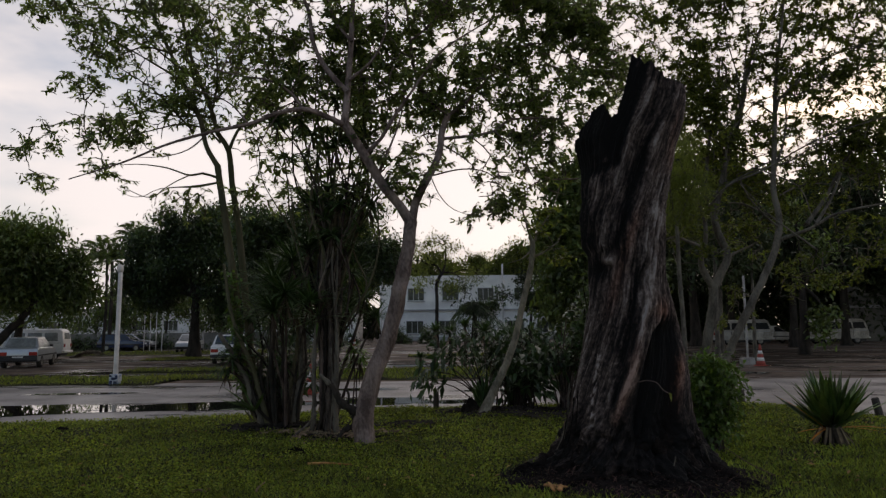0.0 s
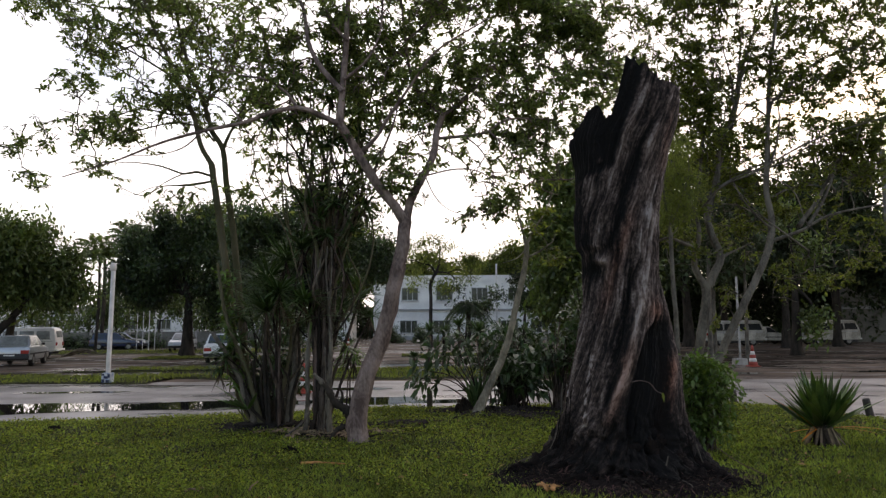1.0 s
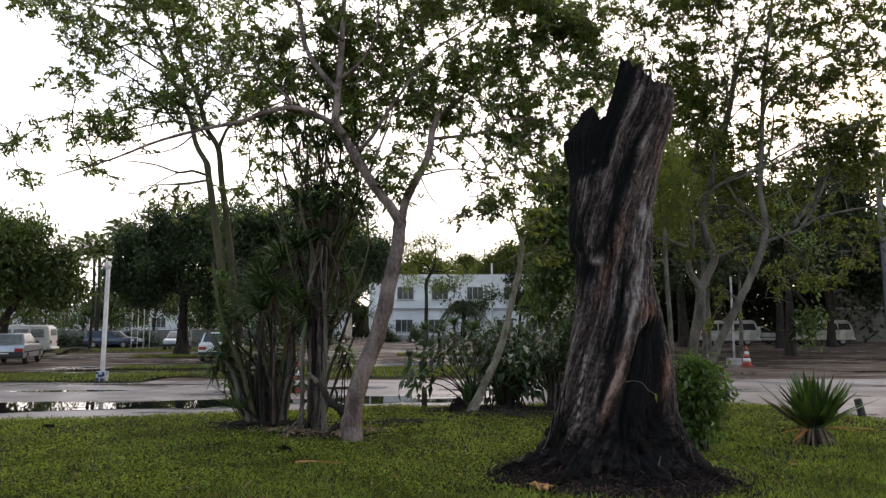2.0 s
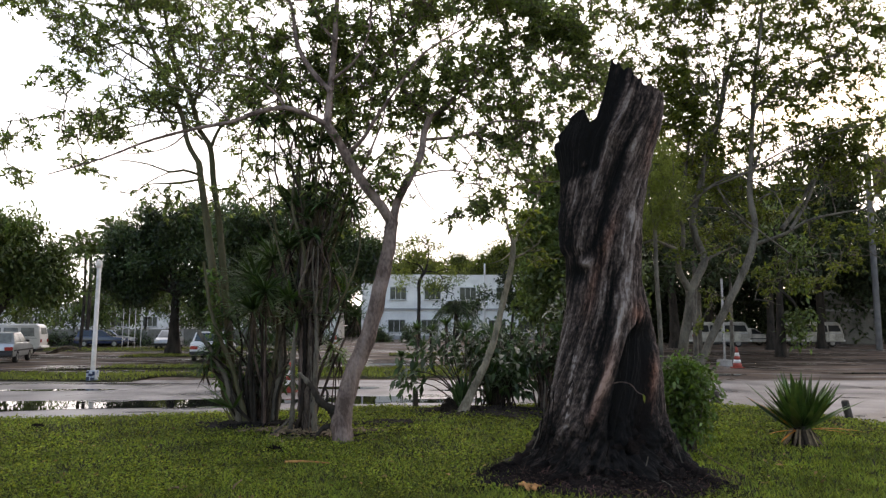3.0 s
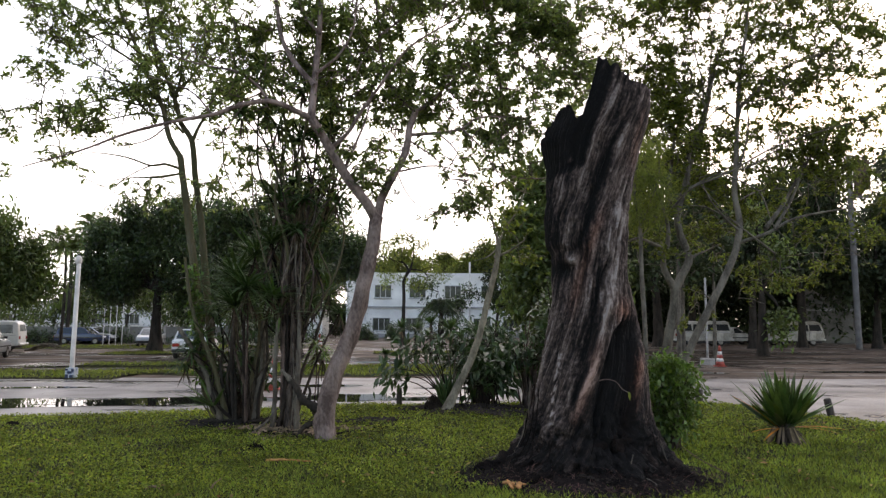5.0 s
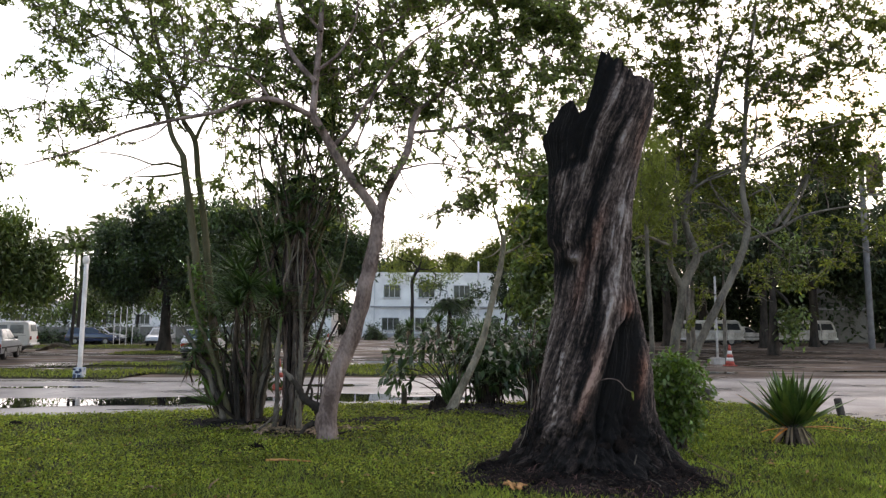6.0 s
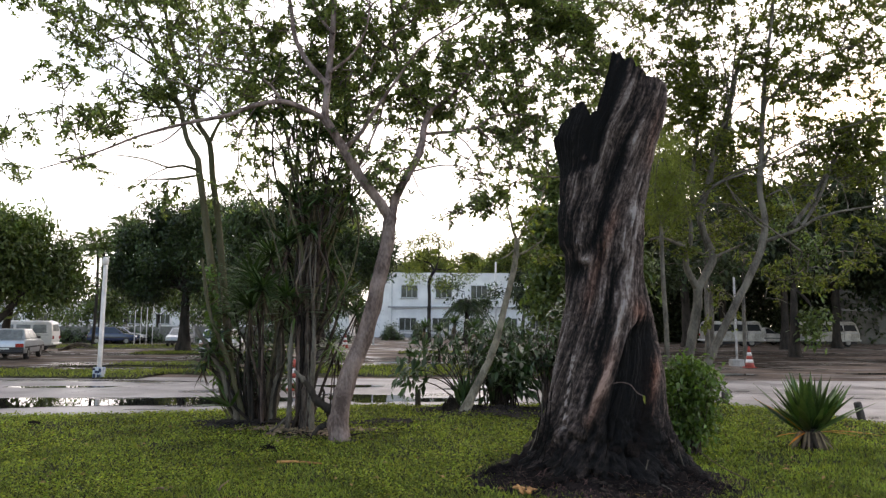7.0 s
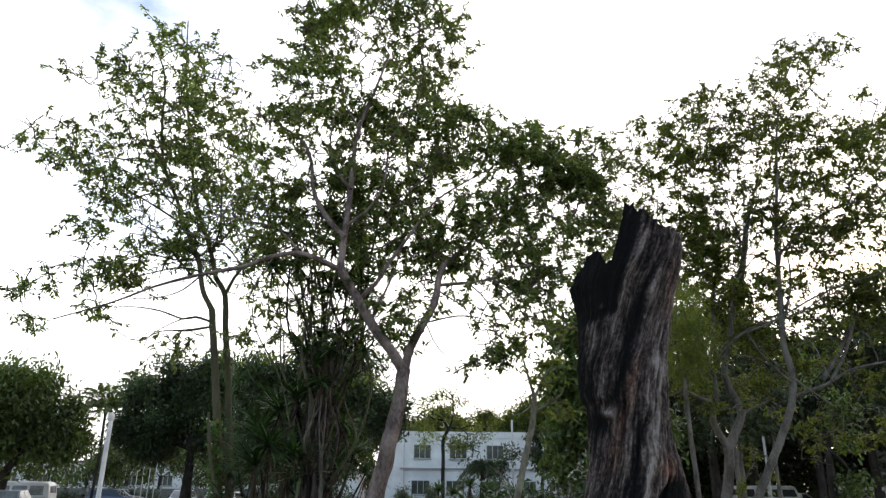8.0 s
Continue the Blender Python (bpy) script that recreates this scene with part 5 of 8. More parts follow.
limbs, lobes = [], []
limbs.append(([(-0.07, 0, 0.17), (-0.08, 0, 1.36), (-0.12, 0, 2.45), (-0.12, 0, 3.19)], 0.047, 0.033))
limbs.append(([(-0.12, 0, 3.15), (-0.2, 0, 3.75), (-0.13, 0, 4.32), (-0.05, 0, 4.9)], 0.023, 0.007))
limbs.append(([(-0.12, 0, 3.15), (0.08, 0, 3.66), (0.23, 0, 4.13), (0.2, 0, 4.61)], 0.019, 0.007))
limbs.append(([(-0.13, 0, 3.01), (0.11, 0, 3.29), (0.3, 0, 3.48)], 0.014, 0.005))
lobes.append((-0.04, 0, 4.32, 0.33, 0.50, 0.47, 98))
lobes.append((0.08, 0, 3.76, 0.36, 0.50, 0.47, 112))
lobes.append((-0.16, 0, 3.47, 0.33, 0.40, 0.38, 70))
grow_tree('feathery_tree', (4, 11.4, -0.03), limbs, lobes, "slim feathery yellow-green tree behind the stump", seed=16, bark="bark_grey", leaf="leaf_yellow", leaf_len=0.13, leaf_wid=0.011, per=20, spread=0.12, sides=8, twig=0.004)


# ---- stump ----
def soft(t):
    t = min(1.0, max(0.0, t))
    return t * t * (3 - 2 * t)


def band(s, z, zs, ss, w, fade=0.15):
    """How far a place lies within a winding band of that half-width: 1 on its line, 0 off it."""
    e = soft((z - zs[0]) / fade + 0.5) * soft((zs[-1] - z) / fade + 0.5)
    return e * math.exp(-((s - float(np.interp(z, zs, ss))) / w) ** 2) if e > 0 else 0.0


def stump(base, turn, seed=3):
    """A tall burnt stump: twisted, furrowed wood round a hollow, with a black horn, a broken blade and a root flare."""
    rng = np.random.default_rng(seed)
    top = tagged(new("tree_stump"), "tall charred stump of twisted grey wood on spreading roots", "tree stump")
    top.matrix_world = pose(*base, 0, 0, turn)
    na, nz = 300, 270
    n3 = lambda x, y, z: noise.noise((x, y, z))
    left_z = (0.0, 0.12, 0.25, 0.36, 0.58, 0.83, 1.14, 1.39, 1.61, 1.84, 2.38, 2.48, 2.81, 3.0, 3.4, 3.54, 3.69, 3.9, 4.6)
    left_s = (-1.0, -0.9, -0.80, -0.73, -0.64, -0.58, -0.52, -0.47, -0.43, -0.39, -0.39, -0.45, -0.47, -0.43, -0.44, -0.47, -0.51, -0.47, -0.42)
    right_z = (0.0, 0.1, 0.24, 0.38, 0.67, 1.1, 1.34, 1.58, 1.83, 2.0, 2.14, 2.84, 3.29, 3.58, 3.87, 4.11, 4.6)
    right_s = (1.0, 0.92, 0.80, 0.70, 0.64, 0.61, 0.58, 0.54, 0.50, 0.455, 0.435, 0.46, 0.54, 0.60, 0.69, 0.74, 0.75)
    rim_s = (-0.52, -0.46, -0.39, -0.29, -0.20, -0.15, -0.10, -0.03, 0.05, 0.12, 0.16, 0.25, 0.35, 0.51, 0.63, 0.74)
    rim_h = (3.68, 3.80, 3.90, 4.00, 4.05, 4.00, 3.84, 3.90, 4.14, 4.36, 4.56, 4.50, 4.42, 4.31, 4.26, 4.24)
    rim_u = [(s - 0.5 * (np.interp(h, left_z, left_s) + np.interp(h, right_z, right_s))) / (0.5 * (np.interp(h, right_z, right_s) - np.interp(h, left_z, left_s))) for s, h in zip(rim_s, rim_h)]
    back_u, back_h = (-1.0, -0.6, -0.35, -0.1, 0.2, 0.6, 1.0), (3.66, 3.72, 3.62, 3.7, 3.95, 4.12, 4.22)
    V = np.zeros((na, nz, 3))
    tone, rust = np.zeros((na, nz)), np.zeros((na, nz))
    grain = np.zeros((na, nz, 3))
    for i in range(na):
        a = 2 * math.pi * i / na
        ca, sa = math.cos(a), math.sin(a)
        f = soft(0.5 + sa * 2.2)
        h = float(np.interp(ca, rim_u, rim_h)) * (1 - f) + float(np.interp(ca, back_u, back_h)) * f
        h += 0.035 * n3(9 * ca, 9 * sa, 4) + 0.05 * n3(30 * ca, 30 * sa, 1) * (0.3 + 0.7 * soft((ca + 0.1) / 0.3))
        toe = 0.5 + 0.5 * math.cos(7 * a + 0.9 + 1.5 * n3(2 * ca, 2 * sa, 3))
        front = soft(-sa * 3)
        for k in range(nz):
            z = h * (k / (nz - 1)) ** 1.12
            sl, sr = float(np.interp(z, left_z, left_s)), float(np.interp(z, right_z, right_s))
            c, hw = 0.5 * (sl + sr), 0.5 * (sr - sl)
            tw = a - 0.50 * z
            ct, st = math.cos(tw), math.sin(tw)
            s = c + hw * ca
            big = n3(1.4 * ct, 1.4 * st, 0.3 * z + 7)
            mid = n3(3.4 * ct, 3.4 * st, 0.45 * z)
            fine = n3(9 * ct, 9 * st, 1.1 * z)
            vfine = n3(21 * ct, 21 * st, 3.5 * z)
            low = soft((0.85 - z) / 0.6)
            lump = n3(4.5 * ca, 4.5 * sa, 4.2 * z)
            crag = n3(11 * ca, 11 * sa, 10 * z)
            grit = n3(27 * ca, 27 * sa, 24 * z)
            d = 0.012 * big + 0.034 * mid * front + 0.030 * fine + 0.018 * vfine + 0.014 * lump + 0.010 * crag + 0.006 * grit + low * (0.12 * lump + 0.10 * crag + 0.05 * grit)
            # the pale rib that winds down the face, the black furrow on one side of it and the burnt hollow on the other
            ridge = band(s, z, (0.60, 0.88, 1.14, 1.4, 1.69, 2.01, 2.42, 2.85), (-0.13, -0.05, 0.04, 0.09, 0.15, 0.28, 0.33, 0.37), 0.07 + 0.06 * soft((z - 1.6) / 0.5)) * front
            wedge = band(s, z, (0.75, 1.2, 1.6, 1.91, 2.25), (-0.17, -0.06, 0.02, 0.10, 0.20), 0.035 + 0.05 * soft((2.2 - z) / 1.0) * soft((z - 0.8) / 0.5), 0.3) * front
            edge = float(np.interp(z, (0.2, 0.59, 0.88, 1.17, 1.5, 1.75), (-0.02, -0.02, 0.04, 0.13, 0.24, 0.40)))
            hollow = soft((s - edge) / 0.06) * soft((0.50 + 0.06 * z - s) / 0.09) * soft((z - 0.12) / 0.25) * soft((1.78 - z) / 0.3) * front
            horn = soft((0.03 - s + 0.35 * max(0.0, z - 3.45)) / 0.07) * soft((z - 3.28 - 0.25 * s) / 0.12) * front
            d += 0.045 * ridge - 0.07 * wedge - 0.12 * hollow - 0.05 * horn
            cut = band(s, z, (2.4, 2.71, 3.03, 3.4), (-0.13, 0.02, 0.10, 0.27), 0.05, 0.3) * front
            cut2 = band(s, z, (3.2, 3.49, 3.9), (0.16, 0.24, 0.49), 0.045, 0.25) * front
            d -= 0.035 * cut + 0.02 * cut2
            knob = math.exp(-((s + 0.16) / 0.06) ** 2 - ((z - 2.29) / 0.05) ** 2) * front
            pit = math.exp(-((s + 0.27) / 0.10) ** 2 - ((z - 2.19) / 0.09) ** 2) * front
            ring = math.exp(-((s + 0.16) / 0.03) ** 2 - ((z - 3.40) / 0.04) ** 2) * front
            d += 0.07 * knob - 0.07 * pit + 0.03 * ring
            flare = (0.10 + 0.30 * toe ** 1.6) * math.exp(-z / 0.16) + 0.06 * toe * math.exp(-z / 0.5)
            depth = min(hw, 0.60 + 0.2 * low)
            out = 1 + (d + flare * front * 0.8) / max(hw, 0.3)
            V[i, k] = (c + hw * ca * (1 + (d * (0.6 + 0.4 * abs(sa)) + 0.4 * flare * (0.4 + 0.6 * toe)) / max(hw, 0.3)), 0.05 * z + depth * 0.92 * sa * out, z - 0.06)
            grain[i, k] = (ct, st, z)
            # charring, with shade in grooves, recesses and the foot put into the tone
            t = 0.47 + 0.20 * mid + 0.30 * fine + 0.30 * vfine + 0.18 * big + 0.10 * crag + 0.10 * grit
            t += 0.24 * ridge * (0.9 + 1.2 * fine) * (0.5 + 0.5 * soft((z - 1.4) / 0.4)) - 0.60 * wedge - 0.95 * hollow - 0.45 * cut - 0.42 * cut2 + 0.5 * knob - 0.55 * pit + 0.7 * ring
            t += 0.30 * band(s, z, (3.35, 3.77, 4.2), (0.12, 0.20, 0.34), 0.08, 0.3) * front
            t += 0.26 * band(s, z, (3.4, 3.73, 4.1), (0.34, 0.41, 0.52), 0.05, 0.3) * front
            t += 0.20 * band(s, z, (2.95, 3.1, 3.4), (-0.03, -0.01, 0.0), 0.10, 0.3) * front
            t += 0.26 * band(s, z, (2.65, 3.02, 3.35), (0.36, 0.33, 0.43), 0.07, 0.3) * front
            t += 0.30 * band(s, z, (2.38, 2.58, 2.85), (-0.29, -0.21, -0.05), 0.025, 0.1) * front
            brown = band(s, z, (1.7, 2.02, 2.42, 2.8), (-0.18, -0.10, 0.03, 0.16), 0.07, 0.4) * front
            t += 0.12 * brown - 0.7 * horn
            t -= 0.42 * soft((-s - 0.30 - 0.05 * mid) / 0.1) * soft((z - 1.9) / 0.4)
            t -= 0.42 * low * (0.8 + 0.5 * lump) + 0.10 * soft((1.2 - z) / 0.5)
            # left rim and rear face are darker still
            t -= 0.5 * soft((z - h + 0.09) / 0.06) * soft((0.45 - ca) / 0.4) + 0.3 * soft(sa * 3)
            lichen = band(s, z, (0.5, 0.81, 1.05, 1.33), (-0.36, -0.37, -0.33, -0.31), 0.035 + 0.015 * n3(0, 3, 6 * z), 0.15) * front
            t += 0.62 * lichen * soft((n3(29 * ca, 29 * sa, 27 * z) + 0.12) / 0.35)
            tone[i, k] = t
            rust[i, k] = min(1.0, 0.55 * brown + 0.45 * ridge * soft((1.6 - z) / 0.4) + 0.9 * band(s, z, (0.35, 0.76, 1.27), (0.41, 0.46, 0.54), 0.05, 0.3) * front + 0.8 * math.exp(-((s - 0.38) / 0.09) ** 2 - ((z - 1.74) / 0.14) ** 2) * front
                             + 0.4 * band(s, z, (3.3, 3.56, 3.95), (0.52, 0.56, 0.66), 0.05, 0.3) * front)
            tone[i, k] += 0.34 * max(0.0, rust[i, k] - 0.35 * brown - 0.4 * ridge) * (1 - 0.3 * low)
    b = Builder()
    i, k = np.meshgrid(np.arange(na), np.arange(nz - 1), indexing="ij")
    a0 = (i * nz + k).ravel()
    a1 = (((i + 1) % na) * nz + k).ravel()
    b.add(V.reshape(-1, 3), None, np.stack([a0, a1, a1 + 1, a0 + 1], -1))
    # the hollow within
    inner, ni = [], 14
    for i in range(na):
        rim = V[i, -1]
        c = np.array([0.12, 0.22, 0])
        for k in range(ni):
            t = k / (ni - 1)
            s = 1 - (0.14 * min(1, t * 4) + 0.30 * t)
            p = c + (rim - c) * (s, s, 1)
            p[2] = rim[2] - 1.3 * t ** 1.3 - 0.02 * (t > 0)
            inner.append(p)
    i, k = np.meshgrid(np.arange(na), np.arange(ni - 1), indexing="ij")
    a0 = (i * ni + k).ravel()
    a1 = (((i + 1) % na) * ni + k).ravel()
    b.add(np.array(inner), None, np.stack([a0, a0 + 1, a1 + 1, a1], -1))
    for k, (ang, reach) in enumerate(((3.2, 1.55), (3.45, 1.25), (3.85, 1.2), (4.25, 1.0), (4.55, 1.1), (4.9, 1.0), (5.25, 1.1), (5.55, 1.3), (5.85, 1.45), (6.1, 1.2), (0.45, 1.0), (1.3, 0.9), (2.2, 0.9))):
        a = ang + rng.normal() * 0.05
        pts = []
        for q in range(7):
            t = q / 6
            rr = 0.45 + (reach - 0.45) * t
            bend = 0.22 * math.sin(3 * t + k) * t
            pts.append((rr * math.cos(a + bend), rr * math.sin(a + bend) * 0.92, 0.34 * (1 - t) ** 2.2 + 0.02 - 0.07 * t * t + 0.035 * rng.normal() * t))
        line = smooth_line(pts, 0.04)
        rb = Builder()
        rb.tube(line, np.linspace(0.10, 0.018, len(line)) * (1 + 0.25 * np.sin(np.arange(len(line)) * 0.9 + k)), 10, 0.28, rng)
        rb.done("root", M["charred"], top, True, "dark charred root")
    for k in range(16):
        a = rng.uniform(2.9, 3.9) if k < 10 else rng.uniform(4.2, 6.0)
        h0 = rng.uniform(0.30, 0.95) if k < 10 else rng.uniform(0.25, 0.6)
        r0 = 0.5 * float(np.interp(h0, right_z, right_s) - np.interp(h0, left_z, left_s)) + 0.05
        line = smooth_line([(r0 * math.cos(a), r0 * 0.92 * math.sin(a), h0), ((r0 + 0.06) * math.cos(a + 0.05 * rng.normal()), (r0 + 0.06) * 0.92 * math.sin(a + 0.04), h0 * 0.45),
                            ((r0 + 0.26) * math.cos(a + 0.06 * rng.normal()), (r0 + 0.26) * 0.92 * math.sin(a), 0.06), ((r0 + 0.48) * math.cos(a), (r0 + 0.48) * 0.92 * math.sin(a), -0.04)], 0.05)
        rb = Builder()
        rb.tube(line, np.linspace(0.007, 0.003, len(line)), 6, 0.2, rng)
        rb.done("aerial_root", M["bark_grey"] if k % 3 == 0 else M["charred"], top, True, "thin hanging root strand")
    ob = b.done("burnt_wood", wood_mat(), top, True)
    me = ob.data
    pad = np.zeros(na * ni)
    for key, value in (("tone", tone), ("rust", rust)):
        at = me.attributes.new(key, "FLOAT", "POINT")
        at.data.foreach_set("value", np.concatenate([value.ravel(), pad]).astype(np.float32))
    at = me.attributes.new("grain", "FLOAT_VECTOR", "POINT")
    at.data.foreach_set("vector", np.concatenate([grain.reshape(-1, 3), np.zeros((na * ni, 3))]).astype(np.float32).ravel())
    return top


def wood_mat():
    """Weathered wood, from charcoal to bleached by its tone, painted shade included, with fibres along its grain, knots
    of grit and rusty heartwood.
    """
    m = bpy.data.materials.new("burnt_wood")
    m.use_nodes = True
    n, ln = m.node_tree.nodes, m.node_tree.links
    bsdf = n["Principled BSDF"]

    def attr(name):
        q = n.new("ShaderNodeAttribute")
        q.attribute_name = name
        return q

    def fibre(scale, along, detail, rough, twist):
        mp = n.new("ShaderNodeMapping")
        mp.inputs["Scale"].default_value = (1, 1, along)
        ln.new(g.outputs["Vector"], mp.inputs[0])
        t = n.new("ShaderNodeTexNoise")
        t.inputs["Scale"].default_value, t.inputs["Detail"].default_value = scale, detail
        t.inputs["Roughness"].default_value, t.inputs["Distortion"].default_value = rough, twist
        ln.new(mp.outputs[0], t.inputs["Vector"])
        return t.outputs["Fac"]

    def sum_of(x, k, y):
        q = n.new("ShaderNodeMath")
        q.operation = "MULTIPLY_ADD"
        q.inputs[1].default_value = k
        ln.new(x, q.inputs[0])
        if isinstance(y, float):
            q.inputs[2].default_value = y
        else:
            ln.new(y, q.inputs[2])
        return q.outputs[0]

    g, tone, rusty = attr("grain"), attr("tone"), attr("rust")
    streak = fibre(7.0, 0.55, 8, 0.66, 0.9)
    hair = fibre(30.0, 0.34, 7, 0.74, 0.7)
    oc = n.new("ShaderNodeTexCoord")
    grit = n.new("ShaderNodeTexNoise")
    grit.inputs["Scale"].default_value, grit.inputs["Detail"].default_value, grit.inputs["Roughness"].default_value = 22, 8, 0.7
    ln.new(oc.outputs["Object"], grit.inputs["Vector"])
    relief = sum_of(hair, 0.9, sum_of(streak, 1.0, sum_of(grit.outputs["Fac"], 0.8, 0.0)))
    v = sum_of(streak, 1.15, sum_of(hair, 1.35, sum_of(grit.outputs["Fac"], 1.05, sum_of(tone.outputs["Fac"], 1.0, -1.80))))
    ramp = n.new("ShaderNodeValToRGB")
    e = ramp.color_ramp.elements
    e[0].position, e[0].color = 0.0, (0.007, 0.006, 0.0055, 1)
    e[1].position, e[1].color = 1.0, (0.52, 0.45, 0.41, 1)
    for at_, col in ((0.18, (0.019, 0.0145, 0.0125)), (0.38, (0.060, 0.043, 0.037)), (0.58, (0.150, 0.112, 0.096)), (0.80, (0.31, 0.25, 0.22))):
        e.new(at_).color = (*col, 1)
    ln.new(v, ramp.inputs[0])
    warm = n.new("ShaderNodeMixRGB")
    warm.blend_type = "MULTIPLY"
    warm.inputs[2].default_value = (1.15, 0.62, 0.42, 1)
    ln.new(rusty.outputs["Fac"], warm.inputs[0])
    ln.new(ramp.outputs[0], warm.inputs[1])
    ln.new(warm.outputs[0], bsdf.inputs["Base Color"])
    bsdf.inputs["Roughness"].default_value = 0.82
    bsdf.inputs["Specular IOR Level"].default_value = 0.25
    bp = n.new("ShaderNodeBump")
    bp.inputs["Strength"].default_value, bp.inputs["Distance"].default_value = 1.0, 0.06
    ln.new(relief, bp.inputs["Height"])
    ln.new(bp.outputs[0], bsdf.inputs["Normal"])
    return m


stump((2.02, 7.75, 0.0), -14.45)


# ---- clumps, shrubs ----
def rosette(b, rng, at, n, length, width, bend, up=0.5, dry=None, dry_n=0):
    """Strap leaves round a growing point; dead ones hang below."""
    a = rng.uniform(0, 2 * np.pi, n)
    el = rng.uniform(-0.25, 1.0, n) * up + (1 - up) * rng.uniform(-0.5, 0.9, n)
    d = np.stack([np.cos(a), np.sin(a), np.tan(el)], -1)
    L = length * rng.uniform(0.7, 1.15, n)
    b.blades(np.tile(at, (n, 1)) + rng.normal(size=(n, 3)) * 0.02, d, L, width * rng.uniform(0.8, 1.2, n), bend * rng.uniform(0.4, 1.5, n))
    if dry is not None and dry_n:
        a = rng.uniform(0, 2 * np.pi, dry_n)
        d = np.stack([0.45 * np.cos(a), 0.45 * np.sin(a), -np.ones(dry_n)], -1)
        dry.blades(np.tile(np.asarray(at) - (0, 0, 0.05), (dry_n, 1)), d, length * rng.uniform(0.4, 0.9, dry_n), width * 0.7, 0.1, 3)


def leafy_shrub(name, base, label, seed, heads, leaf_len, leaf_wid, per, mat_leaf, radius=0.02, spread=0.1, foot=0.06, category="shrub", bark="stem", droop=0.3, arch=0.25):
    """Arching stems, each ending in whorls of broad leaves."""
    rng = np.random.default_rng(seed)
    top = thing(name, *base, label, category)
    wood, leaf = Builder(), Builder()
    for h in heads:
        f = np.array([rng.normal() * foot, rng.normal() * foot, 0.0])
        h = np.asarray(h, float)
        mid = f + (h - f) * 0.5 + (0, 0, arch * np.linalg.norm(h) * rng.uniform(0.3, 0.9)) + rng.normal(size=3) * 0.03
        line = smooth_line([f, mid, h], 0.15)
        if len(heads) <= 20:
            wood = Builder()
        wood.tube(line, np.linspace(radius, radius * 0.4, len(line)), 5, 0.05, rng)
        if len(heads) <= 20:
            wood.done("stem", M[bark], top, True)
        way = line[-1] - line[-2]
        way /= np.linalg.norm(way)
        c = per
        d = way * 0.5 + rng.normal(size=(c, 3)) + (0, 0, -droop)
        leaf.leaves(h + rng.normal(size=(c, 3)) * spread, d, leaf_len * rng.uniform(0.6, 1.2, c), leaf_wid * rng.uniform(0.7, 1.2, c), droop=0.3, rng=rng)
    if len(heads) > 20:
        tagged(wood.done("stem_growth", M[bark], top, True), kind="stuff")
    leaf.done("leaves", M[mat_leaf], top)
    return top


def dome(rng, n, rx, ry, z0, z1, inner=0.5):
    out = []
    for _ in range(n):
        d = rng.normal(size=3)
        d[2] = abs(d[2])
        d /= np.linalg.norm(d)
        s = rng.uniform(inner, 1.0)
        out.append((d[0] * rx * s, d[1] * ry * s, z0 + (z1 - z0) * d[2] * s))
    return out


def stem_clump(name, base, label, seed, stems, foot, heads, leaf_len, leaf_wid, leaf_n, mat_leaf="blade_dark", category="yucca", radius=0.03, bend=0.5, dry_n=10, wobble=0.05, low=0.0, vee=0.45, bark="stem"):
    """Many bare stems from one foot, each with a head of strap leaves. heads: (x, y, z) from the foot."""
    rng = np.random.default_rng(seed)
    top = thing(name, *base, label, category)
    dry = Builder()
    for h in heads:
        wood, leaf = Builder(), Builder()
        f = np.array([rng.normal() * foot, rng.normal() * foot, low * rng.uniform(0.5, 1.5)])
        h = np.asarray(h, float)
        mid1 = f + (h - f) * 0.35 * np.array([vee, vee, 1]) + rng.normal(size=3) * wobble
        mid2 = f + (h - f) * 0.70 * np.array([0.8, 0.8, 1]) + rng.normal(size=3) * wobble
        line = smooth_line([f, mid1, mid2, h], 0.18)
        r = radius * rng.uniform(0.6, 1.3)
        wood.tube(line, np.linspace(r * 1.25, r * 0.55, len(line)), 6, 0.09, rng)
        stem = wood.done("stem", M[bark], top, True)
        rosette(leaf, rng, h, leaf_n, leaf_len, leaf_wid, bend, 0.6, dry, dry_n)
        leaf.done("leaf_head", M[mat_leaf], stem)
        if h[2] > 3 and stems > 5:
            for w in (0.84, 0.7):
                if rng.random() < 0.5:
                    q = line[int(len(line) * w)] + rng.normal(size=3) * 0.05
                    leaf = Builder()
                    rosette(leaf, rng, q, leaf_n // 2, leaf_len * 0.85, leaf_wid, bend, 0.6)
                    leaf.done("leaf_head", M[mat_leaf], stem)
    if dry_n:
        dry.done("dead_leaves", M["blade_dead"], top)
    return top


rc = np.random.default_rng(31)
# tufted air plants rooted on the leaning tree's limbs
for x, y, z, r in ((0.66, 0.22, 3.44, 0.20), (0.88, 0.34, 3.42, 0.22), (0.30, 0.06, 3.52, 0.16), (0.80, 0.36, 3.62, 0.15), (-0.18, -0.08, 4.22, 0.16)):
    ap = thing("air_plant", -1.03 + x, 9.7 + y - 0.05, -0.03 + z, "small spiky air plant growing on a limb", "air plant", "air plants on the limbs")
    ab = Builder()
    rosette(ab, rc, (0, 0, 0), 22, r, 0.014, 0.25, 0.7)
    ab.done("leaves", M["blade_dark"], ap)
# tall fan of canes
heads = [(rc.uniform(-1.0, 0.7), rc.uniform(-0.5, 0.6), rc.uniform(2.6, 6.0)) for _ in range(20)]
stem_clump("cane_clump", (-1.66, 10.45, -0.05), "tall fan of bare canes tipped with tufts of dark leaves", 32, 38, 0.10, heads, 0.42, 0.030, 44, "blade_dark", "yucca", 0.015, 0.35, 8, 0.22, 1.6)
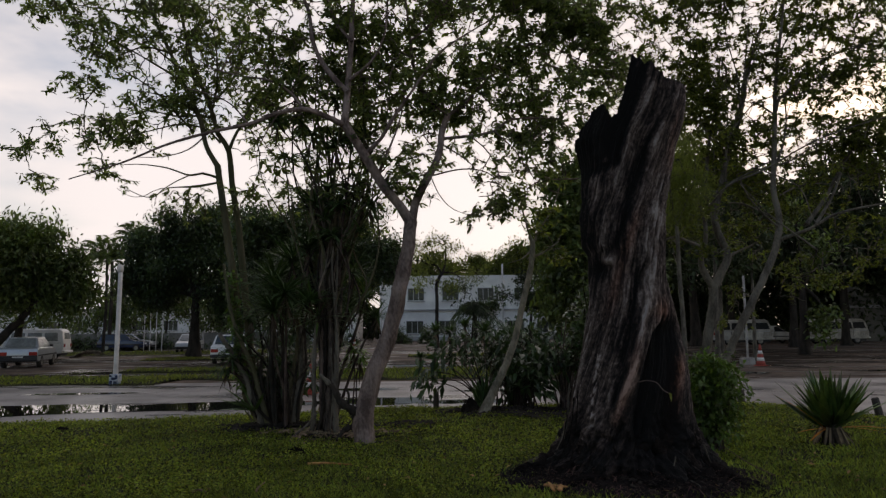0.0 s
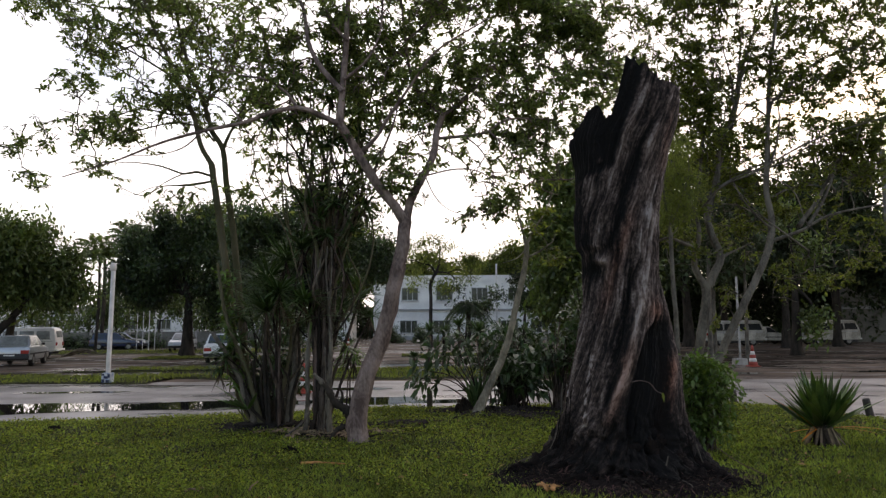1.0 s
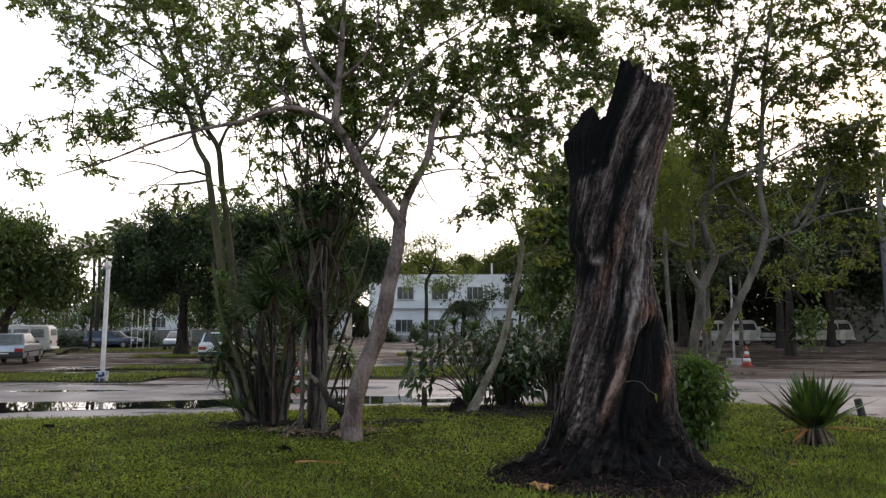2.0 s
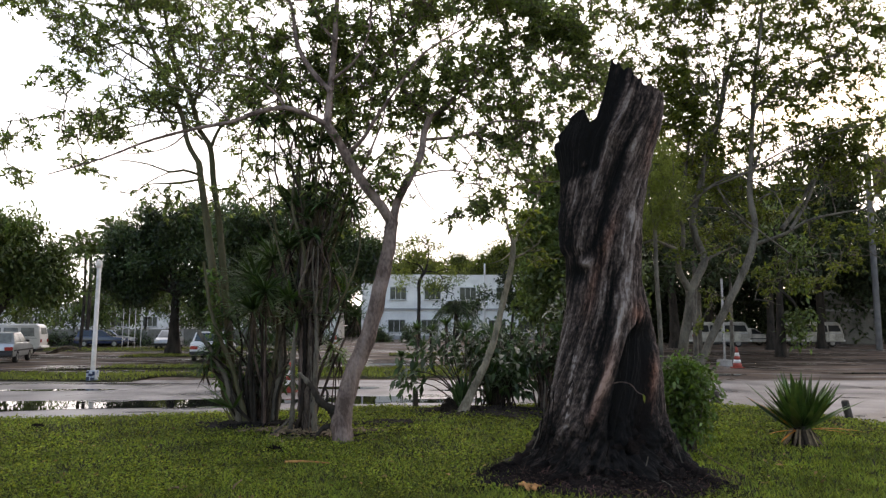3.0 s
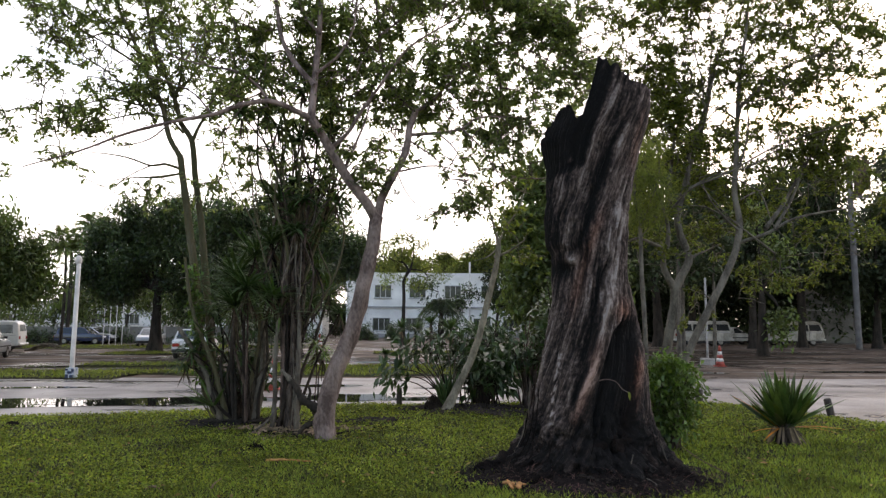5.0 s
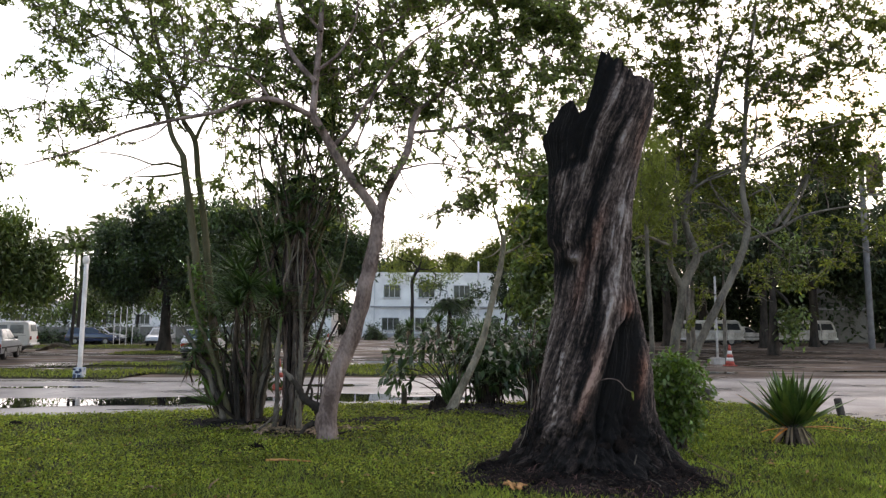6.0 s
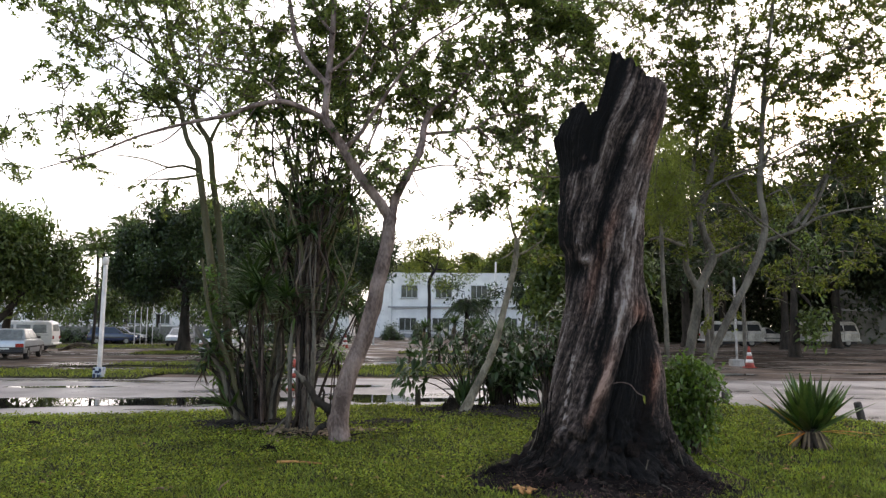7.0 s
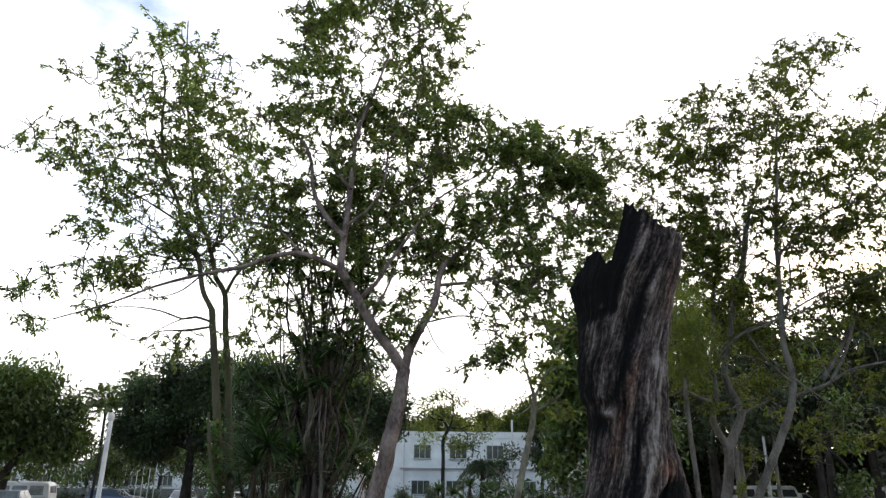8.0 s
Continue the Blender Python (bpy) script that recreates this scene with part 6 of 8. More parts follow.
# slender leafy stems that rise through the canes
rs = np.random.default_rng(38)
limbs, lobes = [([(0.02, 0, 0), (0, 0.02, 0.9), (-0.05, 0, 1.9)], 0.06, 0.04)], []
for k in range(28):
    ex, ez = -1.3 + 2.5 * k / 27 + rs.normal() * 0.15, rs.uniform(4.0, 6.8)
    ey = rs.uniform(-0.5, 0.7)
    pts = [(-0.05 + 0.05 * rs.normal(), 0.05 * rs.normal(), 1.2 + 0.5 * rs.random())]
    for q in (0.3, 0.55, 0.8, 1.0):
        pts.append((ex * q ** 1.3 + rs.normal() * 0.13, ey * q + rs.normal() * 0.10, pts[0][2] + (ez - pts[0][2]) * q))
    limbs.append((pts, rs.uniform(0.014, 0.042), 0.008))
    for q in (0.75, 0.95):
        if rs.random() < 0.75:
            lobes.append((ex * q, ey * q, pts[0][2] + (ez - pts[0][2]) * q, 0.38, 0.3, 0.45, 6))
grow_tree("stem_thicket", (-1.66, 10.55, -0.05), limbs, lobes, "thicket of slender grey stems with sparse leafy sprigs", "shrub", 39, "bark_moss", "leaf", 0.13, 0.04, 9, 0.10, 0.004, 8, 0.3, spray=0.16, side=0.9)
# braided foot of the canes
braid = thing("braided_trunk", -1.66, 10.4, -0.05, "thick braided trunk of fused grey stems", "tree trunk")
for k in range(8):
    bb = Builder()
    a = k * 2 * math.pi / 8
    r0, r1 = rc.uniform(0.06, 0.17), rc.uniform(0.05, 0.10)
    pts = [(r0 * math.cos(a) * 2.0, r0 * math.sin(a) * 1.6, -0.05), (r0 * math.cos(a) * 1.2, r0 * math.sin(a), 0.2), (0.12 * math.cos(a + 0.2), 0.11 * math.sin(a + 0.2), 0.5),
           (0.10 * math.cos(a + 0.5) - 0.02 + rc.normal() * 0.02, 0.09 * math.sin(a + 0.5), 1.3), (r1 * math.cos(a + 0.8) - 0.06, r1 * math.sin(a + 0.8), 2.2),
           (1.8 * r1 * math.cos(a + 0.9) - 0.03, r1 * math.sin(a + 0.9), 2.6)]
    line = smooth_line(pts, 0.1)
    bb.tube(line * (0.84, 0.84, 1), np.linspace(rc.uniform(0.032, 0.060), 0.014, len(line)), 8, 0.28, rc)
    bb.done("stem", M["stem"], braid, True)
for pts, r0 in (([(-0.22, -0.12, -0.05), (-0.19, -0.12, 0.5), (-0.20, -0.1, 1.2), (-0.14, -0.05, 2.0)], 0.040), ([(0.14, -0.14, -0.05), (0.12, -0.13, 0.6), (0.13, -0.1, 1.3), (0.08, -0.05, 2.1)], 0.042)):
    bb = Builder()
    line = smooth_line(pts, 0.08)
    bb.tube(line, np.linspace(r0, r0 * 0.6, len(line)), 9, 0.25, rc)
    bb.done("stem", M["bark_grey"], braid, True, "paler grey stem")

# pale dead stems that hang and twist among the canes
hang = thing("dead_vine", -1.6, 10.35, -0.05, "pale dead vine hanging and twisting among the canes", "vine")
for pts, r0 in (([(0.43, 0, 3.6), (0.27, -0.02, 3.36), (0.24, 0, 3.2), (0.19, 0.02, 3.02), (0.10, 0, 2.85)], 0.016), ([(0.69, 0, 3.62), (0.46, 0.02, 3.42), (0.30, 0, 3.24), (0.2, 0, 3.0)], 0.014),
                ([(-0.17, 0, 3.6), (-0.05, -0.03, 3.4), (0.06, 0, 3.22), (0.08, 0.02, 2.6)], 0.014), ([(0.02, -0.12, 2.95), (0.0, -0.15, 2.5), (0.03, -0.14, 2.02)], 0.015), ([(0.07, -0.12, 2.9), (0.08, -0.15, 2.4), (0.06, -0.13, 1.95)], 0.012),
                ([(-0.04, -0.12, 2.85), (-0.09, -0.14, 2.5), (-0.15, -0.12, 2.2)], 0.012), ([(0.0, -0.14, 1.3), (0.03, -0.17, 0.7), (0.0, -0.16, 0.1)], 0.010), ([(0.05, -0.14, 1.2), (0.07, -0.17, 0.6), (0.06, -0.17, 0.05)], 0.009)):
    hb = Builder()
    line = smooth_line(pts, 0.06)
    hb.tube(line, np.linspace(r0, r0 * 0.7, len(line)) * (1 + 0.2 * np.sin(np.arange(len(line)) * 1.7)), 7, 0.12, rc)
    hb.done("stem", M["bark_grey"], hang, True)

# large heads of narrow leaves
stem_clump("yucca", (-2.40, 10.9, -0.05), "yucca with a large drooping head of narrow dark leaves", 33, 1, 0.06, [(0.10, -0.6, 2.10), (-0.15, -0.3, 1.85), (-0.25, 0.15, 2.35), (0.05, 0.1, 2.65)], 0.72, 0.030, 120, radius=0.022, bend=0.18, dry_n=12)
stem_clump("yucca", (-2.35, 11.1, -0.05), "yucca with a fresh bright green head", 40, 1, 0.03, [(0.44, -0.9, 1.98), (0.52, -0.7, 1.72)], 0.50, 0.032, 80, "blade", radius=0.020, bend=0.22, dry_n=10)
stem_clump("yucca", (-1.68, 10.6, -0.05), "tall yucca with a spiky upright head", 34, 1, 0.03, [(-0.22, 0.0, 3.45), (0.08, 0.1, 2.9), (-0.37, 0.1, 2.8)], 0.58, 0.034, 80, radius=0.045, bend=0.15, dry_n=24)
stem_clump("yucca", (-1.70, 10.9, -0.05), "yucca with a loose drooping head", 35, 1, 0.03, [(0.25, 0.0, 1.9), (0.5, 0.1, 2.05), (0.68, 0.1, 1.75), (0.3, 0.2, 2.45)], 0.50, 0.026, 60, radius=0.03, bend=0.3, dry_n=14)
stem_clump("yucca", (-1.33, 11.0, -0.05), "short green yucca on two thin stems", 36, 1, 0.04, [(-0.05, 0.0, 1.24), (0.05, 0.05, 1.08)], 0.42, 0.034, 46, "blade_bright", radius=0.018, bend=0.45, dry_n=10)
# dense foot of stems round the twin tree; bark_dark holds stain and painted inner shade
heads = [(rc.uniform(-0.85, 0.28), rc.uniform(-0.3, 0.4), rc.uniform(0.7, 1.9)) for _ in range(10)]
thicket = stem_clump("cane_thicket", (-2.55, 11.3, -0.05), "thicket of dark slender stems round a tree foot", 37, 17, 0.15, heads, 0.40, 0.034, 30, "blade_dark", "shrub", 0.024, 0.45, 10, 0.09, 0.0, 1.1, "bark_dark")
for pts, r0 in (([(-0.22, -0.1, 0.0), (-0.38, -0.1, 0.35), (-0.58, -0.1, 0.85), (-0.98, -0.1, 1.5)], 0.060), ([(-0.15, -0.15, 0.0), (-0.26, -0.15, 0.4), (-0.45, -0.15, 1.0), (-0.78, -0.12, 1.75), (-0.95, -0.1, 2.6)], 0.042),
                ([(-0.05, -0.18, 0.0), (-0.10, -0.18, 0.5), (-0.14, -0.2, 1.2), (-0.1, -0.2, 2.2)], 0.036), ([(0.20, -0.1, 0.0), (0.27, -0.1, 0.4), (0.32, -0.08, 0.9), (0.30, -0.05, 1.6)], 0.075), ([(0.28, -0.15, 0.0), (0.30, -0.17, 0.5), (0.40, -0.15, 1.05), (0.30, -0.1, 2.2)], 0.030), ([(0.05, 0.1, 0.0), (0.1, 0.1, 0.6), (0.22, 0.1, 1.4), (0.18, 0.1, 2.4)], 0.045)):
    sb = Builder()
    line = smooth_line(pts, 0.07)
    sb.tube(line, np.linspace(r0, r0 * 0.5, len(line)), 9, 0.16, rc)
    sb.done("stem", M["bark_grey"] if r0 > 0.055 else M["bark_dark"] if r0 < 0.04 else M["bark_moss"], thicket, True)
ag = Builder()
ag.blades(np.tile((0, 0, 0.36), (7, 1)), np.array([(-1, 0, 0.42), (-0.9, -0.2, 0.85), (-1, 0.1, 0.12), (-0.7, 0, 1.5), (-0.6, -0.4, 0.5), (0.5, -0.4, 0.9), (-1, -0.3, 0.6)]), np.array([0.66, 0.70, 0.60, 0.55, 0.5, 0.4, 0.45]), 0.085, 0.14, 5, 0.5, 0.3)
leafy_shrub("shrub", (-2.75, 11.75, -0.05), "dark leafy shrub tangled in the stems", 47, [(x, y, z + 0.30) for x, y, z in dome(rc, 75, 0.70, 0.35, 0.2, 1.5, 0.3)], 0.15, 0.06, 10, "leaf_shrub", 0.012, 0.1, 0.12, droop=0.4)
agt = thing("agave", -2.86, 10.85, -0.05, "small agave with pale-edged pointed leaves", "agave")
ag.done("leaves", M["blade"], agt)


# bush beside the stump
leafy_shrub("bush", (3.27, 8.9, -0.05), "dense bright green bush growing against the stump", 41,
            [(x, y, z) for x, y, z in dome(rc, 160, 0.38, 0.36, 0.22, 1.10, 0.35)] + [(x * 0.9 + 0.06, y, z + 0.10) for x, y, z in dome(rc, 70, 0.46, 0.36, 0.6, 1.08, 0.8)], 0.088, 0.042, 26, "leaf_bush", 0.01, 0.07, 0.08, "bush")
# broad-leaved shrubs behind
leafy_shrub("shrub", (0.85, 13.2, -0.05), "spreading shrub with long arching stems and whorls of large leaves", 42,
            [(-1.12, -0.3, 0.80), (-1.0, 0.1, 0.66), (-0.85, -0.4, 0.98), (-0.70, 0.2, 1.12), (-1.15, 0.2, 0.52), (-0.35, 0.3, 1.28), (-0.1, 0.3, 1.18), (-0.92, 0.3, 1.15), (0.15, 0.4, 1.35), (-0.6, 0.4, 1.32), (0.3, 0.1, 1.15), (-0.4, 0.1, 1.02)],
            0.20, 0.085, 28, "leaf_shrub", 0.018, 0.13, 0.06, droop=0.75)
leafy_shrub("shrub", (1.55, 13.1, -0.05), "dense dark green shrub with glossy drooping leaves", 43,
            dome(rc, 36, 0.50, 0.5, 0.42, 1.35, 0.4), 0.22, 0.10, 10, "leaf_shrub", 0.014, 0.1, 0.12, droop=0.6)
leafy_shrub("shrub", (2.3, 13.3, -0.05), "leafy shrub on a short bent trunk", 44,
            [(x + 0.1, y, z + 0.58) for x, y, z in dome(rc, 36, 0.55, 0.5, 0.15, 1.2, 0.3)], 0.19, 0.085, 11, "leaf_shrub", 0.02, 0.1, 0.06, droop=0.5)
leafy_shrub("shrub", (1.4, 14.0, -0.05), "dark leafy shrub behind the young tree", 45,
            dome(rc, 70, 0.9, 0.5, 0.55, 1.65, 0.4), 0.20, 0.07, 14, "leaf_shrub", 0.016, 0.12, 0.15, droop=0.4)
leafy_shrub("shrub", (2.9, 13.6, -0.05), "tall dark shrub beside the road", 46,
            dome(rc, 90, 0.6, 0.5, 0.6, 2.7, 0.4), 0.16, 0.06, 14, "leaf_dark", 0.016, 0.14, 0.15, droop=0.4)
cyc = thing("cycad", 0.74, 12.85, -0.05, "clump of upright strap leaves at a shrub's foot", "cycad")
cb = Builder()
a = rc.uniform(0, 2 * np.pi, 34)
cb.blades(np.tile((0, 0, 0.1), (34, 1)) + rc.normal(size=(34, 3)) * (0.05, 0.05, 0.01), np.stack([np.cos(a), np.sin(a), rc.uniform(1.2, 5.0, 34)], -1), rc.uniform(0.5, 0.95, 34), 0.055, 0.22)
cb.done("leaves", M["blade_dark"], cyc)

# spiky plant on the open lawn
spk = thing("spiky_plant", 4.98, 9.2, -0.05, "spiky plant with long sword leaves and a dry brown skirt", "yucca")
core = Builder()
core_line = smooth_line([(0, 0, -0.05), (0.01, 0, 0.12), (0, 0, 0.3)], 0.06)
core.tube(core_line, np.linspace(0.15, 0.11, len(core_line)), 10, 0.08, rc)
core.done("trunk", M["bark_dark"], spk, True)
sb = Builder()
n = 84
a = rc.uniform(0, 2 * np.pi, n)
el = np.radians(28 + 54 * rc.random(n))
sb.blades(np.tile((0, 0, 0.27), (n, 1)) + rc.normal(size=(n, 3)) * 0.03, np.stack([np.cos(a) * np.cos(el), np.sin(a) * np.cos(el), np.sin(el)], -1), rc.uniform(0.72, 0.98, n) * (1.05 - 0.20 * np.sin(el)), rc.uniform(0.09, 0.125, n), rc.uniform(0.0, 0.16, n), 5, 0.5, 0.30)
sb.done("leaves", M["blade_sword"], spk)
db = Builder()
n = 46
a = rc.uniform(0, 2 * np.pi, n)
db.blades(np.tile((0, 0, 0.28), (n, 1)) + np.stack([0.11 * np.cos(a), 0.11 * np.sin(a), 0 * a], -1), np.stack([np.cos(a) * 0.55, np.sin(a) * 0.55, -np.ones(n) * rc.uniform(0.5, 1.2, n)], -1), rc.uniform(0.18, 0.36, n), 0.035, 0.12, 3)
db.done("dead_leaves", M["blade_dead"], spk)
straw = Builder()
a = rc.uniform(0, 2 * np.pi, 18)
straw.blades(np.tile((0, 0, 0.28), (18, 1)) + np.stack([0.14 * np.cos(a), 0.14 * np.sin(a), 0 * a], -1), np.stack([np.cos(a) * 0.6, np.sin(a) * 0.6, -np.ones(18)], -1), rc.uniform(0.2, 0.34, 18), 0.028, 0.15, 3)
straw.done("dead_leaves", M["blade_dry"], spk, False, "pale straw-coloured dead leaves")
ob_ = Builder()
ob_.blades(np.array([(0.1, -0.05, 0.28)] * 3 + [(-0.1, -0.05, 0.26)] * 3), np.array([(1, -0.2, 0.12), (0.9, -0.35, 0.05), (1, 0.1, 0.1), (-1, -0.25, 0.1), (-0.7, -0.5, -0.1), (-1, 0.0, 0.9)]), np.array([0.75, 0.55, 0.6, 0.45, 0.42, 0.9]), 0.035, 0.18)
ob_.done("orange_leaves", M["blade_orange"], spk)

# soil mounds and a broken limb
def mound(name, x, y, rx, ry, h, seed, label, category, material):
    v, f = [], []
    n, m = 96, 26
    for j in range(m):
        t = j / (m - 1)
        for k in range(n):
            a = 2 * math.pi * k / n
            w = 1 + 0.3 * noise.noise((2 * math.cos(a) + seed, 2 * math.sin(a), t))
            v.append((rx * w * (1 - t) * math.cos(a), ry * w * (1 - t) * math.sin(a), h * (1 - (1 - t) ** 2) * (1 + 0.5 * noise.noise((3 * t * math.cos(a) + seed, 3 * t * math.sin(a), 2)) + 0.5 * noise.noise((9 * (1 - t) * math.cos(a) + seed, 9 * (1 - t) * math.sin(a), 5)) + 0.4 * noise.noise((22 * (1 - t) * math.cos(a) + seed, 22 * (1 - t) * math.sin(a), 6))) - 0.04))
    for j in range(m - 1):
        for k in range(n):
            f.append((j * n + k, j * n + (k + 1) % n, (j + 1) * n + (k + 1) % n, (j + 1) * n + k))
    ob = mesh_object(name, v, f, material, None, True)
    ob.matrix_world = pose(x, y, float(lawn_z(x, y)))
    return tagged(ob, label, category)


mound("soil_mound", 1.1, 12.95, 1.6, 0.7, 0.08, 1, "dark bare soil heaped under the shrubs", "soil", M["soil"])
mound("soil_mound", 0.5, 12.6, 0.22, 0.18, 0.24, 2, "dark clod of earth and roots", "soil", M["soil"])
mound("soil_mound", -2.6, 11.2, 1.15, 0.6, 0.09, 3, "dark bare soil under the cane thicket", "soil", M["soil"])
mound("soil_mound", -1.6, 10.3, 0.8, 0.5, 0.08, 4, "bare soil and leaf litter round a braided trunk", "soil", M["soil"])
# charred instead of soil: shade at the stump's foot is put into the colour
mound("soil_mound", 1.96, 7.40, 1.42, 1.15, 0.13, 5, "charred soil round the stump, darkened for its shade", "soil", M["charred"])
dead = thing("dead_limb", -1.1, 9.75, 0.0, "broken gnarled dead limb leaning from the tree foot", "branch")
for pts, r0, r1, wood, tag in (([(0.04, 0.05, 0.10), (-0.06, 0.0, 0.30), (-0.10, -0.03, 0.40), (-0.27, -0.05, 0.52), (-0.36, -0.05, 0.68), (-0.44, -0.05, 0.78)], 0.075, 0.034, "bark_dark", ""),
                               ([(-0.43, -0.05, 0.77), (-0.50, -0.06, 0.84), (-0.56, -0.06, 0.90)], 0.034, 0.020, "bark_grey", "pale broken end"),
                               ([(-0.20, -0.04, 0.47), (-0.17, -0.06, 0.62), (-0.21, -0.08, 0.72)], 0.024, 0.010, "bark_dark", ""),
                               ([(-0.02, 0.02, 0.20), (-0.22, 0.04, 0.16), (-0.34, 0.02, 0.02)], 0.05, 0.02, "bark_dark", "")):
    dbm = Builder()
    line = smooth_line(pts, 0.03)
    dbm.tube(line, np.linspace(r0, r1, len(line)) * (1 + 0.12 * np.sin(np.arange(len(line)) * 1.1)), 10, 0.16, rc)
    dbm.done("limb", M[wood], dead, True, tag)


# charred bits and fibres about the stump's foot
def debris(name, cx, cy, rx, ry, n, seed, label, material, size, z_up):
    rng = np.random.default_rng(seed)
    a = rng.uniform(0, 2 * np.pi, n)
    r = np.sqrt(rng.random(n)) * (0.75 + 0.35 * np.sin(3 * a + seed))
    x, y = cx + rx * r * np.cos(a), cy + ry * r * np.sin(a)
    z = lawn_z(x, y) + z_up * np.clip(1 - r * r, 0, 1) + 0.01
    L = size * rng.uniform(0.3, 1.2, n)
    t = rng.uniform(0, 2 * np.pi, n)
    d = np.stack([np.cos(t), np.sin(t), rng.normal(size=n) * 0.25], -1)
    s = np.stack([-np.sin(t), np.cos(t), rng.normal(size=n) * 0.2], -1)
    u = np.cross(d, s)
    p = np.stack([x, y, z], -1)
    v = []
    for e, w, h in ((-0.5, 0.0, 0.0), (0.0, 0.16, 0.0), (0.5, 0.0, 0.02), (0.0, -0.16, 0.0), (0.05, 0.02, 0.16)):
        j = rng.uniform(0.6, 1.4, (n, 1))
        v.append(p + d * (L[:, None] * e * j) + s * (L[:, None] * w * j) + u * (L[:, None] * h * j))
    b = Builder()
    k = np.arange(n)[:, None] * 5
    b.add(np.stack(v, 1).reshape(-1, 3), np.concatenate([k + [[0, 1, 4]], k + [[1, 2, 4]], k + [[2, 3, 4]], k + [[3, 0, 4]]]))
    tagged(b.done(name, material), label, "debris", "", "stuff")


debris("charcoal_debris", 1.96, 7.40, 1.42, 1.15, 6500, 61, "black charcoal crumbs and bark about the stump", M["charred"], 0.05, 0.12)
debris("bark_debris", 2.0, 7.35, 1.3, 1.15, 380, 62, "brown bark shreds about the stump", M["bark_dark"], 0.09, 0.10)
debris("bark_debris", -1.6, 10.3, 1.2, 0.7, 500, 63, "brown bark shreds and litter under the canes", M["blade_dry"], 0.12, 0.06)
debris("bark_debris", -2.6, 11.1, 1.3, 0.7, 500, 64, "dark litter under the cane thicket", M["bark_dark"], 0.12, 0.06)
debris("bark_debris", 1.2, 12.8, 1.9, 0.8, 500, 65, "dark litter under the shrubs", M["bark_dark"], 0.12, 0.06)
debris("bark_debris", 1.5, 11.9, 1.8, 0.7, 480, 67, "dark leaf litter on thin grass before the shrubs", M["bark_dark"], 0.10, 0.07)
debris("bark_debris", -0.5, 11.0, 0.9, 0.6, 220, 68, "dark leaf litter on thin grass between the trees", M["bark_dark"], 0.10, 0.07)

fb = Builder()
rf = np.random.default_rng(66)
n = 900
fa = rf.uniform(3.5, 5.9, n)
fr_ = 0.55 + 0.75 * rf.random(n) ** 1.3
fx, fy = 1.98 + fr_ * np.cos(fa), 7.72 + 0.95 * fr_ * np.sin(fa)
fz = lawn_z(fx, fy) + 0.02 + 0.30 * np.clip(1.05 - fr_, 0, 1) ** 1.5
fd = np.stack([np.cos(fa), np.sin(fa), 0 * fa], -1) * 0.7 + rf.normal(size=(n, 3)) * (0.6, 0.6, 0.3)
fb.blades(np.stack([fx, fy, fz + 0.03], -1), fd, rf.uniform(0.06, 0.26, n), rf.uniform(0.004, 0.010, n), rf.uniform(0.1, 0.6, n), 3)
tagged(fb.done("root_fibres", M["fibre"]), "matted reddish root fibres about the stump", "debris", "", "stuff")

mound("clod", -1.82, 8.92, 0.17, 0.08, 0.09, 7, "black clod of peat lying on the lawn", "clod", M["charred"])
mound("clod", -5.66, 10.68, 0.24, 0.12, 0.09, 8, "dark tuft of dead grass on the lawn", "clod", M["soil"])
mound("clod", 0.62, 6.95, 0.3, 0.12, 0.06, 9, "flat black patch on the lawn", "clod", M["charred"])
mound("clod", -0.35, 10.4, 0.2, 0.06, 0.07, 10, "dark broken root stub on the lawn", "clod", M["soil"])


def stick(name, pts, r, label, material):
    line = smooth_line(pts, 0.04)
    b = Builder()
    b.tube(line - line[0], np.linspace(r, r * 0.5, len(line)), 6, 0.15, rc)
    ob = b.done(name, material, None, True)
    ob.matrix_world = pose(pts[0][0], pts[0][1], float(lawn_z(pts[0][0], pts[0][1])) + 0.03)
    return tagged(ob, label, "stick")


stick("stick", [(-2.3, 6.72, 0), (-2.25, 6.74, 0.02), (-2.17, 6.72, 0.0)], 0.014, "pale curled bark flake in the grass", M["blade_dry"])
stick("stick", [(-1.71, 6.70, 0), (-1.70, 6.74, 0.03), (-1.66, 6.82, 0.06)], 0.012, "pale broken twig standing in the grass", M["blade_dry"])
stick("stick", [(-1.5, 8.06, 0), (-1.3, 8.03, 0.012), (-1.0, 8.0, 0.0)], 0.016, "orange-brown dry frond lying on the lawn", M["chip"])
stick("stick", [(-2.1, 10.05, 0), (-1.95, 10.15, 0.12), (-1.8, 10.25, 0.3)], 0.018, "grey dead branch leaning on a trunk foot", M["bark_grey"])
stick("stick", [(-0.95, 9.95, 0), (-0.6, 10.05, 0.03), (-0.25, 10.0, 0.0)], 0.014, "dark fallen branch beside a tree foot", M["bark_dark"])
stick("stick", [(3.3, 7.2, 0.0), (3.05, 7.25, 0.12), (2.85, 7.3, 0.26)], 0.007, "thin pale root strand on the stump foot", M["blade_dry"])

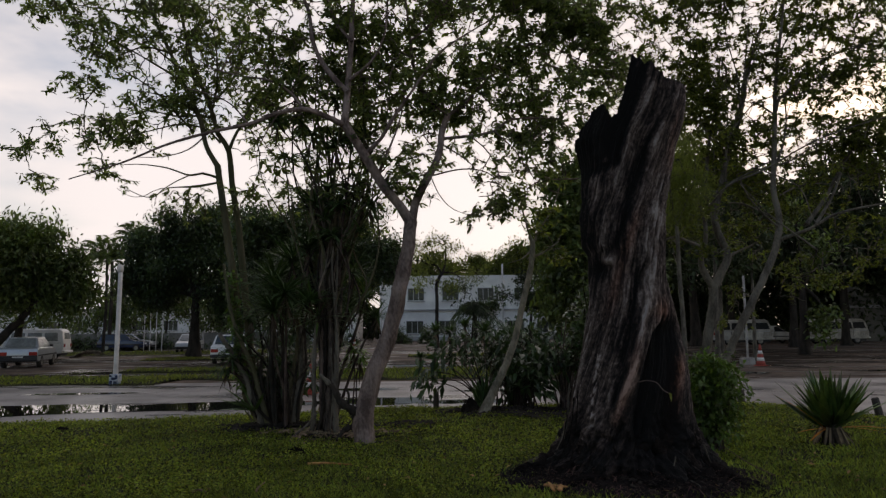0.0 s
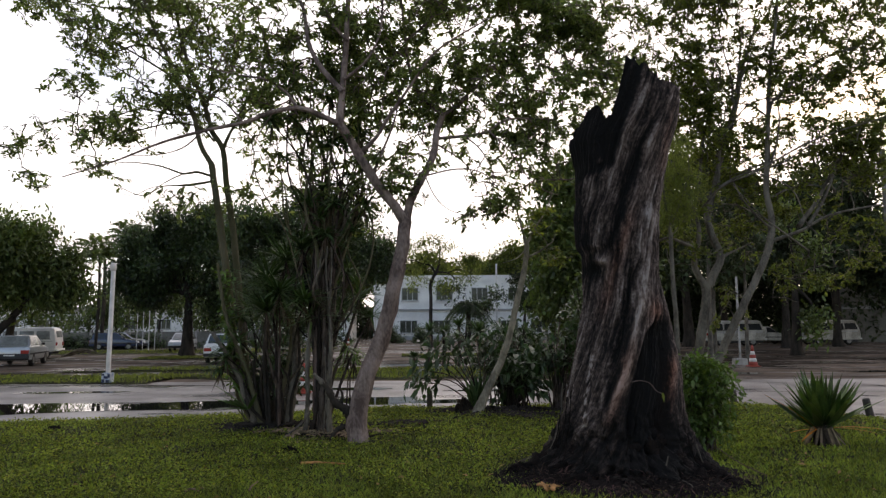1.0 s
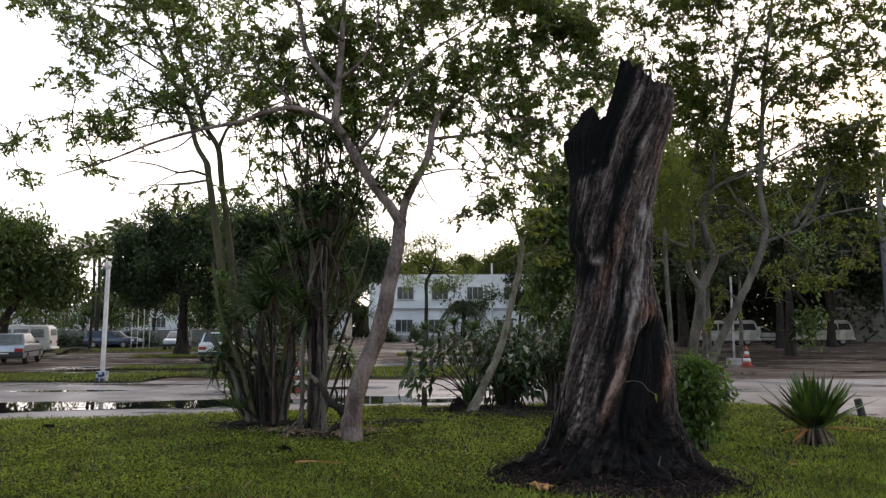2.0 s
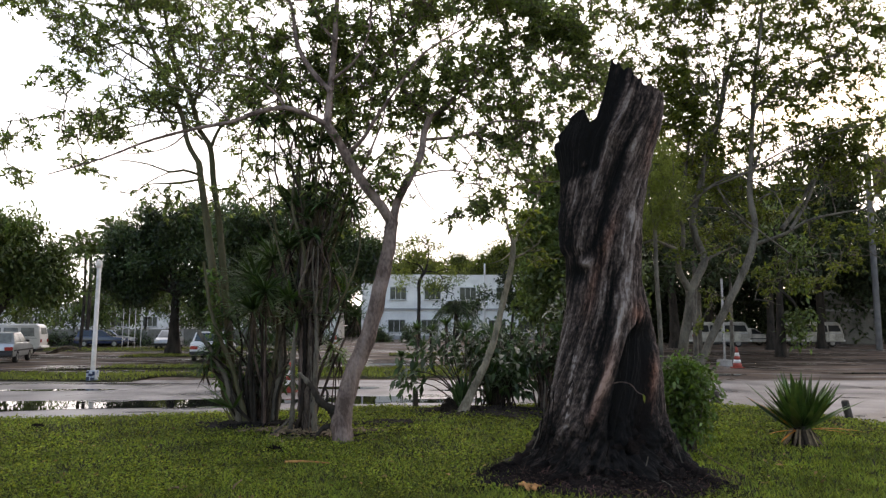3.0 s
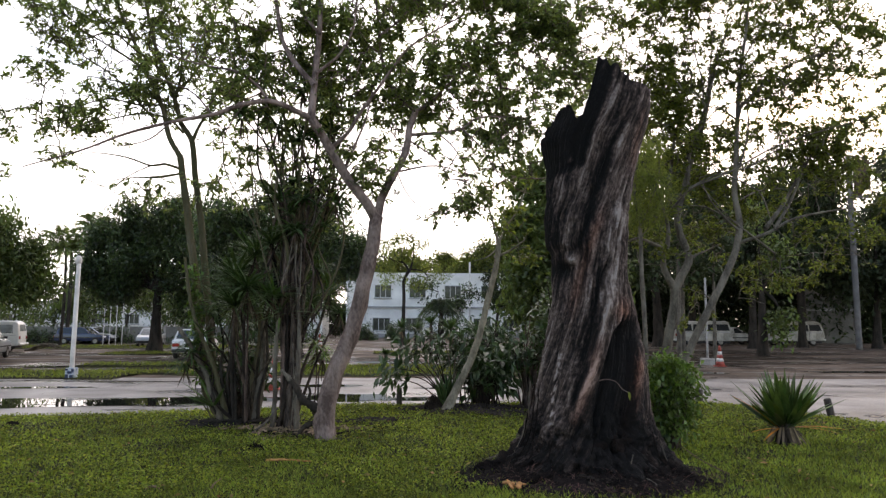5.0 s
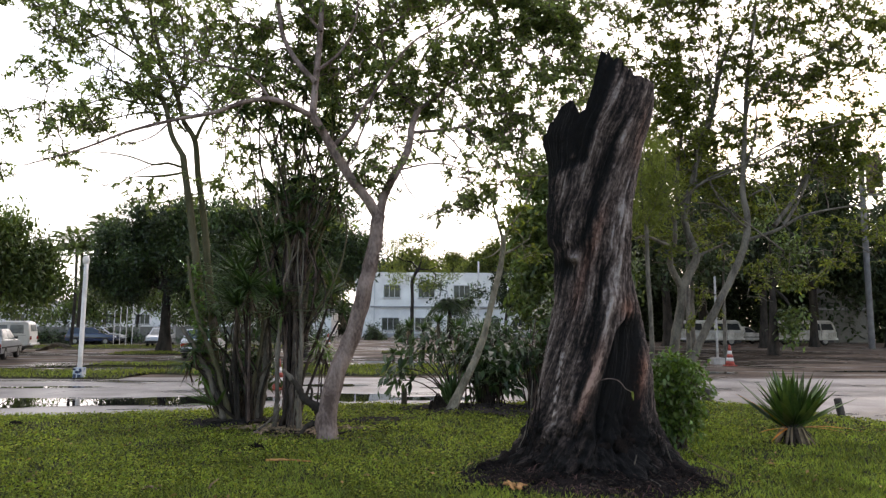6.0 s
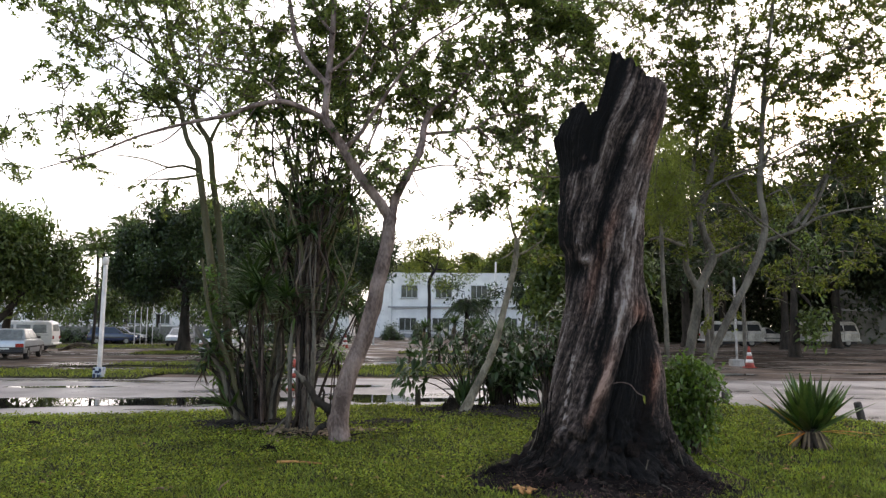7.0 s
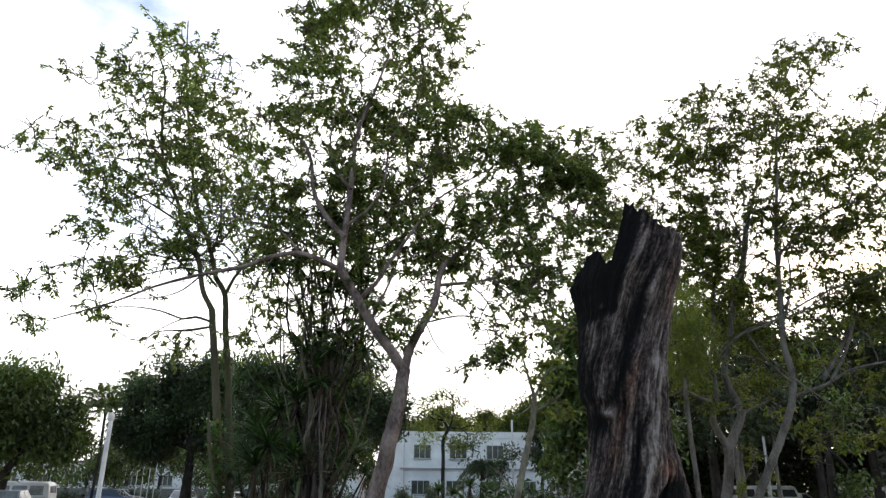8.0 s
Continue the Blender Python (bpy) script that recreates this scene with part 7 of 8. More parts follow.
# ---- background trees ----
def back_tree(name, x, y, h, lobes, label, seed, trunk=0.3, lean=(0, 0), leaf="leaf_dark", leaf_len=0.32, leaf_wid=0.15, per=70, spread=0.75, bark="bark_dark", clear=0.4, thick=1.0, path=None):
    """A tree seen at some distance: trunk, a few limbs to its lobes, many leaf clumps."""
    z = float(gz(x, y))
    tip = (lean[0], lean[1], h * clear)
    limbs = [([(0, 0, -0.1), (lean[0] * 0.3, lean[1] * 0.3, h * clear * 0.5), tip], trunk, trunk * 0.6)]
    if path:
        limbs = [(path, trunk, trunk * 0.6)]
        tip = path[-1]
    rng = np.random.default_rng(seed + 500)
    whole, lobes = lobes, []
    for lx, ly, lz, rx, ry, rz, c in whole:
        # each mass breaks into clumps of its own
        m = max(3, min(9, int(c / 7)))
        for _ in range(m):
            d = rng.normal(size=3)
            d /= np.linalg.norm(d)
            s = rng.uniform(0.5, 0.85)
            q = rng.uniform(0.32, 0.52)
            lobes.append((lx + d[0] * rx * s, ly + d[1] * ry * s, lz + d[2] * rz * s, rx * q, ry * q, rz * q * 0.8, c * thick / m * 1.05))
    for lx, ly, lz, rx, ry, rz, c in whole:
        limbs.append(([tip, ((tip[0] + lx) / 2, (tip[1] + ly) / 2, (tip[2] + lz) / 2 + 0.3), (lx, ly, lz)], trunk * 0.4, trunk * 0.1))
    return grow_tree(name, (x, y, z), limbs, lobes, label, seed=seed, bark=bark, leaf=leaf, leaf_len=leaf_len, leaf_wid=leaf_wid, per=per, spread=spread, twig=0.02, sides=6, droop=0.4)


# crowns over the car park
back_tree("mango_tree", -15.4, 43.2, 9.4, [(-2.0, 0, 5.4, 2.6, 2.5, 2.0, 56), (1.6, 0, 5.5, 2.4, 2.4, 2.1, 56), (-0.4, 0, 7.2, 2.6, 2.2, 1.9, 50), (3.0, 0, 4.3, 1.7, 1.5, 1.6, 30), (-3.3, 0, 5.4, 1.4, 1.3, 1.5, 30), (-2.9, 0, 6.8, 1.4, 1.3, 1.2, 30), (3.4, 0, 6.0, 1.5, 1.5, 1.6, 24), (-1.4, 0, 7.9, 1.4, 1.2, 1.1, 36), (1.3, 0, 8.0, 1.3, 1.2, 1.0, 26), (2.6, 0, 3.3, 1.6, 1.3, 1.0, 24), (-2.2, 0, 3.8, 1.6, 1.3, 0.8, 18)], "large dark dense-crowned tree in the car park", 51, 0.38, leaf_len=0.22, leaf_wid=0.09, per=140, thick=1.6)
back_tree("mango_tree", -5.8, 36.0, 9.4, [(-2.4, 0, 5.2, 2.3, 2.2, 2.6, 70), (1.6, 0, 5.4, 2.5, 2.2, 2.5, 70), (-0.4, 0, 7.5, 3.1, 2.0, 1.9, 64), (2.5, 0, 5.6, 1.3, 1.2, 1.5, 22), (-3.8, 0, 4.6, 1.3, 1.3, 1.6, 20), (-1.2, 0, 2.8, 2.8, 1.4, 1.4, 30), (-3.9, 0, 6.8, 1.7, 1.4, 1.6, 44), (-1.8, 0, 6.2, 1.6, 1.4, 1.8, 40)], "large dark round-crowned tree beyond the road", 52, 0.4, (-0.6, 0), leaf_len=0.21, leaf_wid=0.09, per=130, thick=1.7)
back_tree("street_tree", -22.0, 33.5, 7.2, [(0.0, 0, 4.5, 2.8, 2.4, 2.0, 80), (2.5, 0, 4.4, 1.9, 2.0, 1.6, 50), (1.2, 0, 5.9, 2.0, 2.0, 1.2, 40), (4.2, 0, 4.3, 1.2, 1.1, 1.3, 32), (-2, 0, 4.0, 2.0, 2.0, 1.8, 30), (2.9, 0, 6.4, 0.7, 0.6, 0.35, 7)], "leafy green tree with a low spreading crown on a leaning trunk", 53, 0.26, (2.2, 0), "leaf_street", 0.28, 0.10, per=100, thick=1.3, path=[(-0.6, 0, -0.1), (0.1, 0, 0.7), (1.1, 0, 1.7), (2.2, 0, 2.9)])
back_tree("street_tree", -24.5, 40.0, 8.0, [(0, 0, 5.3, 2.8, 2.4, 2.4, 60), (1.8, 0, 4.3, 2.2, 2.0, 1.9, 36)], "leafy green tree beside parked vans", 54, 0.25, (0.4, 0), "leaf_street", 0.36, 0.15)
for k, (x, y, h) in enumerate(((-34, 68, 7.5), (-40, 72, 8), (-28, 70, 7), (-23, 72, 6.5), (-47, 70, 8), (-17.5, 70, 7), (-12.5, 68, 6.5), (-55, 72, 8), (-20.5, 67.0, 5), (-30.5, 66.0, 5.5))):
    back_tree("yard_tree", x, y, h, [(0, 0, h * 0.72, 2.6, 1.8, h * 0.26, 36), (-1.8, 0, h * 0.5, 2.0, 1.6, h * 0.25, 22), (1.8, 0, h * 0.45, 2.0, 1.6, h * 0.25, 22)], "dim olive-leaved tree along the far wall", 130 + k, 0.16, (0.2, 0), "leaf_street", 0.32, 0.15, 36, 0.8, clear=0.35)
back_tree("roadside_tree", 5.7, 30.0, 8.0, [(-0.1, 0, 6.6, 1.1, 1.2, 1.5, 26), (-0.3, 0, 3.0, 1.1, 1.2, 1.8, 30), (-0.4, 0, 4.6, 1.2, 1.3, 1.6, 30), (0.9, 0, 5.6, 1.8, 1.6, 2.2, 46), (2.0, 0, 3.4, 1.8, 1.5, 2.2, 40), (0.3, 0, 1.8, 1.6, 1.2, 1.2, 22), (-0.9, 0, 6.6, 0.9, 0.9, 1.2, 22), (0.2, 0, 8.0, 1.1, 1.0, 1.0, 24), (-0.5, 0, 7.6, 0.8, 0.8, 0.6, 12)], "dense green tree behind the shrubs", 55, 0.2, (0.2, 0), "leaf_street", 0.28, 0.13)
limbs = [([(0.02, 0, -0.1), (0.0, 0, 2.4), (0.01, 0, 3.7), (-0.04, 0, 5.1), (0.2, 0, 5.8), (0.48, 0, 6.2)], 0.17, 0.13),
         ([(0.46, 0, 6.15), (-0.03, 0.2, 6.86), (-0.71, 0.3, 7.0), (-1.3, 0.4, 7.3), (-2.0, 0.5, 7.4)], 0.09, 0.03), ([(0.5, 0, 6.2), (0.76, 0, 7.13), (0.79, 0, 8.1), (0.66, 0, 8.85), (0.18, 0, 9.3)], 0.10, 0.03),
         ([(0.70, 0, 8.6), (-0.2, 0.2, 8.94), (-1.34, 0.3, 8.74)], 0.05, 0.02), ([(0.55, 0, 6.3), (1.43, -0.1, 6.18), (1.96, -0.2, 5.71), (1.81, -0.3, 4.95), (1.44, -0.3, 4.4)], 0.07, 0.025), ([(1.43, -0.1, 6.18), (2.2, 0, 6.5), (3.1, 0, 6.4)], 0.05, 0.02)]
lobes = [(-0.67, 0, 8.6, 0.9, 0.8, 0.4, 16), (-1.7, 0, 8.35, 0.9, 0.8, 0.45, 14), (0.4, 0, 9.1, 1.2, 0.8, 0.5, 18), (-1.3, 0, 6.15, 0.8, 0.6, 0.5, 10), (-1.7, 0, 5.3, 0.8, 0.6, 0.5, 12), (-0.46, 0, 5.6, 0.6, 0.6, 0.4, 5), (1.3, 0, 5.3, 0.8, 0.5, 0.5, 13),
         (1.9, 0, 6.5, 1.0, 0.6, 0.4, 12), (-0.85, 0, 7.5, 0.9, 0.6, 0.4, 10), (-2.2, 0, 6.4, 0.8, 0.6, 0.5, 8), (0.95, 0, 7.9, 0.8, 0.6, 0.6, 10), (3.2, 0, 5.8, 0.9, 0.6, 0.6, 14), (1.6, 0, 8.4, 1.0, 0.6, 0.6, 14), (1.0, 0, 4.7, 0.8, 0.5, 0.5, 8)]
grow_tree("thin_tree", (-0.50, 58.0, float(gz(-0.5, 58))), limbs, lobes, "thin crooked tree with sparse yellow-green leaves before a building", seed=56, bark="bark_dark", leaf="leaf_yellow", leaf_len=0.19, leaf_wid=0.10, per=17, spread=0.45, twig=0.016, sides=7, droop=0.3)
back_tree("thin_tree", 2.6, 62.0, 7.0, [(0, 0, 4.6, 2.2, 1.2, 1.4, 16), (2.6, 0, 4.0, 1.8, 1.2, 1.3, 14), (1, 0, 2.6, 2.5, 1.2, 1.2, 18)], "dark leafy tree before a building", 57, 0.14, (0.2, 0), "leaf_dark", 0.3, 0.14, 34, 0.6)
back_tree("thin_tree", 8.3, 66.0, 8.0, [(0, 0, 5.0, 2.6, 1.5, 2.2, 34), (2.4, 0, 3.6, 2.4, 1.5, 2.2, 34)], "leafy tree at a building's end", 58, 0.2, (0.2, 0), "leaf_forest", 0.32, 0.16)
# behind the building
for k, (x, y, h, r) in enumerate(((-14, 104, 12.5, 6), (-4, 108, 13.0, 6), (6, 106, 13.6, 6), (11, 99, 13.2, 5), (16, 102, 15.2, 6), (22, 92, 14, 6), (-26, 104, 10.0, 6), (-38, 100, 10.5, 6))):
    back_tree("far_tree", x, y, h, [(0, 0, h - 3.0, r, 3, 3.0, 60), (-3, 0, h - 4.5, 4, 3, 3.0, 34), (3, 0, h - 4.0, 4, 3, 3.0, 34)], "distant round-crowned tree behind the buildings", 60 + k, 0.3, (0, 0), "leaf_warm", 0.40, 0.2, 90, 1.1, thick=1.6)
# the dark wood on the far side of the road
woods = [(13.5, 46, 14.0), (19, 52, 16.5), (25, 60, 19.0), (29, 50, 13.5), (35, 60, 15.5), (41, 52, 17.0), (46, 60, 19.0), (17, 62, 16.5), (52, 54, 18.0), (24, 47.5, 13), (34, 49, 12)]
for k, (x, y, h) in enumerate(woods):
    rw = np.random.default_rng(80 + k)
    lob = []
    for q in range(6):
        a = q * 2 * math.pi / 6 + rw.uniform(0, 1)
        lob.append((2.6 * math.cos(a), 2.0 * math.sin(a), h * rw.uniform(0.42, 0.80), rw.uniform(2.0, 3.0), 2.2, rw.uniform(1.8, 2.6), 30))
    lob.append((0, 0, h - 2.0, 2.8, 2.4, 2.2, 34))
    back_tree("forest_tree", x, y, h, lob, "tall dark tree in the shady wood beyond the road", 90 + k, rw.uniform(0.25, 0.4), (rw.uniform(-0.5, 0.5), 0), "leaf_forest", 0.42, 0.22, 40, 0.9, clear=0.45)
wood_rng = np.random.default_rng(77)
wb = Builder()
n = 130000
wx_ = wood_rng.uniform(12, 80, n)
top_h = 9 + 3.0 * np.sin(wx_ * 0.45) + 2 * np.sin(wx_ * 1.1 + 1)
wz_ = wood_rng.random(n) ** 0.8 * top_h
wb.leaves(np.stack([wx_, 64 + 12 * wood_rng.random(n) - 0.05 * (wx_ - 12), wz_ - 0.1], -1), wood_rng.normal(size=(n, 3)), wood_rng.uniform(0.3, 0.75, n), 0.28, rng=wood_rng)
tagged(wb.done("far_woods", M["leaf_forest"]), "deep shady wood of tangled leaves", "woods", "", "stuff")
wb = Builder()
n = 40000
wx_ = wood_rng.uniform(-95, 14, n)
wz_ = wood_rng.random(n) * (5 + 1.6 * np.sin(wx_ * 0.35) + 1.2 * np.sin(wx_ * 0.9 + 2))
wb.leaves(np.stack([wx_, 112 + wood_rng.normal(size=n) * 2.0, wz_ - 0.1], -1), wood_rng.normal(size=(n, 3)), wood_rng.uniform(0.5, 1.0, n), 0.45, rng=wood_rng)
tagged(wb.done("far_woods", M["leaf_forest"]), "line of distant trees behind the buildings", "woods", "", "stuff")
for x, y, r in ((13.0, 33, 0.13), (14.4, 36, 0.15), (15.2, 34, 0.10)):
    back_tree("forest_tree", x, y, 9, [(0, 0, 7.0, 1.8, 1.5, 1.8, 18), (0.5, 0, 5.0, 1.4, 1.2, 1.2, 10)], "thin-trunked tree at the wood's edge", int(x * 10), r, (0.1, 0), "leaf_forest", 0.3, 0.15, 36, 0.7, "bark_grey", 0.55)
back_tree("forest_tree", 19.3, 37.2, 9, [(0, 0, 7.0, 2.2, 1.5, 2.2, 26), (1.0, -0.5, 4.6, 1.6, 1.2, 1.6, 16), (0.9, -0.8, 2.0, 1.0, 0.8, 1.2, 16)], "dark-trunked tree with bright low leaves beside the road", 66, 0.27, (0.1, 0), "leaf_street", 0.3, 0.14, 30, 0.6)


def palm(name, x, y, h, label, seed, n=16, size=2.2, trunk=0.14, leaf="leaf_dark", drop=0.36):
    rng = np.random.default_rng(seed)
    top = thing(name, x, y, float(gz(x, y)), label, "palm tree")
    w = Builder()
    line = smooth_line([(0, 0, -0.1), (0.1, 0, h * 0.5), (0, 0, h)], 0.5)
    w.tube(line, np.linspace(trunk * 1.3, trunk, len(line)), 8, 0.05, rng)
    w.done("trunk", M["bark_dark"], top, True)
    f = Builder()
    for k in range(n):
        a = 2 * math.pi * k / n + rng.uniform(-0.2, 0.2)
        e = rng.uniform(0.1, 1.35)
        t = np.linspace(0.05, 1, 40)
        rad = size * t * math.cos(e)
        pos = np.stack([rad * math.cos(a), rad * math.sin(a), h + size * t * math.sin(e) - drop * size * t ** 2.4], -1)
        d = np.gradient(pos, axis=0)
        s = np.cross(d, (0, 0, 1.0))
        s /= np.linalg.norm(s, axis=1)[:, None] + 1e-9
        for sg in (1, -1):
            f.leaves(pos, s * sg + d / np.linalg.norm(d, axis=1)[:, None] * 0.7 + (0, 0, -0.25), size * 0.24 * (1.15 - 0.6 * np.abs(t - 0.45)), size * 0.018, rng=rng)
    f.done("fronds", M[leaf], top)
    return top


palm("palm_tree", -26.85, 55.0, 7.6, "palm with feathery fronds above the car park trees", 101, 30, 2.8, 0.10, "leaf_street")
palm("palm_tree", -33.4, 75.0, 11.6, "tall palm with feathery fronds rising behind a dark tree", 104, 34, 3.2, 0.14, "leaf_street")
palm("palm_tree", -29.8, 62.0, 8.0, "distant palm with feathery fronds", 102, 16, 2.2)
palm("palm_tree", 2.75, 60.0, 3.0, "small dark palm with drooping fronds before the building", 103, 34, 2.5, drop=0.85)
for k, (x, y, s, hz) in enumerate(((-0.32, 30.0, 0.85, 1.55), (0.31, 30.3, 0.8, 1.45), (0.95, 29.6, 1.0, 1.75), (1.75, 29.0, 1.1, 1.5), (2.7, 27.5, 1.3, 1.4), (-1.05, 32.5, 0.62, 0.32))):
    rng = np.random.default_rng(110 + k)
    y_t = thing("yucca", x, y, float(gz(x, y)), "spiky round yucca in the verge", "yucca", "verge yuccas")
    b, dry, w = Builder(), Builder(), Builder()
    w.tube(np.array([(0, 0, -0.1), (0.02, 0, 0.5 * hz), (0, 0, hz)]), (0.08, 0.07, 0.06), 7)
    w.done("trunk", M["stem"], y_t, True)
    rosette(b, rng, (0, 0, hz), 110, 0.70 * s, 0.045, 0.1, 0.9, dry, 20)
    b.done("leaves", M["blade_dark"], y_t)
    dry.done("dead_leaves", M["blade_dry"], y_t)
hrng = np.random.default_rng(120)
for x, y, rx, ry, h in ((-4.6, 74, 1.1, 1.0, 2.0), (-1.7, 73, 0.7, 0.8, 2.0), (3, 73, 2.4, 1.2, 1.8), (9, 73, 3.0, 1.2, 1.8), (15, 72, 3.0, 1.2, 2.0), (-50, 63, 3.2, 0.8, 1.7), (-44, 63, 3.2, 0.8, 1.5), (-38, 63, 3.2, 0.8, 1.8), (-32.5, 63, 3.0, 0.8, 1.6), (-27, 63.3, 2.8, 0.6, 1.4), (-19, 63.2, 2.6, 0.7, 1.6), (-14, 63.2, 2.8, 0.8, 1.7), (-9.5, 64, 2.4, 0.8, 1.8)):
    leafy_shrub("hedge_bush", (x, y, float(gz(x, y)) - 0.02), "dark clipped round bush", int(x * 7 + 900), dome(hrng, 70, rx, ry, 0.1, h, 0.5), 0.22, 0.12, 22, "leaf_dark", 0.02, 0.2, 0.1, "bush")


# ---- building ----
def window_unit(parent, x, z, w, h, y=0.0, bars=3):
    wnd = part("window", boxed(x, y - 0.02, z, x + w, y + 0.06, z + h), M["window_dark"], parent, "dark window with pale frame")
    fr = bmesh.new()
    t = 0.08
    for a in ((x - t, z - t, x + w + t, z), (x - t, z + h, x + w + t, z + h + t), (x - t, z, x, z + h), (x + w, z, x + w + t, z + h)):
        box(fr, a[0], y - 0.07, a[1], a[2], y + 0.02, a[3])
    for k in range(1, bars):
        box(fr, x + w * k / bars - 0.025, y - 0.055, z, x + w * k / bars + 0.025, y, z + h)
    part("window_frame", fr, M["frame_white"], wnd)
    part("window_sill", boxed(x - 0.15, y - 0.16, z - 0.16, x + w + 0.15, y, z - 0.085), M["grey_wall"], wnd)
    return wnd


bz = float(gz(0, 88))
bld = thing("office_building", -6.0, 88.0, bz, "white two-storey office building with flat parapet roof", "building")
part("wall", boxed(0, 0.1, 0, 22, 12, 7.9), M["white_wall"], bld)
part("parapet", boxed(-0.12, 0.0, 7.5, 22.1, 12.1, 8.25), M["white_wall"], bld, "white parapet band")
part("ledge", boxed(-0.1, -0.12, 3.75, 22.1, 0.1, 3.95), M["grey_wall"], bld, "grey ledge between storeys")
part("ledge", boxed(-0.1, -0.05, 0.0, 22.1, 0.1, 0.5), M["grey_wall"], bld, "grey plinth")
for x in (1.6, 6.0, 10.5, 15.2, 18.6):
    window_unit(bld, x, 5.1, 2.0, 1.5, 0.08)
for x in (1.4, 5.6, 10.0, 14.2, 18.0):
    window_unit(bld, x, 0.95, 2.1, 1.5, 0.08)
part("downpipe", lathe([(0.07, 0), (0.07, 7.6)], 8, matrix=Matrix.Translation((0.4, -0.05, 0))), M["frame_white"], bld)
annex = thing("annex_building", -8.2, 90.0, bz, "white side wing of the office building", "building")
part("wall", boxed(0, 0, 0, 2.1, 8, 7.0), M["white_wall"], annex)
part("roof", boxed(-0.1, -0.1, 7.0, 2.1, 8.1, 7.25), M["white_wall"], annex)

# long low white sheds beyond the fence
for x, y, w, h in ((-62, 92, 30, 4.4), (-30, 96, 18, 3.6)):
    b_ = thing("low_building", x, y, float(gz(x, y)), "long low white shed behind trees", "building")
    part("wall", boxed(0, 0, 0, w, 8, h), M["white_wall"], b_)
    part("roof", boxed(-0.4, -0.6, h, w + 0.4, 8.4, h + 0.25), M["roof"], b_)
    for k in range(int(w // 4)):
        window_unit(b_, 1 + k * 4, h * 0.4, 1.8, 1.2)
hut = thing("house", 37.0, 63.0, float(gz(37, 63)), "grey house in the wood, its wall darkened for shade", "building")
# wall colour lowered to paint in the wood's shade
part("wall", boxed(0, 0, 0, 4.6, 5, 6.5), M["shaded_wall"], hut)
part("roof", boxed(-0.4, -0.4, 6.5, 5.0, 5.4, 6.8), M["roof"], hut)
part("ledge", boxed(-0.1, -0.1, 3.0, 4.7, 0.0, 3.2), M["grey_wall"], hut, "pale ledge")

# boundary wall along the far verge; dark panels stand in for deep shade
fence = tagged(new("fence_1"), "low boundary wall with concrete posts, panels darkened for shade", "wall", "", "structure")
for k in range(18):
    x = -70 + k * 3.2
    y = 64
    z = float(gz(x, y))
    mesh = boxed(x, y, z - 0.1, x + 3.0, y + 0.12, z + 1.5)
    part("panel", mesh, M["shaded_wall"], fence)
    part("post", boxed(x + 3.0, y - 0.04, z - 0.1, x + 3.2, y + 0.18, z + 1.7), M["concrete"], fence)


# ---- poles ----
def pole(name, x, y, h, r, label, material, category="pole", cap=True, seg=10, lean=(0, 0)):
    z = float(gz(x, y))
    top = thing(name, x, y, z, label, category)
    tilt = Matrix.Rotation(radians(lean[0]), 4, "Y")
    part("shaft", lathe([(r * 1.08, -0.1), (r, 0.3), (r * 0.92, h)], seg, matrix=tilt), material, top, "", True)
    return top


wp = pole("lamp_post", -10.0, 21.5, 3.62, 0.07, "white painted steel post on a blue and white painted block", M["pole_white"], "post", lean=(0.2, 0))
part("cap", lathe([(0.07, 3.45), (0.095, 3.47), (0.10, 3.58), (0.08, 3.66), (0.03, 3.70)], 14), M["pole_white"], wp, "", True)
part("base_block", boxed(-0.14, -0.14, -0.1, 0.14, 0.14, 0.34, 0.03, 2), M["blue_paint"], wp, "blue and white painted concrete block")
for x0, z0, w, h in ((-0.12, 0.02, 0.09, 0.13), (0.0, 0.05, 0.11, 0.08), (-0.06, 0.17, 0.14, 0.07), (-0.13, 0.26, 0.08, 0.06), (0.05, 0.20, 0.07, 0.11)):
    part("paint_patch", boxed(x0, -0.146, z0, x0 + w, -0.139, z0 + h, 0.002), M["car_blue"], wp, "dark blue paint patch")
sp = pole("sign_post", 12.9, 29.6, 3.75, 0.05, "thin pale post set in a concrete block", M["concrete"], "post")
part("base_block", boxed(-0.28, -0.22, -0.1, 0.24, 0.22, 0.28, 0.05, 2), M["concrete"], sp)
up = pole("utility_pole", 30.6, 46.0, 13.5, 0.2, "tall grey concrete utility pole at the wood's edge", M["upole"], "utility pole")
part("crossarm", boxed(-1.0, -0.06, 12.4, 1.0, 0.06, 12.55), M["upole"], up)
for tx, z0, z1 in ((0.42, 10.6, 13.1), (0.98, 11.0, 13.4)):
    part("transformer", lathe([(0.2, z0), (0.27, z0 + 0.12), (0.27, z1 - 0.5), (0.22, z1 - 0.35), (0.12, z1)], 14, matrix=Matrix.Translation((tx, -0.3, 0))), M["rust_can"], up, "tall weathered brown transformer can", True)
part("crossarm", boxed(-0.1, -0.36, 10.4, 1.3, -0.24, 10.6), M["upole"], up)
pole("flag_pole", -23.3, 56.5, 7.2, 0.032, "thin white painted steel flagpole", M["pole_white"], "flagpole")
pole("flag_pole", -24.0, 57.0, 7.4, 0.032, "thin white painted steel flagpole", M["pole_white"], "flagpole")
pole("flag_pole", -24.7, 57.5, 7.4, 0.032, "thin white painted steel flagpole", M["pole_white"], "flagpole")
pole("flag_pole", -22.2, 55.0, 6.2, 0.032, "thin white painted steel flagpole", M["pole_white"], "flagpole")
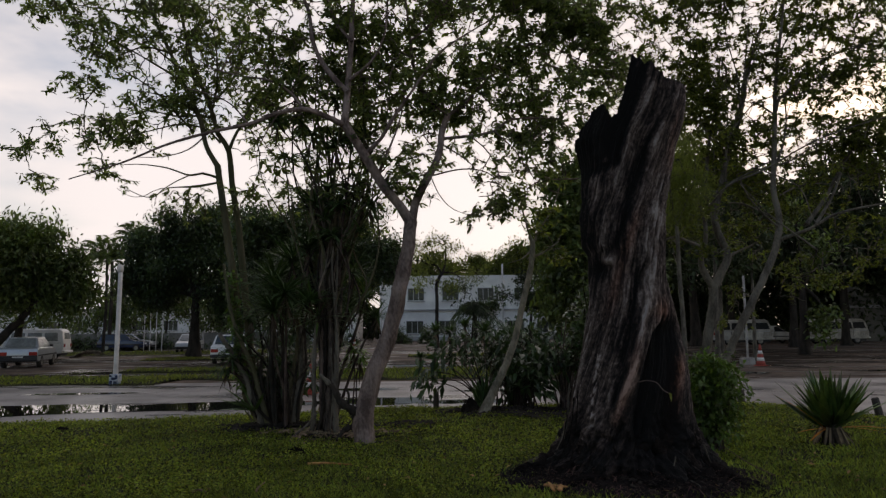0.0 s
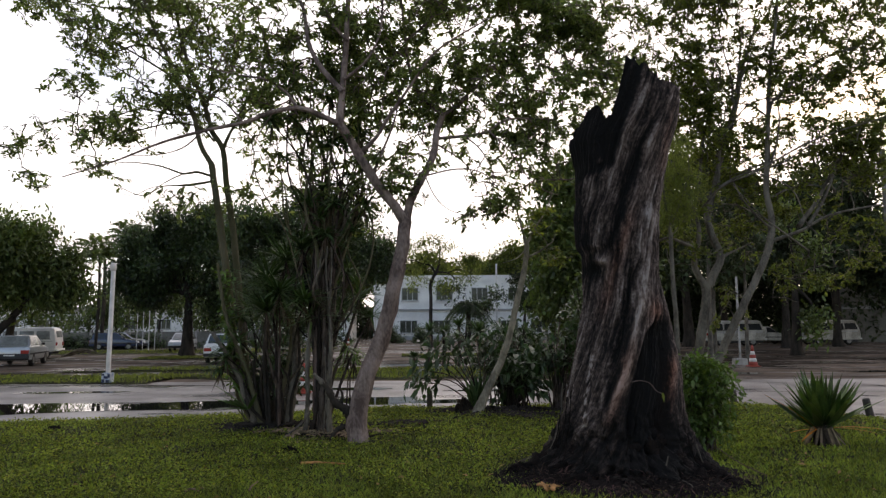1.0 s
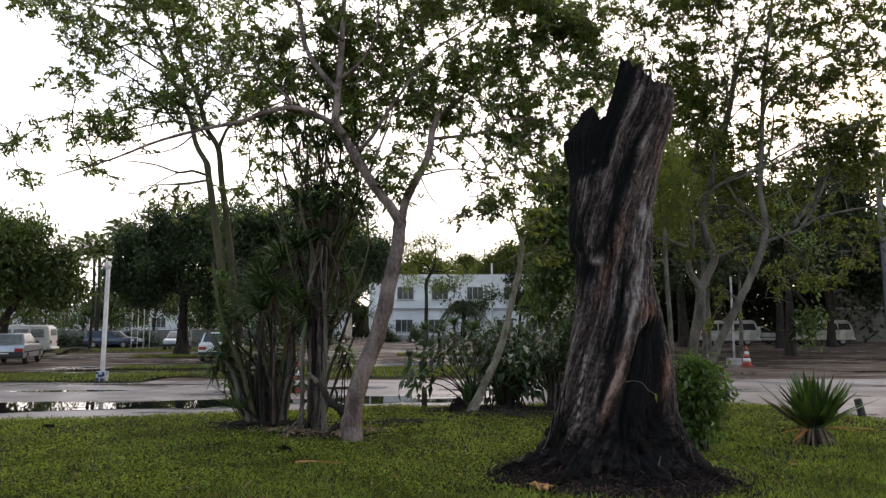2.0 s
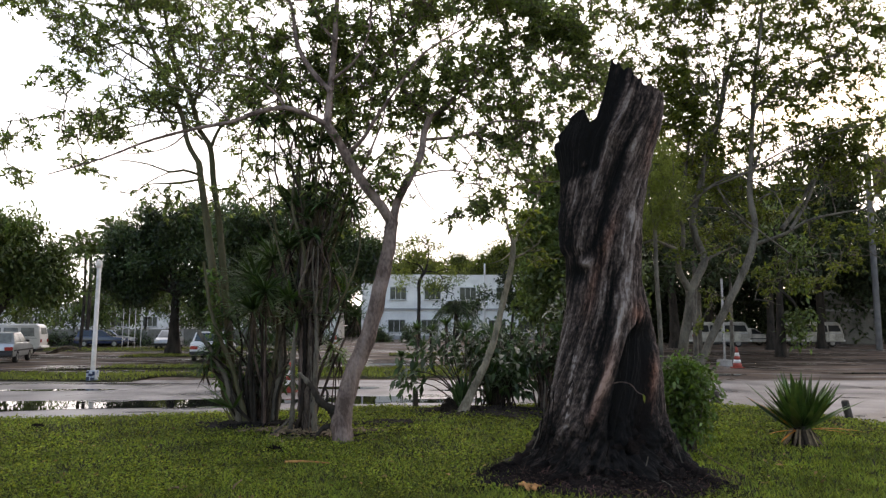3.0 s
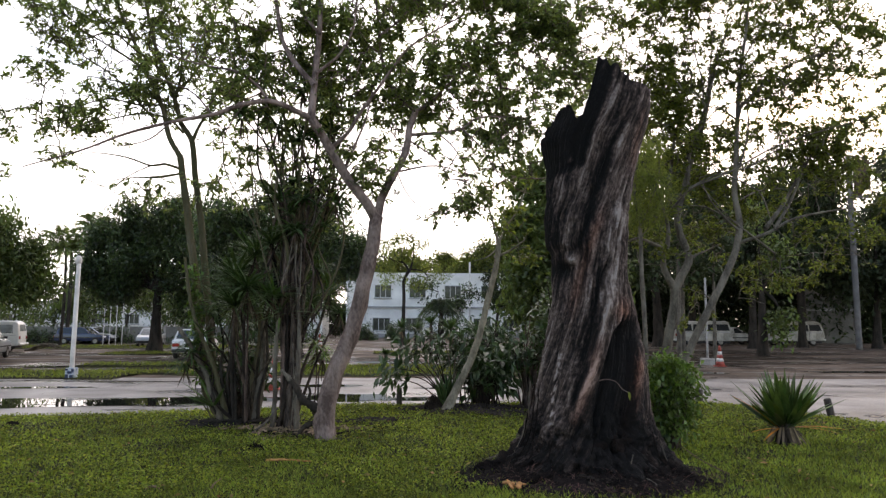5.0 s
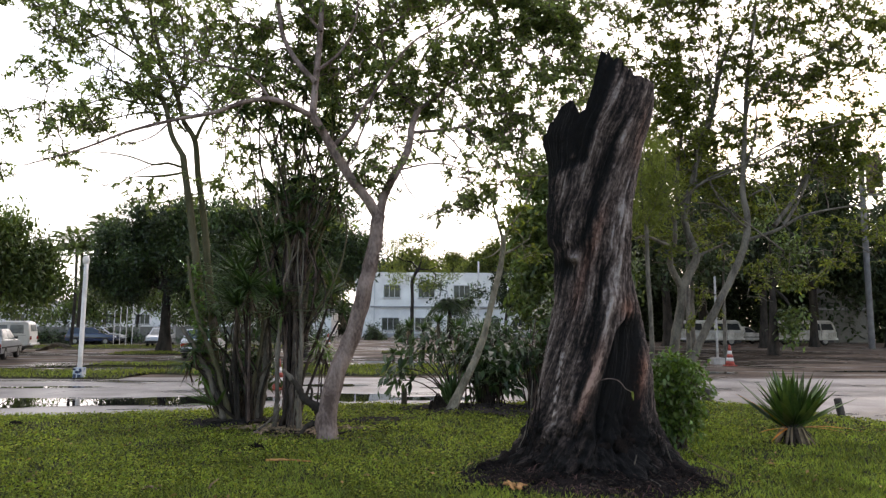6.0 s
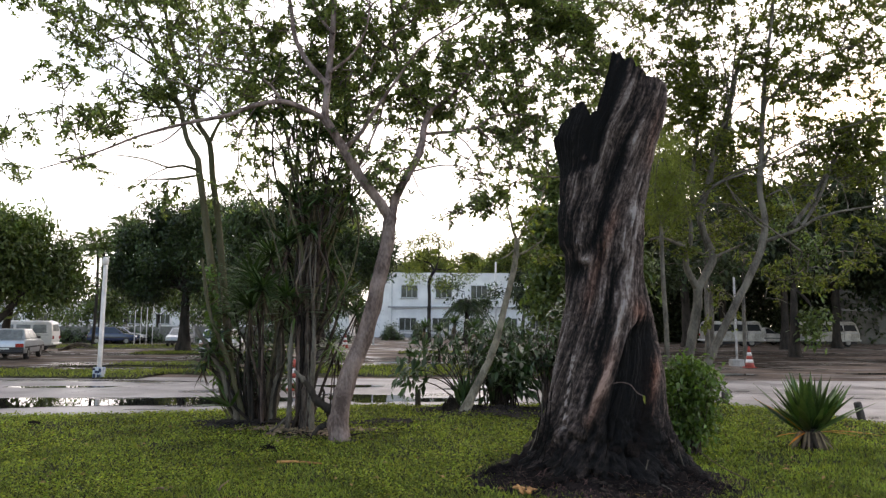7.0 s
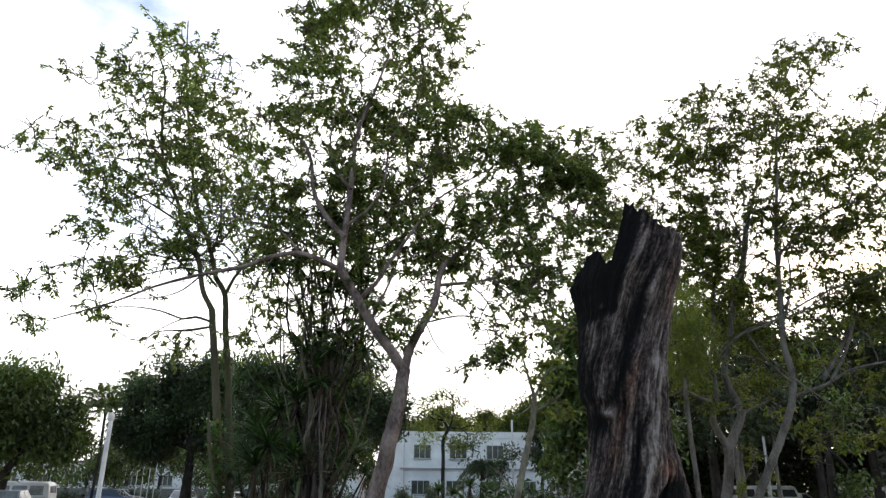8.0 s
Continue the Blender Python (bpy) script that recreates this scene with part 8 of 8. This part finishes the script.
pole("utility_pole", -5.1, 58.0, 6.2, 0.07, "thin white post before the building", M["pole_white"], "post")
pole("utility_pole", 6.1, 70.0, 8.0, 0.1, "pale utility pole before the building", M["pole_white"], "utility pole")


def bollard(x, y, h, r, lean, label):
    top = thing("bollard", x, y, float(lawn_z(x, min(y, float(lawn_edge(x)) - 0.05))) - 0.02, label, "bollard", "lawn bollards")
    tilt = Matrix.Rotation(radians(lean), 4, "Y")
    part("post", lathe([(r, -0.15), (r * 1.02, h * 0.5), (r * 0.97, h * 0.96), (r * 0.8, h)], 12, matrix=tilt), M["post_wood"], top, "", True)
    return top


bollard(-0.13, 13.95, 0.36, 0.055, 0, "short dark wooden post at the lawn's edge")
bollard(6.15, 14.62, 0.30, 0.07, 0, "short dark round-topped post at the lawn's edge")
bollard(7.21, 11.75, 0.36, 0.06, -12, "short dark post tilted at the lawn's edge")


def cone(x, y, h, label, turn=0):
    top = thing("traffic_cone", x, y, float(gz(x, y)) + 0.015, label, "traffic cone", "traffic cones", turn)
    part("base", boxed(-0.24 * h, -0.24 * h, 0, 0.24 * h, 0.24 * h, 0.05, 0.015), M["cone_red"], top)
    zs = (0.05, 0.24, 0.40, 0.56, 0.72, 1.0)
    rad = lambda t: h * (0.185 * (1 - t) + 0.035)
    for k in range(5):
        a, b = zs[k], zs[k + 1]
        part("band", lathe([(rad(a), a * h), (rad(b), b * h)], 20), M["cone_white"] if k % 2 else M["cone_red"], top, "white band" if k % 2 else "red band", True)
    return top


cone(12.75, 28.1, 0.86, "red and white banded traffic cone, faded")
cone(-3.38, 18.0, 0.77, "red and white traffic cone behind the stems")
cone(-6.35, 50.0, 1.0, "red and white traffic cone in the car park")


# ---- vehicles ----
def wheel(parent, x, y, r, w=0.17):
    side = 1 if y > 0 else -1
    turn = Matrix.Translation((x, y, r)) @ Matrix.Rotation(radians(90), 4, "X")
    wh = part("wheel", lathe([(r * 0.62, -w / 2), (r * 0.93, -w / 2), (r, -w / 3), (r, w / 3), (r * 0.93, w / 2), (r * 0.62, w / 2)], 22, matrix=turn), M["rubber"], parent, "black tyre with pale rim", True)
    part("rim", lathe([(r * 0.60, -w / 2 - 0.004), (r * 0.5, -w / 2 + 0.01), (r * 0.5, w / 2 - 0.01), (r * 0.60, w / 2 + 0.004)], 18, matrix=turn), M["rim"], wh)
    return wh


def prism(profile, half, top_half=None, z_belt=None, bevel=0.05):
    """A body from its side outline (x, z), narrowed above the belt."""
    bm = bmesh.new()
    rows = []
    for s in (-1, 1):
        ring = []
        for x, z in profile:
            hw = half
            if top_half is not None and z > z_belt:
                zt = max(p[1] for p in profile)
                hw = half + (top_half - half) * (z - z_belt) / (zt - z_belt)
            ring.append(bm.verts.new((x, s * hw, z)))
        rows.append(ring)
    n = len(profile)
    bm.faces.new(rows[0])
    bm.faces.new(rows[1][::-1])
    for k in range(n):
        bm.faces.new((rows[0][k], rows[1][k], rows[1][(k + 1) % n], rows[0][(k + 1) % n]))
    bmesh.ops.recalc_face_normals(bm, faces=bm.faces)
    if bevel:
        bmesh.ops.bevel(bm, geom=bm.edges[:], offset=bevel, segments=2, affect="EDGES", profile=0.6)
    return bm


def pane(parent, pts, side, half, top_half, z0, z1, name="window", glass="glass"):
    """A side pane, 6 mm proud of the narrowed flank."""
    bm = bmesh.new()
    def yy(z):
        return side * (half + (top_half - half) * (z - z0) / (z1 - z0) + 0.006)
    a = [bm.verts.new((x, yy(z), z)) for x, z in pts]
    b = [bm.verts.new((x, yy(z) - side * 0.02, z)) for x, z in pts]
    bm.faces.new(a if side > 0 else a[::-1])
    bm.faces.new(b[::-1] if side > 0 else b)
    n = len(pts)
    for k in range(n):
        bm.faces.new((a[k], b[k], b[(k + 1) % n], a[(k + 1) % n]))
    return part(name, bm, M[glass], parent, "pale glass pane, sky and interior painted in" if glass == "glass_pale" else "dark glass pane")


def end_pane(parent, x0, z0, x1, z1, half, name="windscreen", glass="glass"):
    bm = bmesh.new()
    d = 0.012 if x0 > 0 else -0.012
    v = [bm.verts.new(p) for p in ((x0 + d, -half, z0), (x0 + d, half, z0), (x1 + d, half * 0.86, z1), (x1 + d, -half * 0.86, z1), (x0 - d, -half, z0), (x0 - d, half, z0), (x1 - d, half * 0.86, z1), (x1 - d, -half * 0.86, z1))]
    for f in ((0, 1, 2, 3), (7, 6, 5, 4), (0, 4, 5, 1), (1, 5, 6, 2), (2, 6, 7, 3), (3, 7, 4, 0)):
        bm.faces.new([v[k] for k in f])
    bmesh.ops.recalc_face_normals(bm, faces=bm.faces)
    return part(name, bm, M[glass], parent, "pale glass, sky and interior painted in" if glass == "glass_pale" else "dark windscreen glass")


def lamps(top, xf, xr, y, zf, zr, w=0.16, hf=0.16, hr=0.2):
    for s in (-1, 1):
        part("headlight", boxed(xf - 0.03, s * y - w, zf, xf + 0.02, s * y + w, zf + hf, 0.01), M["clear_lamp"], top, "clear headlight")
        part("tail_light", boxed(xr - 0.02, s * y - w, zr, xr + 0.03, s * y + w, zr + hr, 0.01), M["red_lamp"], top, "red tail light")


def van(x, y, turn, label, paint="van_white", wheels=True, glass="glass_pale"):
    """A rear-engined box van with a row of side windows."""
    top = thing("van", x, y, float(gz(x, y)), label, "van", "parked vehicles", turn)
    prof = [(-2.15, 0.38), (-2.2, 0.9), (-2.17, 1.25), (-2.08, 1.78), (-1.9, 1.92), (1.72, 1.95), (1.93, 1.84), (2.13, 1.2), (2.2, 0.85), (2.15, 0.4)]
    part("body", prism(prof, 0.86, 0.72, 1.12, 0.10), M[paint], top, "", True)
    for s in (-1, 1):
        for a, b in ((-1.85, -1.05), (-0.95, -0.1), (0.0, 0.82)):
            pane(top, [(a, 1.2), (b, 1.2), (b - 0.02, 1.68), (a + 0.05, 1.68)], s, 0.86, 0.72, 1.12, 1.95, "window", glass)
        pane(top, [(0.92, 1.2), (1.95, 1.2), (1.80, 1.68), (0.92, 1.68)], s, 0.86, 0.72, 1.12, 1.95, "window", glass)
        part("trim", boxed(-2.0, s * 0.868 - 0.008, 1.02, 1.95, s * 0.868 + 0.008, 1.06), M["metal"], top)
        for xx in (0.88, -0.02, -1.0):
            part("trim", boxed(xx - 0.012, s * 0.866 - 0.006, 0.5, xx + 0.012, s * 0.866 + 0.006, 1.14), M["car_black"], top)
        part("gutter", boxed(-1.95, s * 0.735 - 0.02, 1.76, 1.75, s * 0.735 + 0.02, 1.79, 0.005), M[paint], top, "rain gutter along the roof")
        for a, b in ((-1.85, -1.05), (-0.95, -0.1), (0.0, 0.82)):
            part("window_seal", boxed(a - 0.03, s * 0.855 - 0.012, 1.165, b + 0.03, s * 0.855 + 0.012, 1.195), M["car_black"], top, "black rubber seal")
    end_pane(top, 2.125, 1.24, 1.97, 1.74, 0.70, "windscreen", glass)
    end_pane(top, -2.17, 1.28, -2.10, 1.68, 0.58, "rear_window", glass)
    part("bumper", boxed(2.14, -0.86, 0.42, 2.28, 0.86, 0.56, 0.03), M["van_white"], top)
    part("bumper", boxed(-2.3, -0.86, 0.42, -2.18, 0.86, 0.56, 0.03), M["van_white"], top)
    lamps(top, 2.19, -2.2, 0.66, 0.82, 0.78, 0.12, 0.2, 0.2)
    if wheels:
        for xx in (-1.22, 1.2):
            for yy in (-0.74, 0.74):
                wheel(top, xx, yy, 0.33)
    part("underbody", boxed(-2.0, -0.7, 0.24, 2.0, 0.7, 0.45), M["car_black"], top)
    return top


def saloon(x, y, turn, label, paint, hatch=False, wagon=False, pickup=False, name="car", glass="glass"):
    top = thing(name, x, y, float(gz(x, y)), label, "car" if name == "car" else "pickup", "parked vehicles", turn)
    rear = 0.92
    prof = [(-2.0, 0.3), (-2.06, 0.62), (-2.0, rear), (-1.3 if not hatch else -1.6, 0.96), (0.9, 0.93), (1.9, 0.78), (2.02, 0.55), (2.0, 0.3)]
    part("body", prism(prof, 0.82, None, None, 0.06), M[paint], top, "", True)
    b0 = -1.92 if wagon else (-1.75 if hatch else -1.35)
    b1 = -1.75 if wagon else (-1.35 if hatch else -0.75)
    if pickup:
        b0, b1 = -0.55, -0.45
    cab = [(b0, 0.90), (b1, 1.42), (0.15, 1.44), (0.95, 0.90)]
    part("cabin", prism(cab, 0.78, 0.60, 0.92, 0.04), M[paint], top, "", True)
    m = (b1 + 0.15) / 2
    for s in (-1, 1):
        pane(top, [(m + 0.04, 0.96), (0.78, 0.96), (0.16, 1.37), (m + 0.04, 1.37)], s, 0.78, 0.60, 0.92, 1.44, "window", glass)
        if not pickup:
            pane(top, [(b0 + 0.16, 0.96), (m - 0.04, 0.96), (m - 0.04, 1.37), (b1 + 0.05, 1.37)], s, 0.78, 0.60, 0.92, 1.44, "window", glass)
        part("mirror", boxed(0.62, s * 0.80 - 0.09, 0.95, 0.72, s * 0.80 + 0.09, 1.06, 0.02), M["car_black"], top)
        part("trim", boxed(-1.95, s * 0.824 - 0.008, 0.55, 1.9, s * 0.824 + 0.008, 0.62), M["car_black"], top)
    end_pane(top, 0.90, 0.97, 0.24, 1.39, 0.66, "windscreen", glass)
    end_pane(top, b0 + 0.02, 0.98, b1 - 0.02 if not wagon else b1 - 0.06, 1.38, 0.64, "rear_window", glass)
    part("bumper", boxed(1.96, -0.8, 0.34, 2.1, 0.8, 0.5, 0.03), M["car_black"], top)
    part("bumper", boxed(-2.14, -0.8, 0.34, -2.0, 0.8, 0.5, 0.03), M["car_black"] if not pickup else M["metal"], top)
    lamps(top, 1.98, -2.06, 0.62, 0.6, 0.6, 0.17, 0.13, 0.16)
    if hatch:
        part("rear_panel", boxed(-2.082, -0.80, 0.32, -2.03, 0.80, 0.60, 0.01), M["car_black"], top, "dark lower rear panel")
    part("number_plate", boxed(-2.10, -0.22, 0.44, -2.05, 0.22, 0.56), M["frame_white"], top, "plain pale plate")
    for xx in (-1.22, 1.25):
        for yy in (-0.74, 0.74):
            wheel(top, xx, yy, 0.29, 0.17)
    if pickup:
        part("load_bed", boxed(-1.98, -0.7, 0.955, -0.65, 0.7, 0.975), M["car_black"], top)
    return top


van(-26.2, 44.2, 193, "white box van parked by the trees")
saloon(-20.3, 34.3, 108, "silver hatchback parked with its tail lights showing", "car_silver", hatch=True, glass="glass_pale")
saloon(-19.6, 54.0, -77, "silver car parked facing the road beside a tree", "car_silver", hatch=True, glass="glass_pale")
saloon(-10.75, 36.0, 98, "white pickup parked with its tail to the road", "van_white", pickup=False, wagon=True, name="pickup")
saloon(-27.7, 60.6, 4, "dark blue car parked along the verge", "car_blue", wagon=True)
saloon(-27.9, 62.7, 0, "silver car parked along the verge", "car_silver")
van(22.9, 53.6, 0, "grimy white box van parked under the trees", "van_worn", glass="glass_dull")
van(30.8, 54.5, 4, "derelict pale van among trees", "van_worn", glass="glass_dull")
saloon(27.2, 57.5, 2, "old pale pickup parked in the shade", "van_worn", pickup=True, name="pickup", glass="glass_dull")

# cut branches heaped beside the van
pr = np.random.default_rng(140)
pile = thing("branch_pile", -23.4, 46.0, float(gz(-23.4, 46.0)), "heap of cut branches on the car park", "branches")
for k in range(9):
    b = Builder()
    a, z0 = pr.uniform(-0.5, 0.5), pr.uniform(0.05, 0.3)
    L = pr.uniform(0.7, 1.3)
    line = smooth_line([(-L * math.cos(a), -L * math.sin(a), 0.03), (pr.normal() * 0.1, pr.normal() * 0.1, z0 + 0.2), (L * math.cos(a), L * math.sin(a), z0)], 0.2)
    b.tube(line, np.linspace(0.05, 0.02, len(line)), 6, 0.1, pr)
    b.done("branch", M["bark_grey"], pile, True)

# ---- small things on the lawn ----
ch = thing("wood_chip", 1.06, 6.75, 0.0, "fresh orange wood chip on dark soil", "wood chip")
for k, (dx, dy, a) in enumerate(((0, 0, 10), (0.06, 0.05, 40), (-0.05, 0.06, -25), (0.02, -0.05, 70), (-0.07, -0.03, 100))):
    bm = boxed(-0.05 - 0.01 * k, -0.022, 0.0, 0.05, 0.022, 0.018, 0.007)
    bmesh.ops.transform(bm, matrix=pose(dx, dy, 0.03 + 0.01 * k, 14 * k - 20, 18 - 9 * k, a), verts=bm.verts)
    part("chip", bm, M["chip"], ch)
tw_ = thing("twig", 1.99, 7.10, 0.86, "thin bare twig with a hanging yellow-green leaf on the stump", "twig")
tw_line = smooth_line([(0.02, 0.22, 0.10), (0.05, 0.03, 0.13), (0.13, -0.03, 0.11), (0.18, -0.05, 0.04), (0.24, -0.06, 0.01)], 0.03)
tb = Builder()
tb.tube(tw_line, np.linspace(0.0055, 0.0025, len(tw_line)), 5)
tb.done("stem", M["bark_pale"], tw_, True)
tb = Builder()
tb.leaves(np.array([(0.24, -0.06, 0.01), (0.23, -0.06, 0.02)]), np.array([(0.2, 0, -1.0), (0.5, 0, -0.6)]), np.array([0.075, 0.05]), 0.026, rng=np.random.default_rng(1))
tb.done("leaf", M["leaf_yellow"], tw_)

rg = np.random.default_rng(200)
lit = Builder()
n = 420
ly = rg.uniform(4.5, 13.5, n)
lxx = rg.uniform(-0.7, 0.72, n) * ly
ok = ly < lawn_edge(lxx) - 0.2
lxx, ly = lxx[ok], ly[ok]
lit.leaves(np.stack([lxx, ly, lawn_z(lxx, ly) + 0.035], -1), rg.normal(size=(len(ly), 3)) * (1, 1, 0.25), rg.uniform(0.04, 0.10, len(ly)), 0.035, rng=rg)
tagged(lit.done("leaf_litter", M["leaf_litter"]), "scattered fallen dry leaves on the lawn", "fallen leaves", "", "stuff")

# grass: short blades, thinning with distance
n = 260000
u = rg.random(n)
dist = 3.6 * (16.5 / 3.6) ** (u ** 0.85)
ang = rg.uniform(-0.66, 0.66, n)
gxx, gyy = dist * np.sin(ang), dist * np.cos(ang)
ok = gyy < lawn_edge(gxx) - 0.02
gxx, gyy, dist = gxx[ok], gyy[ok], dist[ok]
patch = 0.5 + 0.5 * np.sin(1.7 * gxx + 0.6) * np.sin(1.3 * gyy) + 0.35 * np.sin(4.1 * gxx - 2.2 * gyy)
weedy = np.clip((gyy - 6.6 - 0.5 * gxx + 0.8 * np.sin(1.1 * gxx)) / 1.6, 0, 1)
ok = rg.random(len(gxx)) < np.clip(0.55 + 0.5 * patch, 0.25, 1) * (1 - 0.55 * weedy)
stump_d = np.hypot((gxx - 1.96) / 1.25, (gyy - 7.45) / 1.03)
ok &= (stump_d > 1.0 + 0.25 * rg.normal(size=len(gxx)))
bare = ((1.1, 12.95, 1.35, 0.6), (2.3, 13.2, 0.9, 0.5), (-2.6, 11.15, 1.0, 0.5), (-1.6, 10.3, 0.7, 0.4), (-1.0, 9.7, 0.35, 0.25), (4.98, 9.2, 0.35, 0.25), (4.6, 12.5, 0.8, 0.4))
for bx, by, brx, bry in bare:
    ok &= np.hypot((gxx - bx) / brx, (gyy - by) / bry) > 0.85 + 0.3 * rg.normal(size=len(gxx))
gxx, gyy, dist = gxx[ok], gyy[ok], dist[ok]
m = len(gxx)
hgt = rg.uniform(0.025, 0.065, m)
wid = (0.007 + 0.0013 * dist)
base_ = np.stack([gxx, gyy, lawn_z(gxx, gyy) - 0.004], -1)
a = rg.uniform(0, 2 * np.pi, m)
side = np.stack([np.cos(a), np.sin(a), 0 * a], -1) * (wid / 2)[:, None]
lean = rg.normal(size=(m, 3)) * 0.55
lean[:, 2] = 1
tip = base_ + lean * hgt[:, None]
gv = np.stack([base_ - side, base_ + side, tip], 1).reshape(-1, 3)
gb = Builder()
gb.add(gv, np.arange(3 * m).reshape(-1, 3))
tagged(gb.done("grass", M["grass"]), "short green lawn grass with clover", "grass", "", "stuff")

# low broad leaves among the grass
n = 170000
dist = 3.8 * (16.0 / 3.8) ** (rg.random(n) ** 0.9)
ang = rg.uniform(-0.66, 0.66, n)
cxx, cyy = dist * np.sin(ang), dist * np.cos(ang)
dens = np.sin(2.1 * cxx + 0.9 * cyy) * np.sin(1.9 * cyy - 0.4) + 0.6 * np.sin(5.3 * cxx + 3.1 * cyy) + rg.normal(size=n) * 0.5
dens = dens + 1.3 * np.clip((cyy - 6.6 - 0.5 * cxx + 0.8 * np.sin(1.1 * cxx)) / 1.6, -0.6, 1)
ok = (cyy < lawn_edge(cxx) - 0.05) & (dens > 0.25) & (np.hypot((cxx - 1.96) / 1.28, (cyy - 7.45) / 1.08) > 1.1)
cxx, cyy, dist = cxx[ok], cyy[ok], dist[ok]
keep = np.ones(len(cxx), bool)
for bx, by, brx, bry in bare:
    keep &= np.hypot((cxx - bx) / brx, (cyy - by) / bry) > 0.9 + 0.3 * rg.normal(size=len(cxx))
cxx, cyy, dist = cxx[keep], cyy[keep], dist[keep]
m = len(cxx)
cb_ = Builder()
cb_.leaves(np.stack([cxx, cyy, lawn_z(cxx, cyy) + rg.uniform(0.008, 0.055, m)], -1), rg.normal(size=(m, 3)) * (1, 1, 0.35) + (0, 0, 0.25), rg.uniform(0.022, 0.052, m) * (0.8 + 0.03 * dist), 0.010 + 0.0012 * dist, rng=rg)
tagged(cb_.done("clover", M["clover"]), "low clover and broad weeds in the lawn", "clover", "", "stuff")

# coarser grass close about and behind the viewer
n = 70000
ga = rg.uniform(0, 2 * np.pi, n)
gd = 9.0 * np.sqrt(rg.random(n))
nx_, ny_ = gd * np.sin(ga), gd * np.cos(ga)
ok = (ny_ < 3.6) & (ny_ > -9.5) & (ny_ < lawn_edge(nx_) - 0.05)
nx_, ny_ = nx_[ok], ny_[ok]
m = len(nx_)
nb = Builder()
nd = rg.normal(size=(m, 3)) * 0.5
nd[:, 2] = 1
nb.leaves(np.stack([nx_, ny_, lawn_z(nx_, ny_) - 0.005], -1), nd, rg.uniform(0.04, 0.10, m), 0.014, rng=rg)
tagged(nb.done("grass", M["grass"]), "short green lawn grass close underfoot", "grass", "", "stuff")
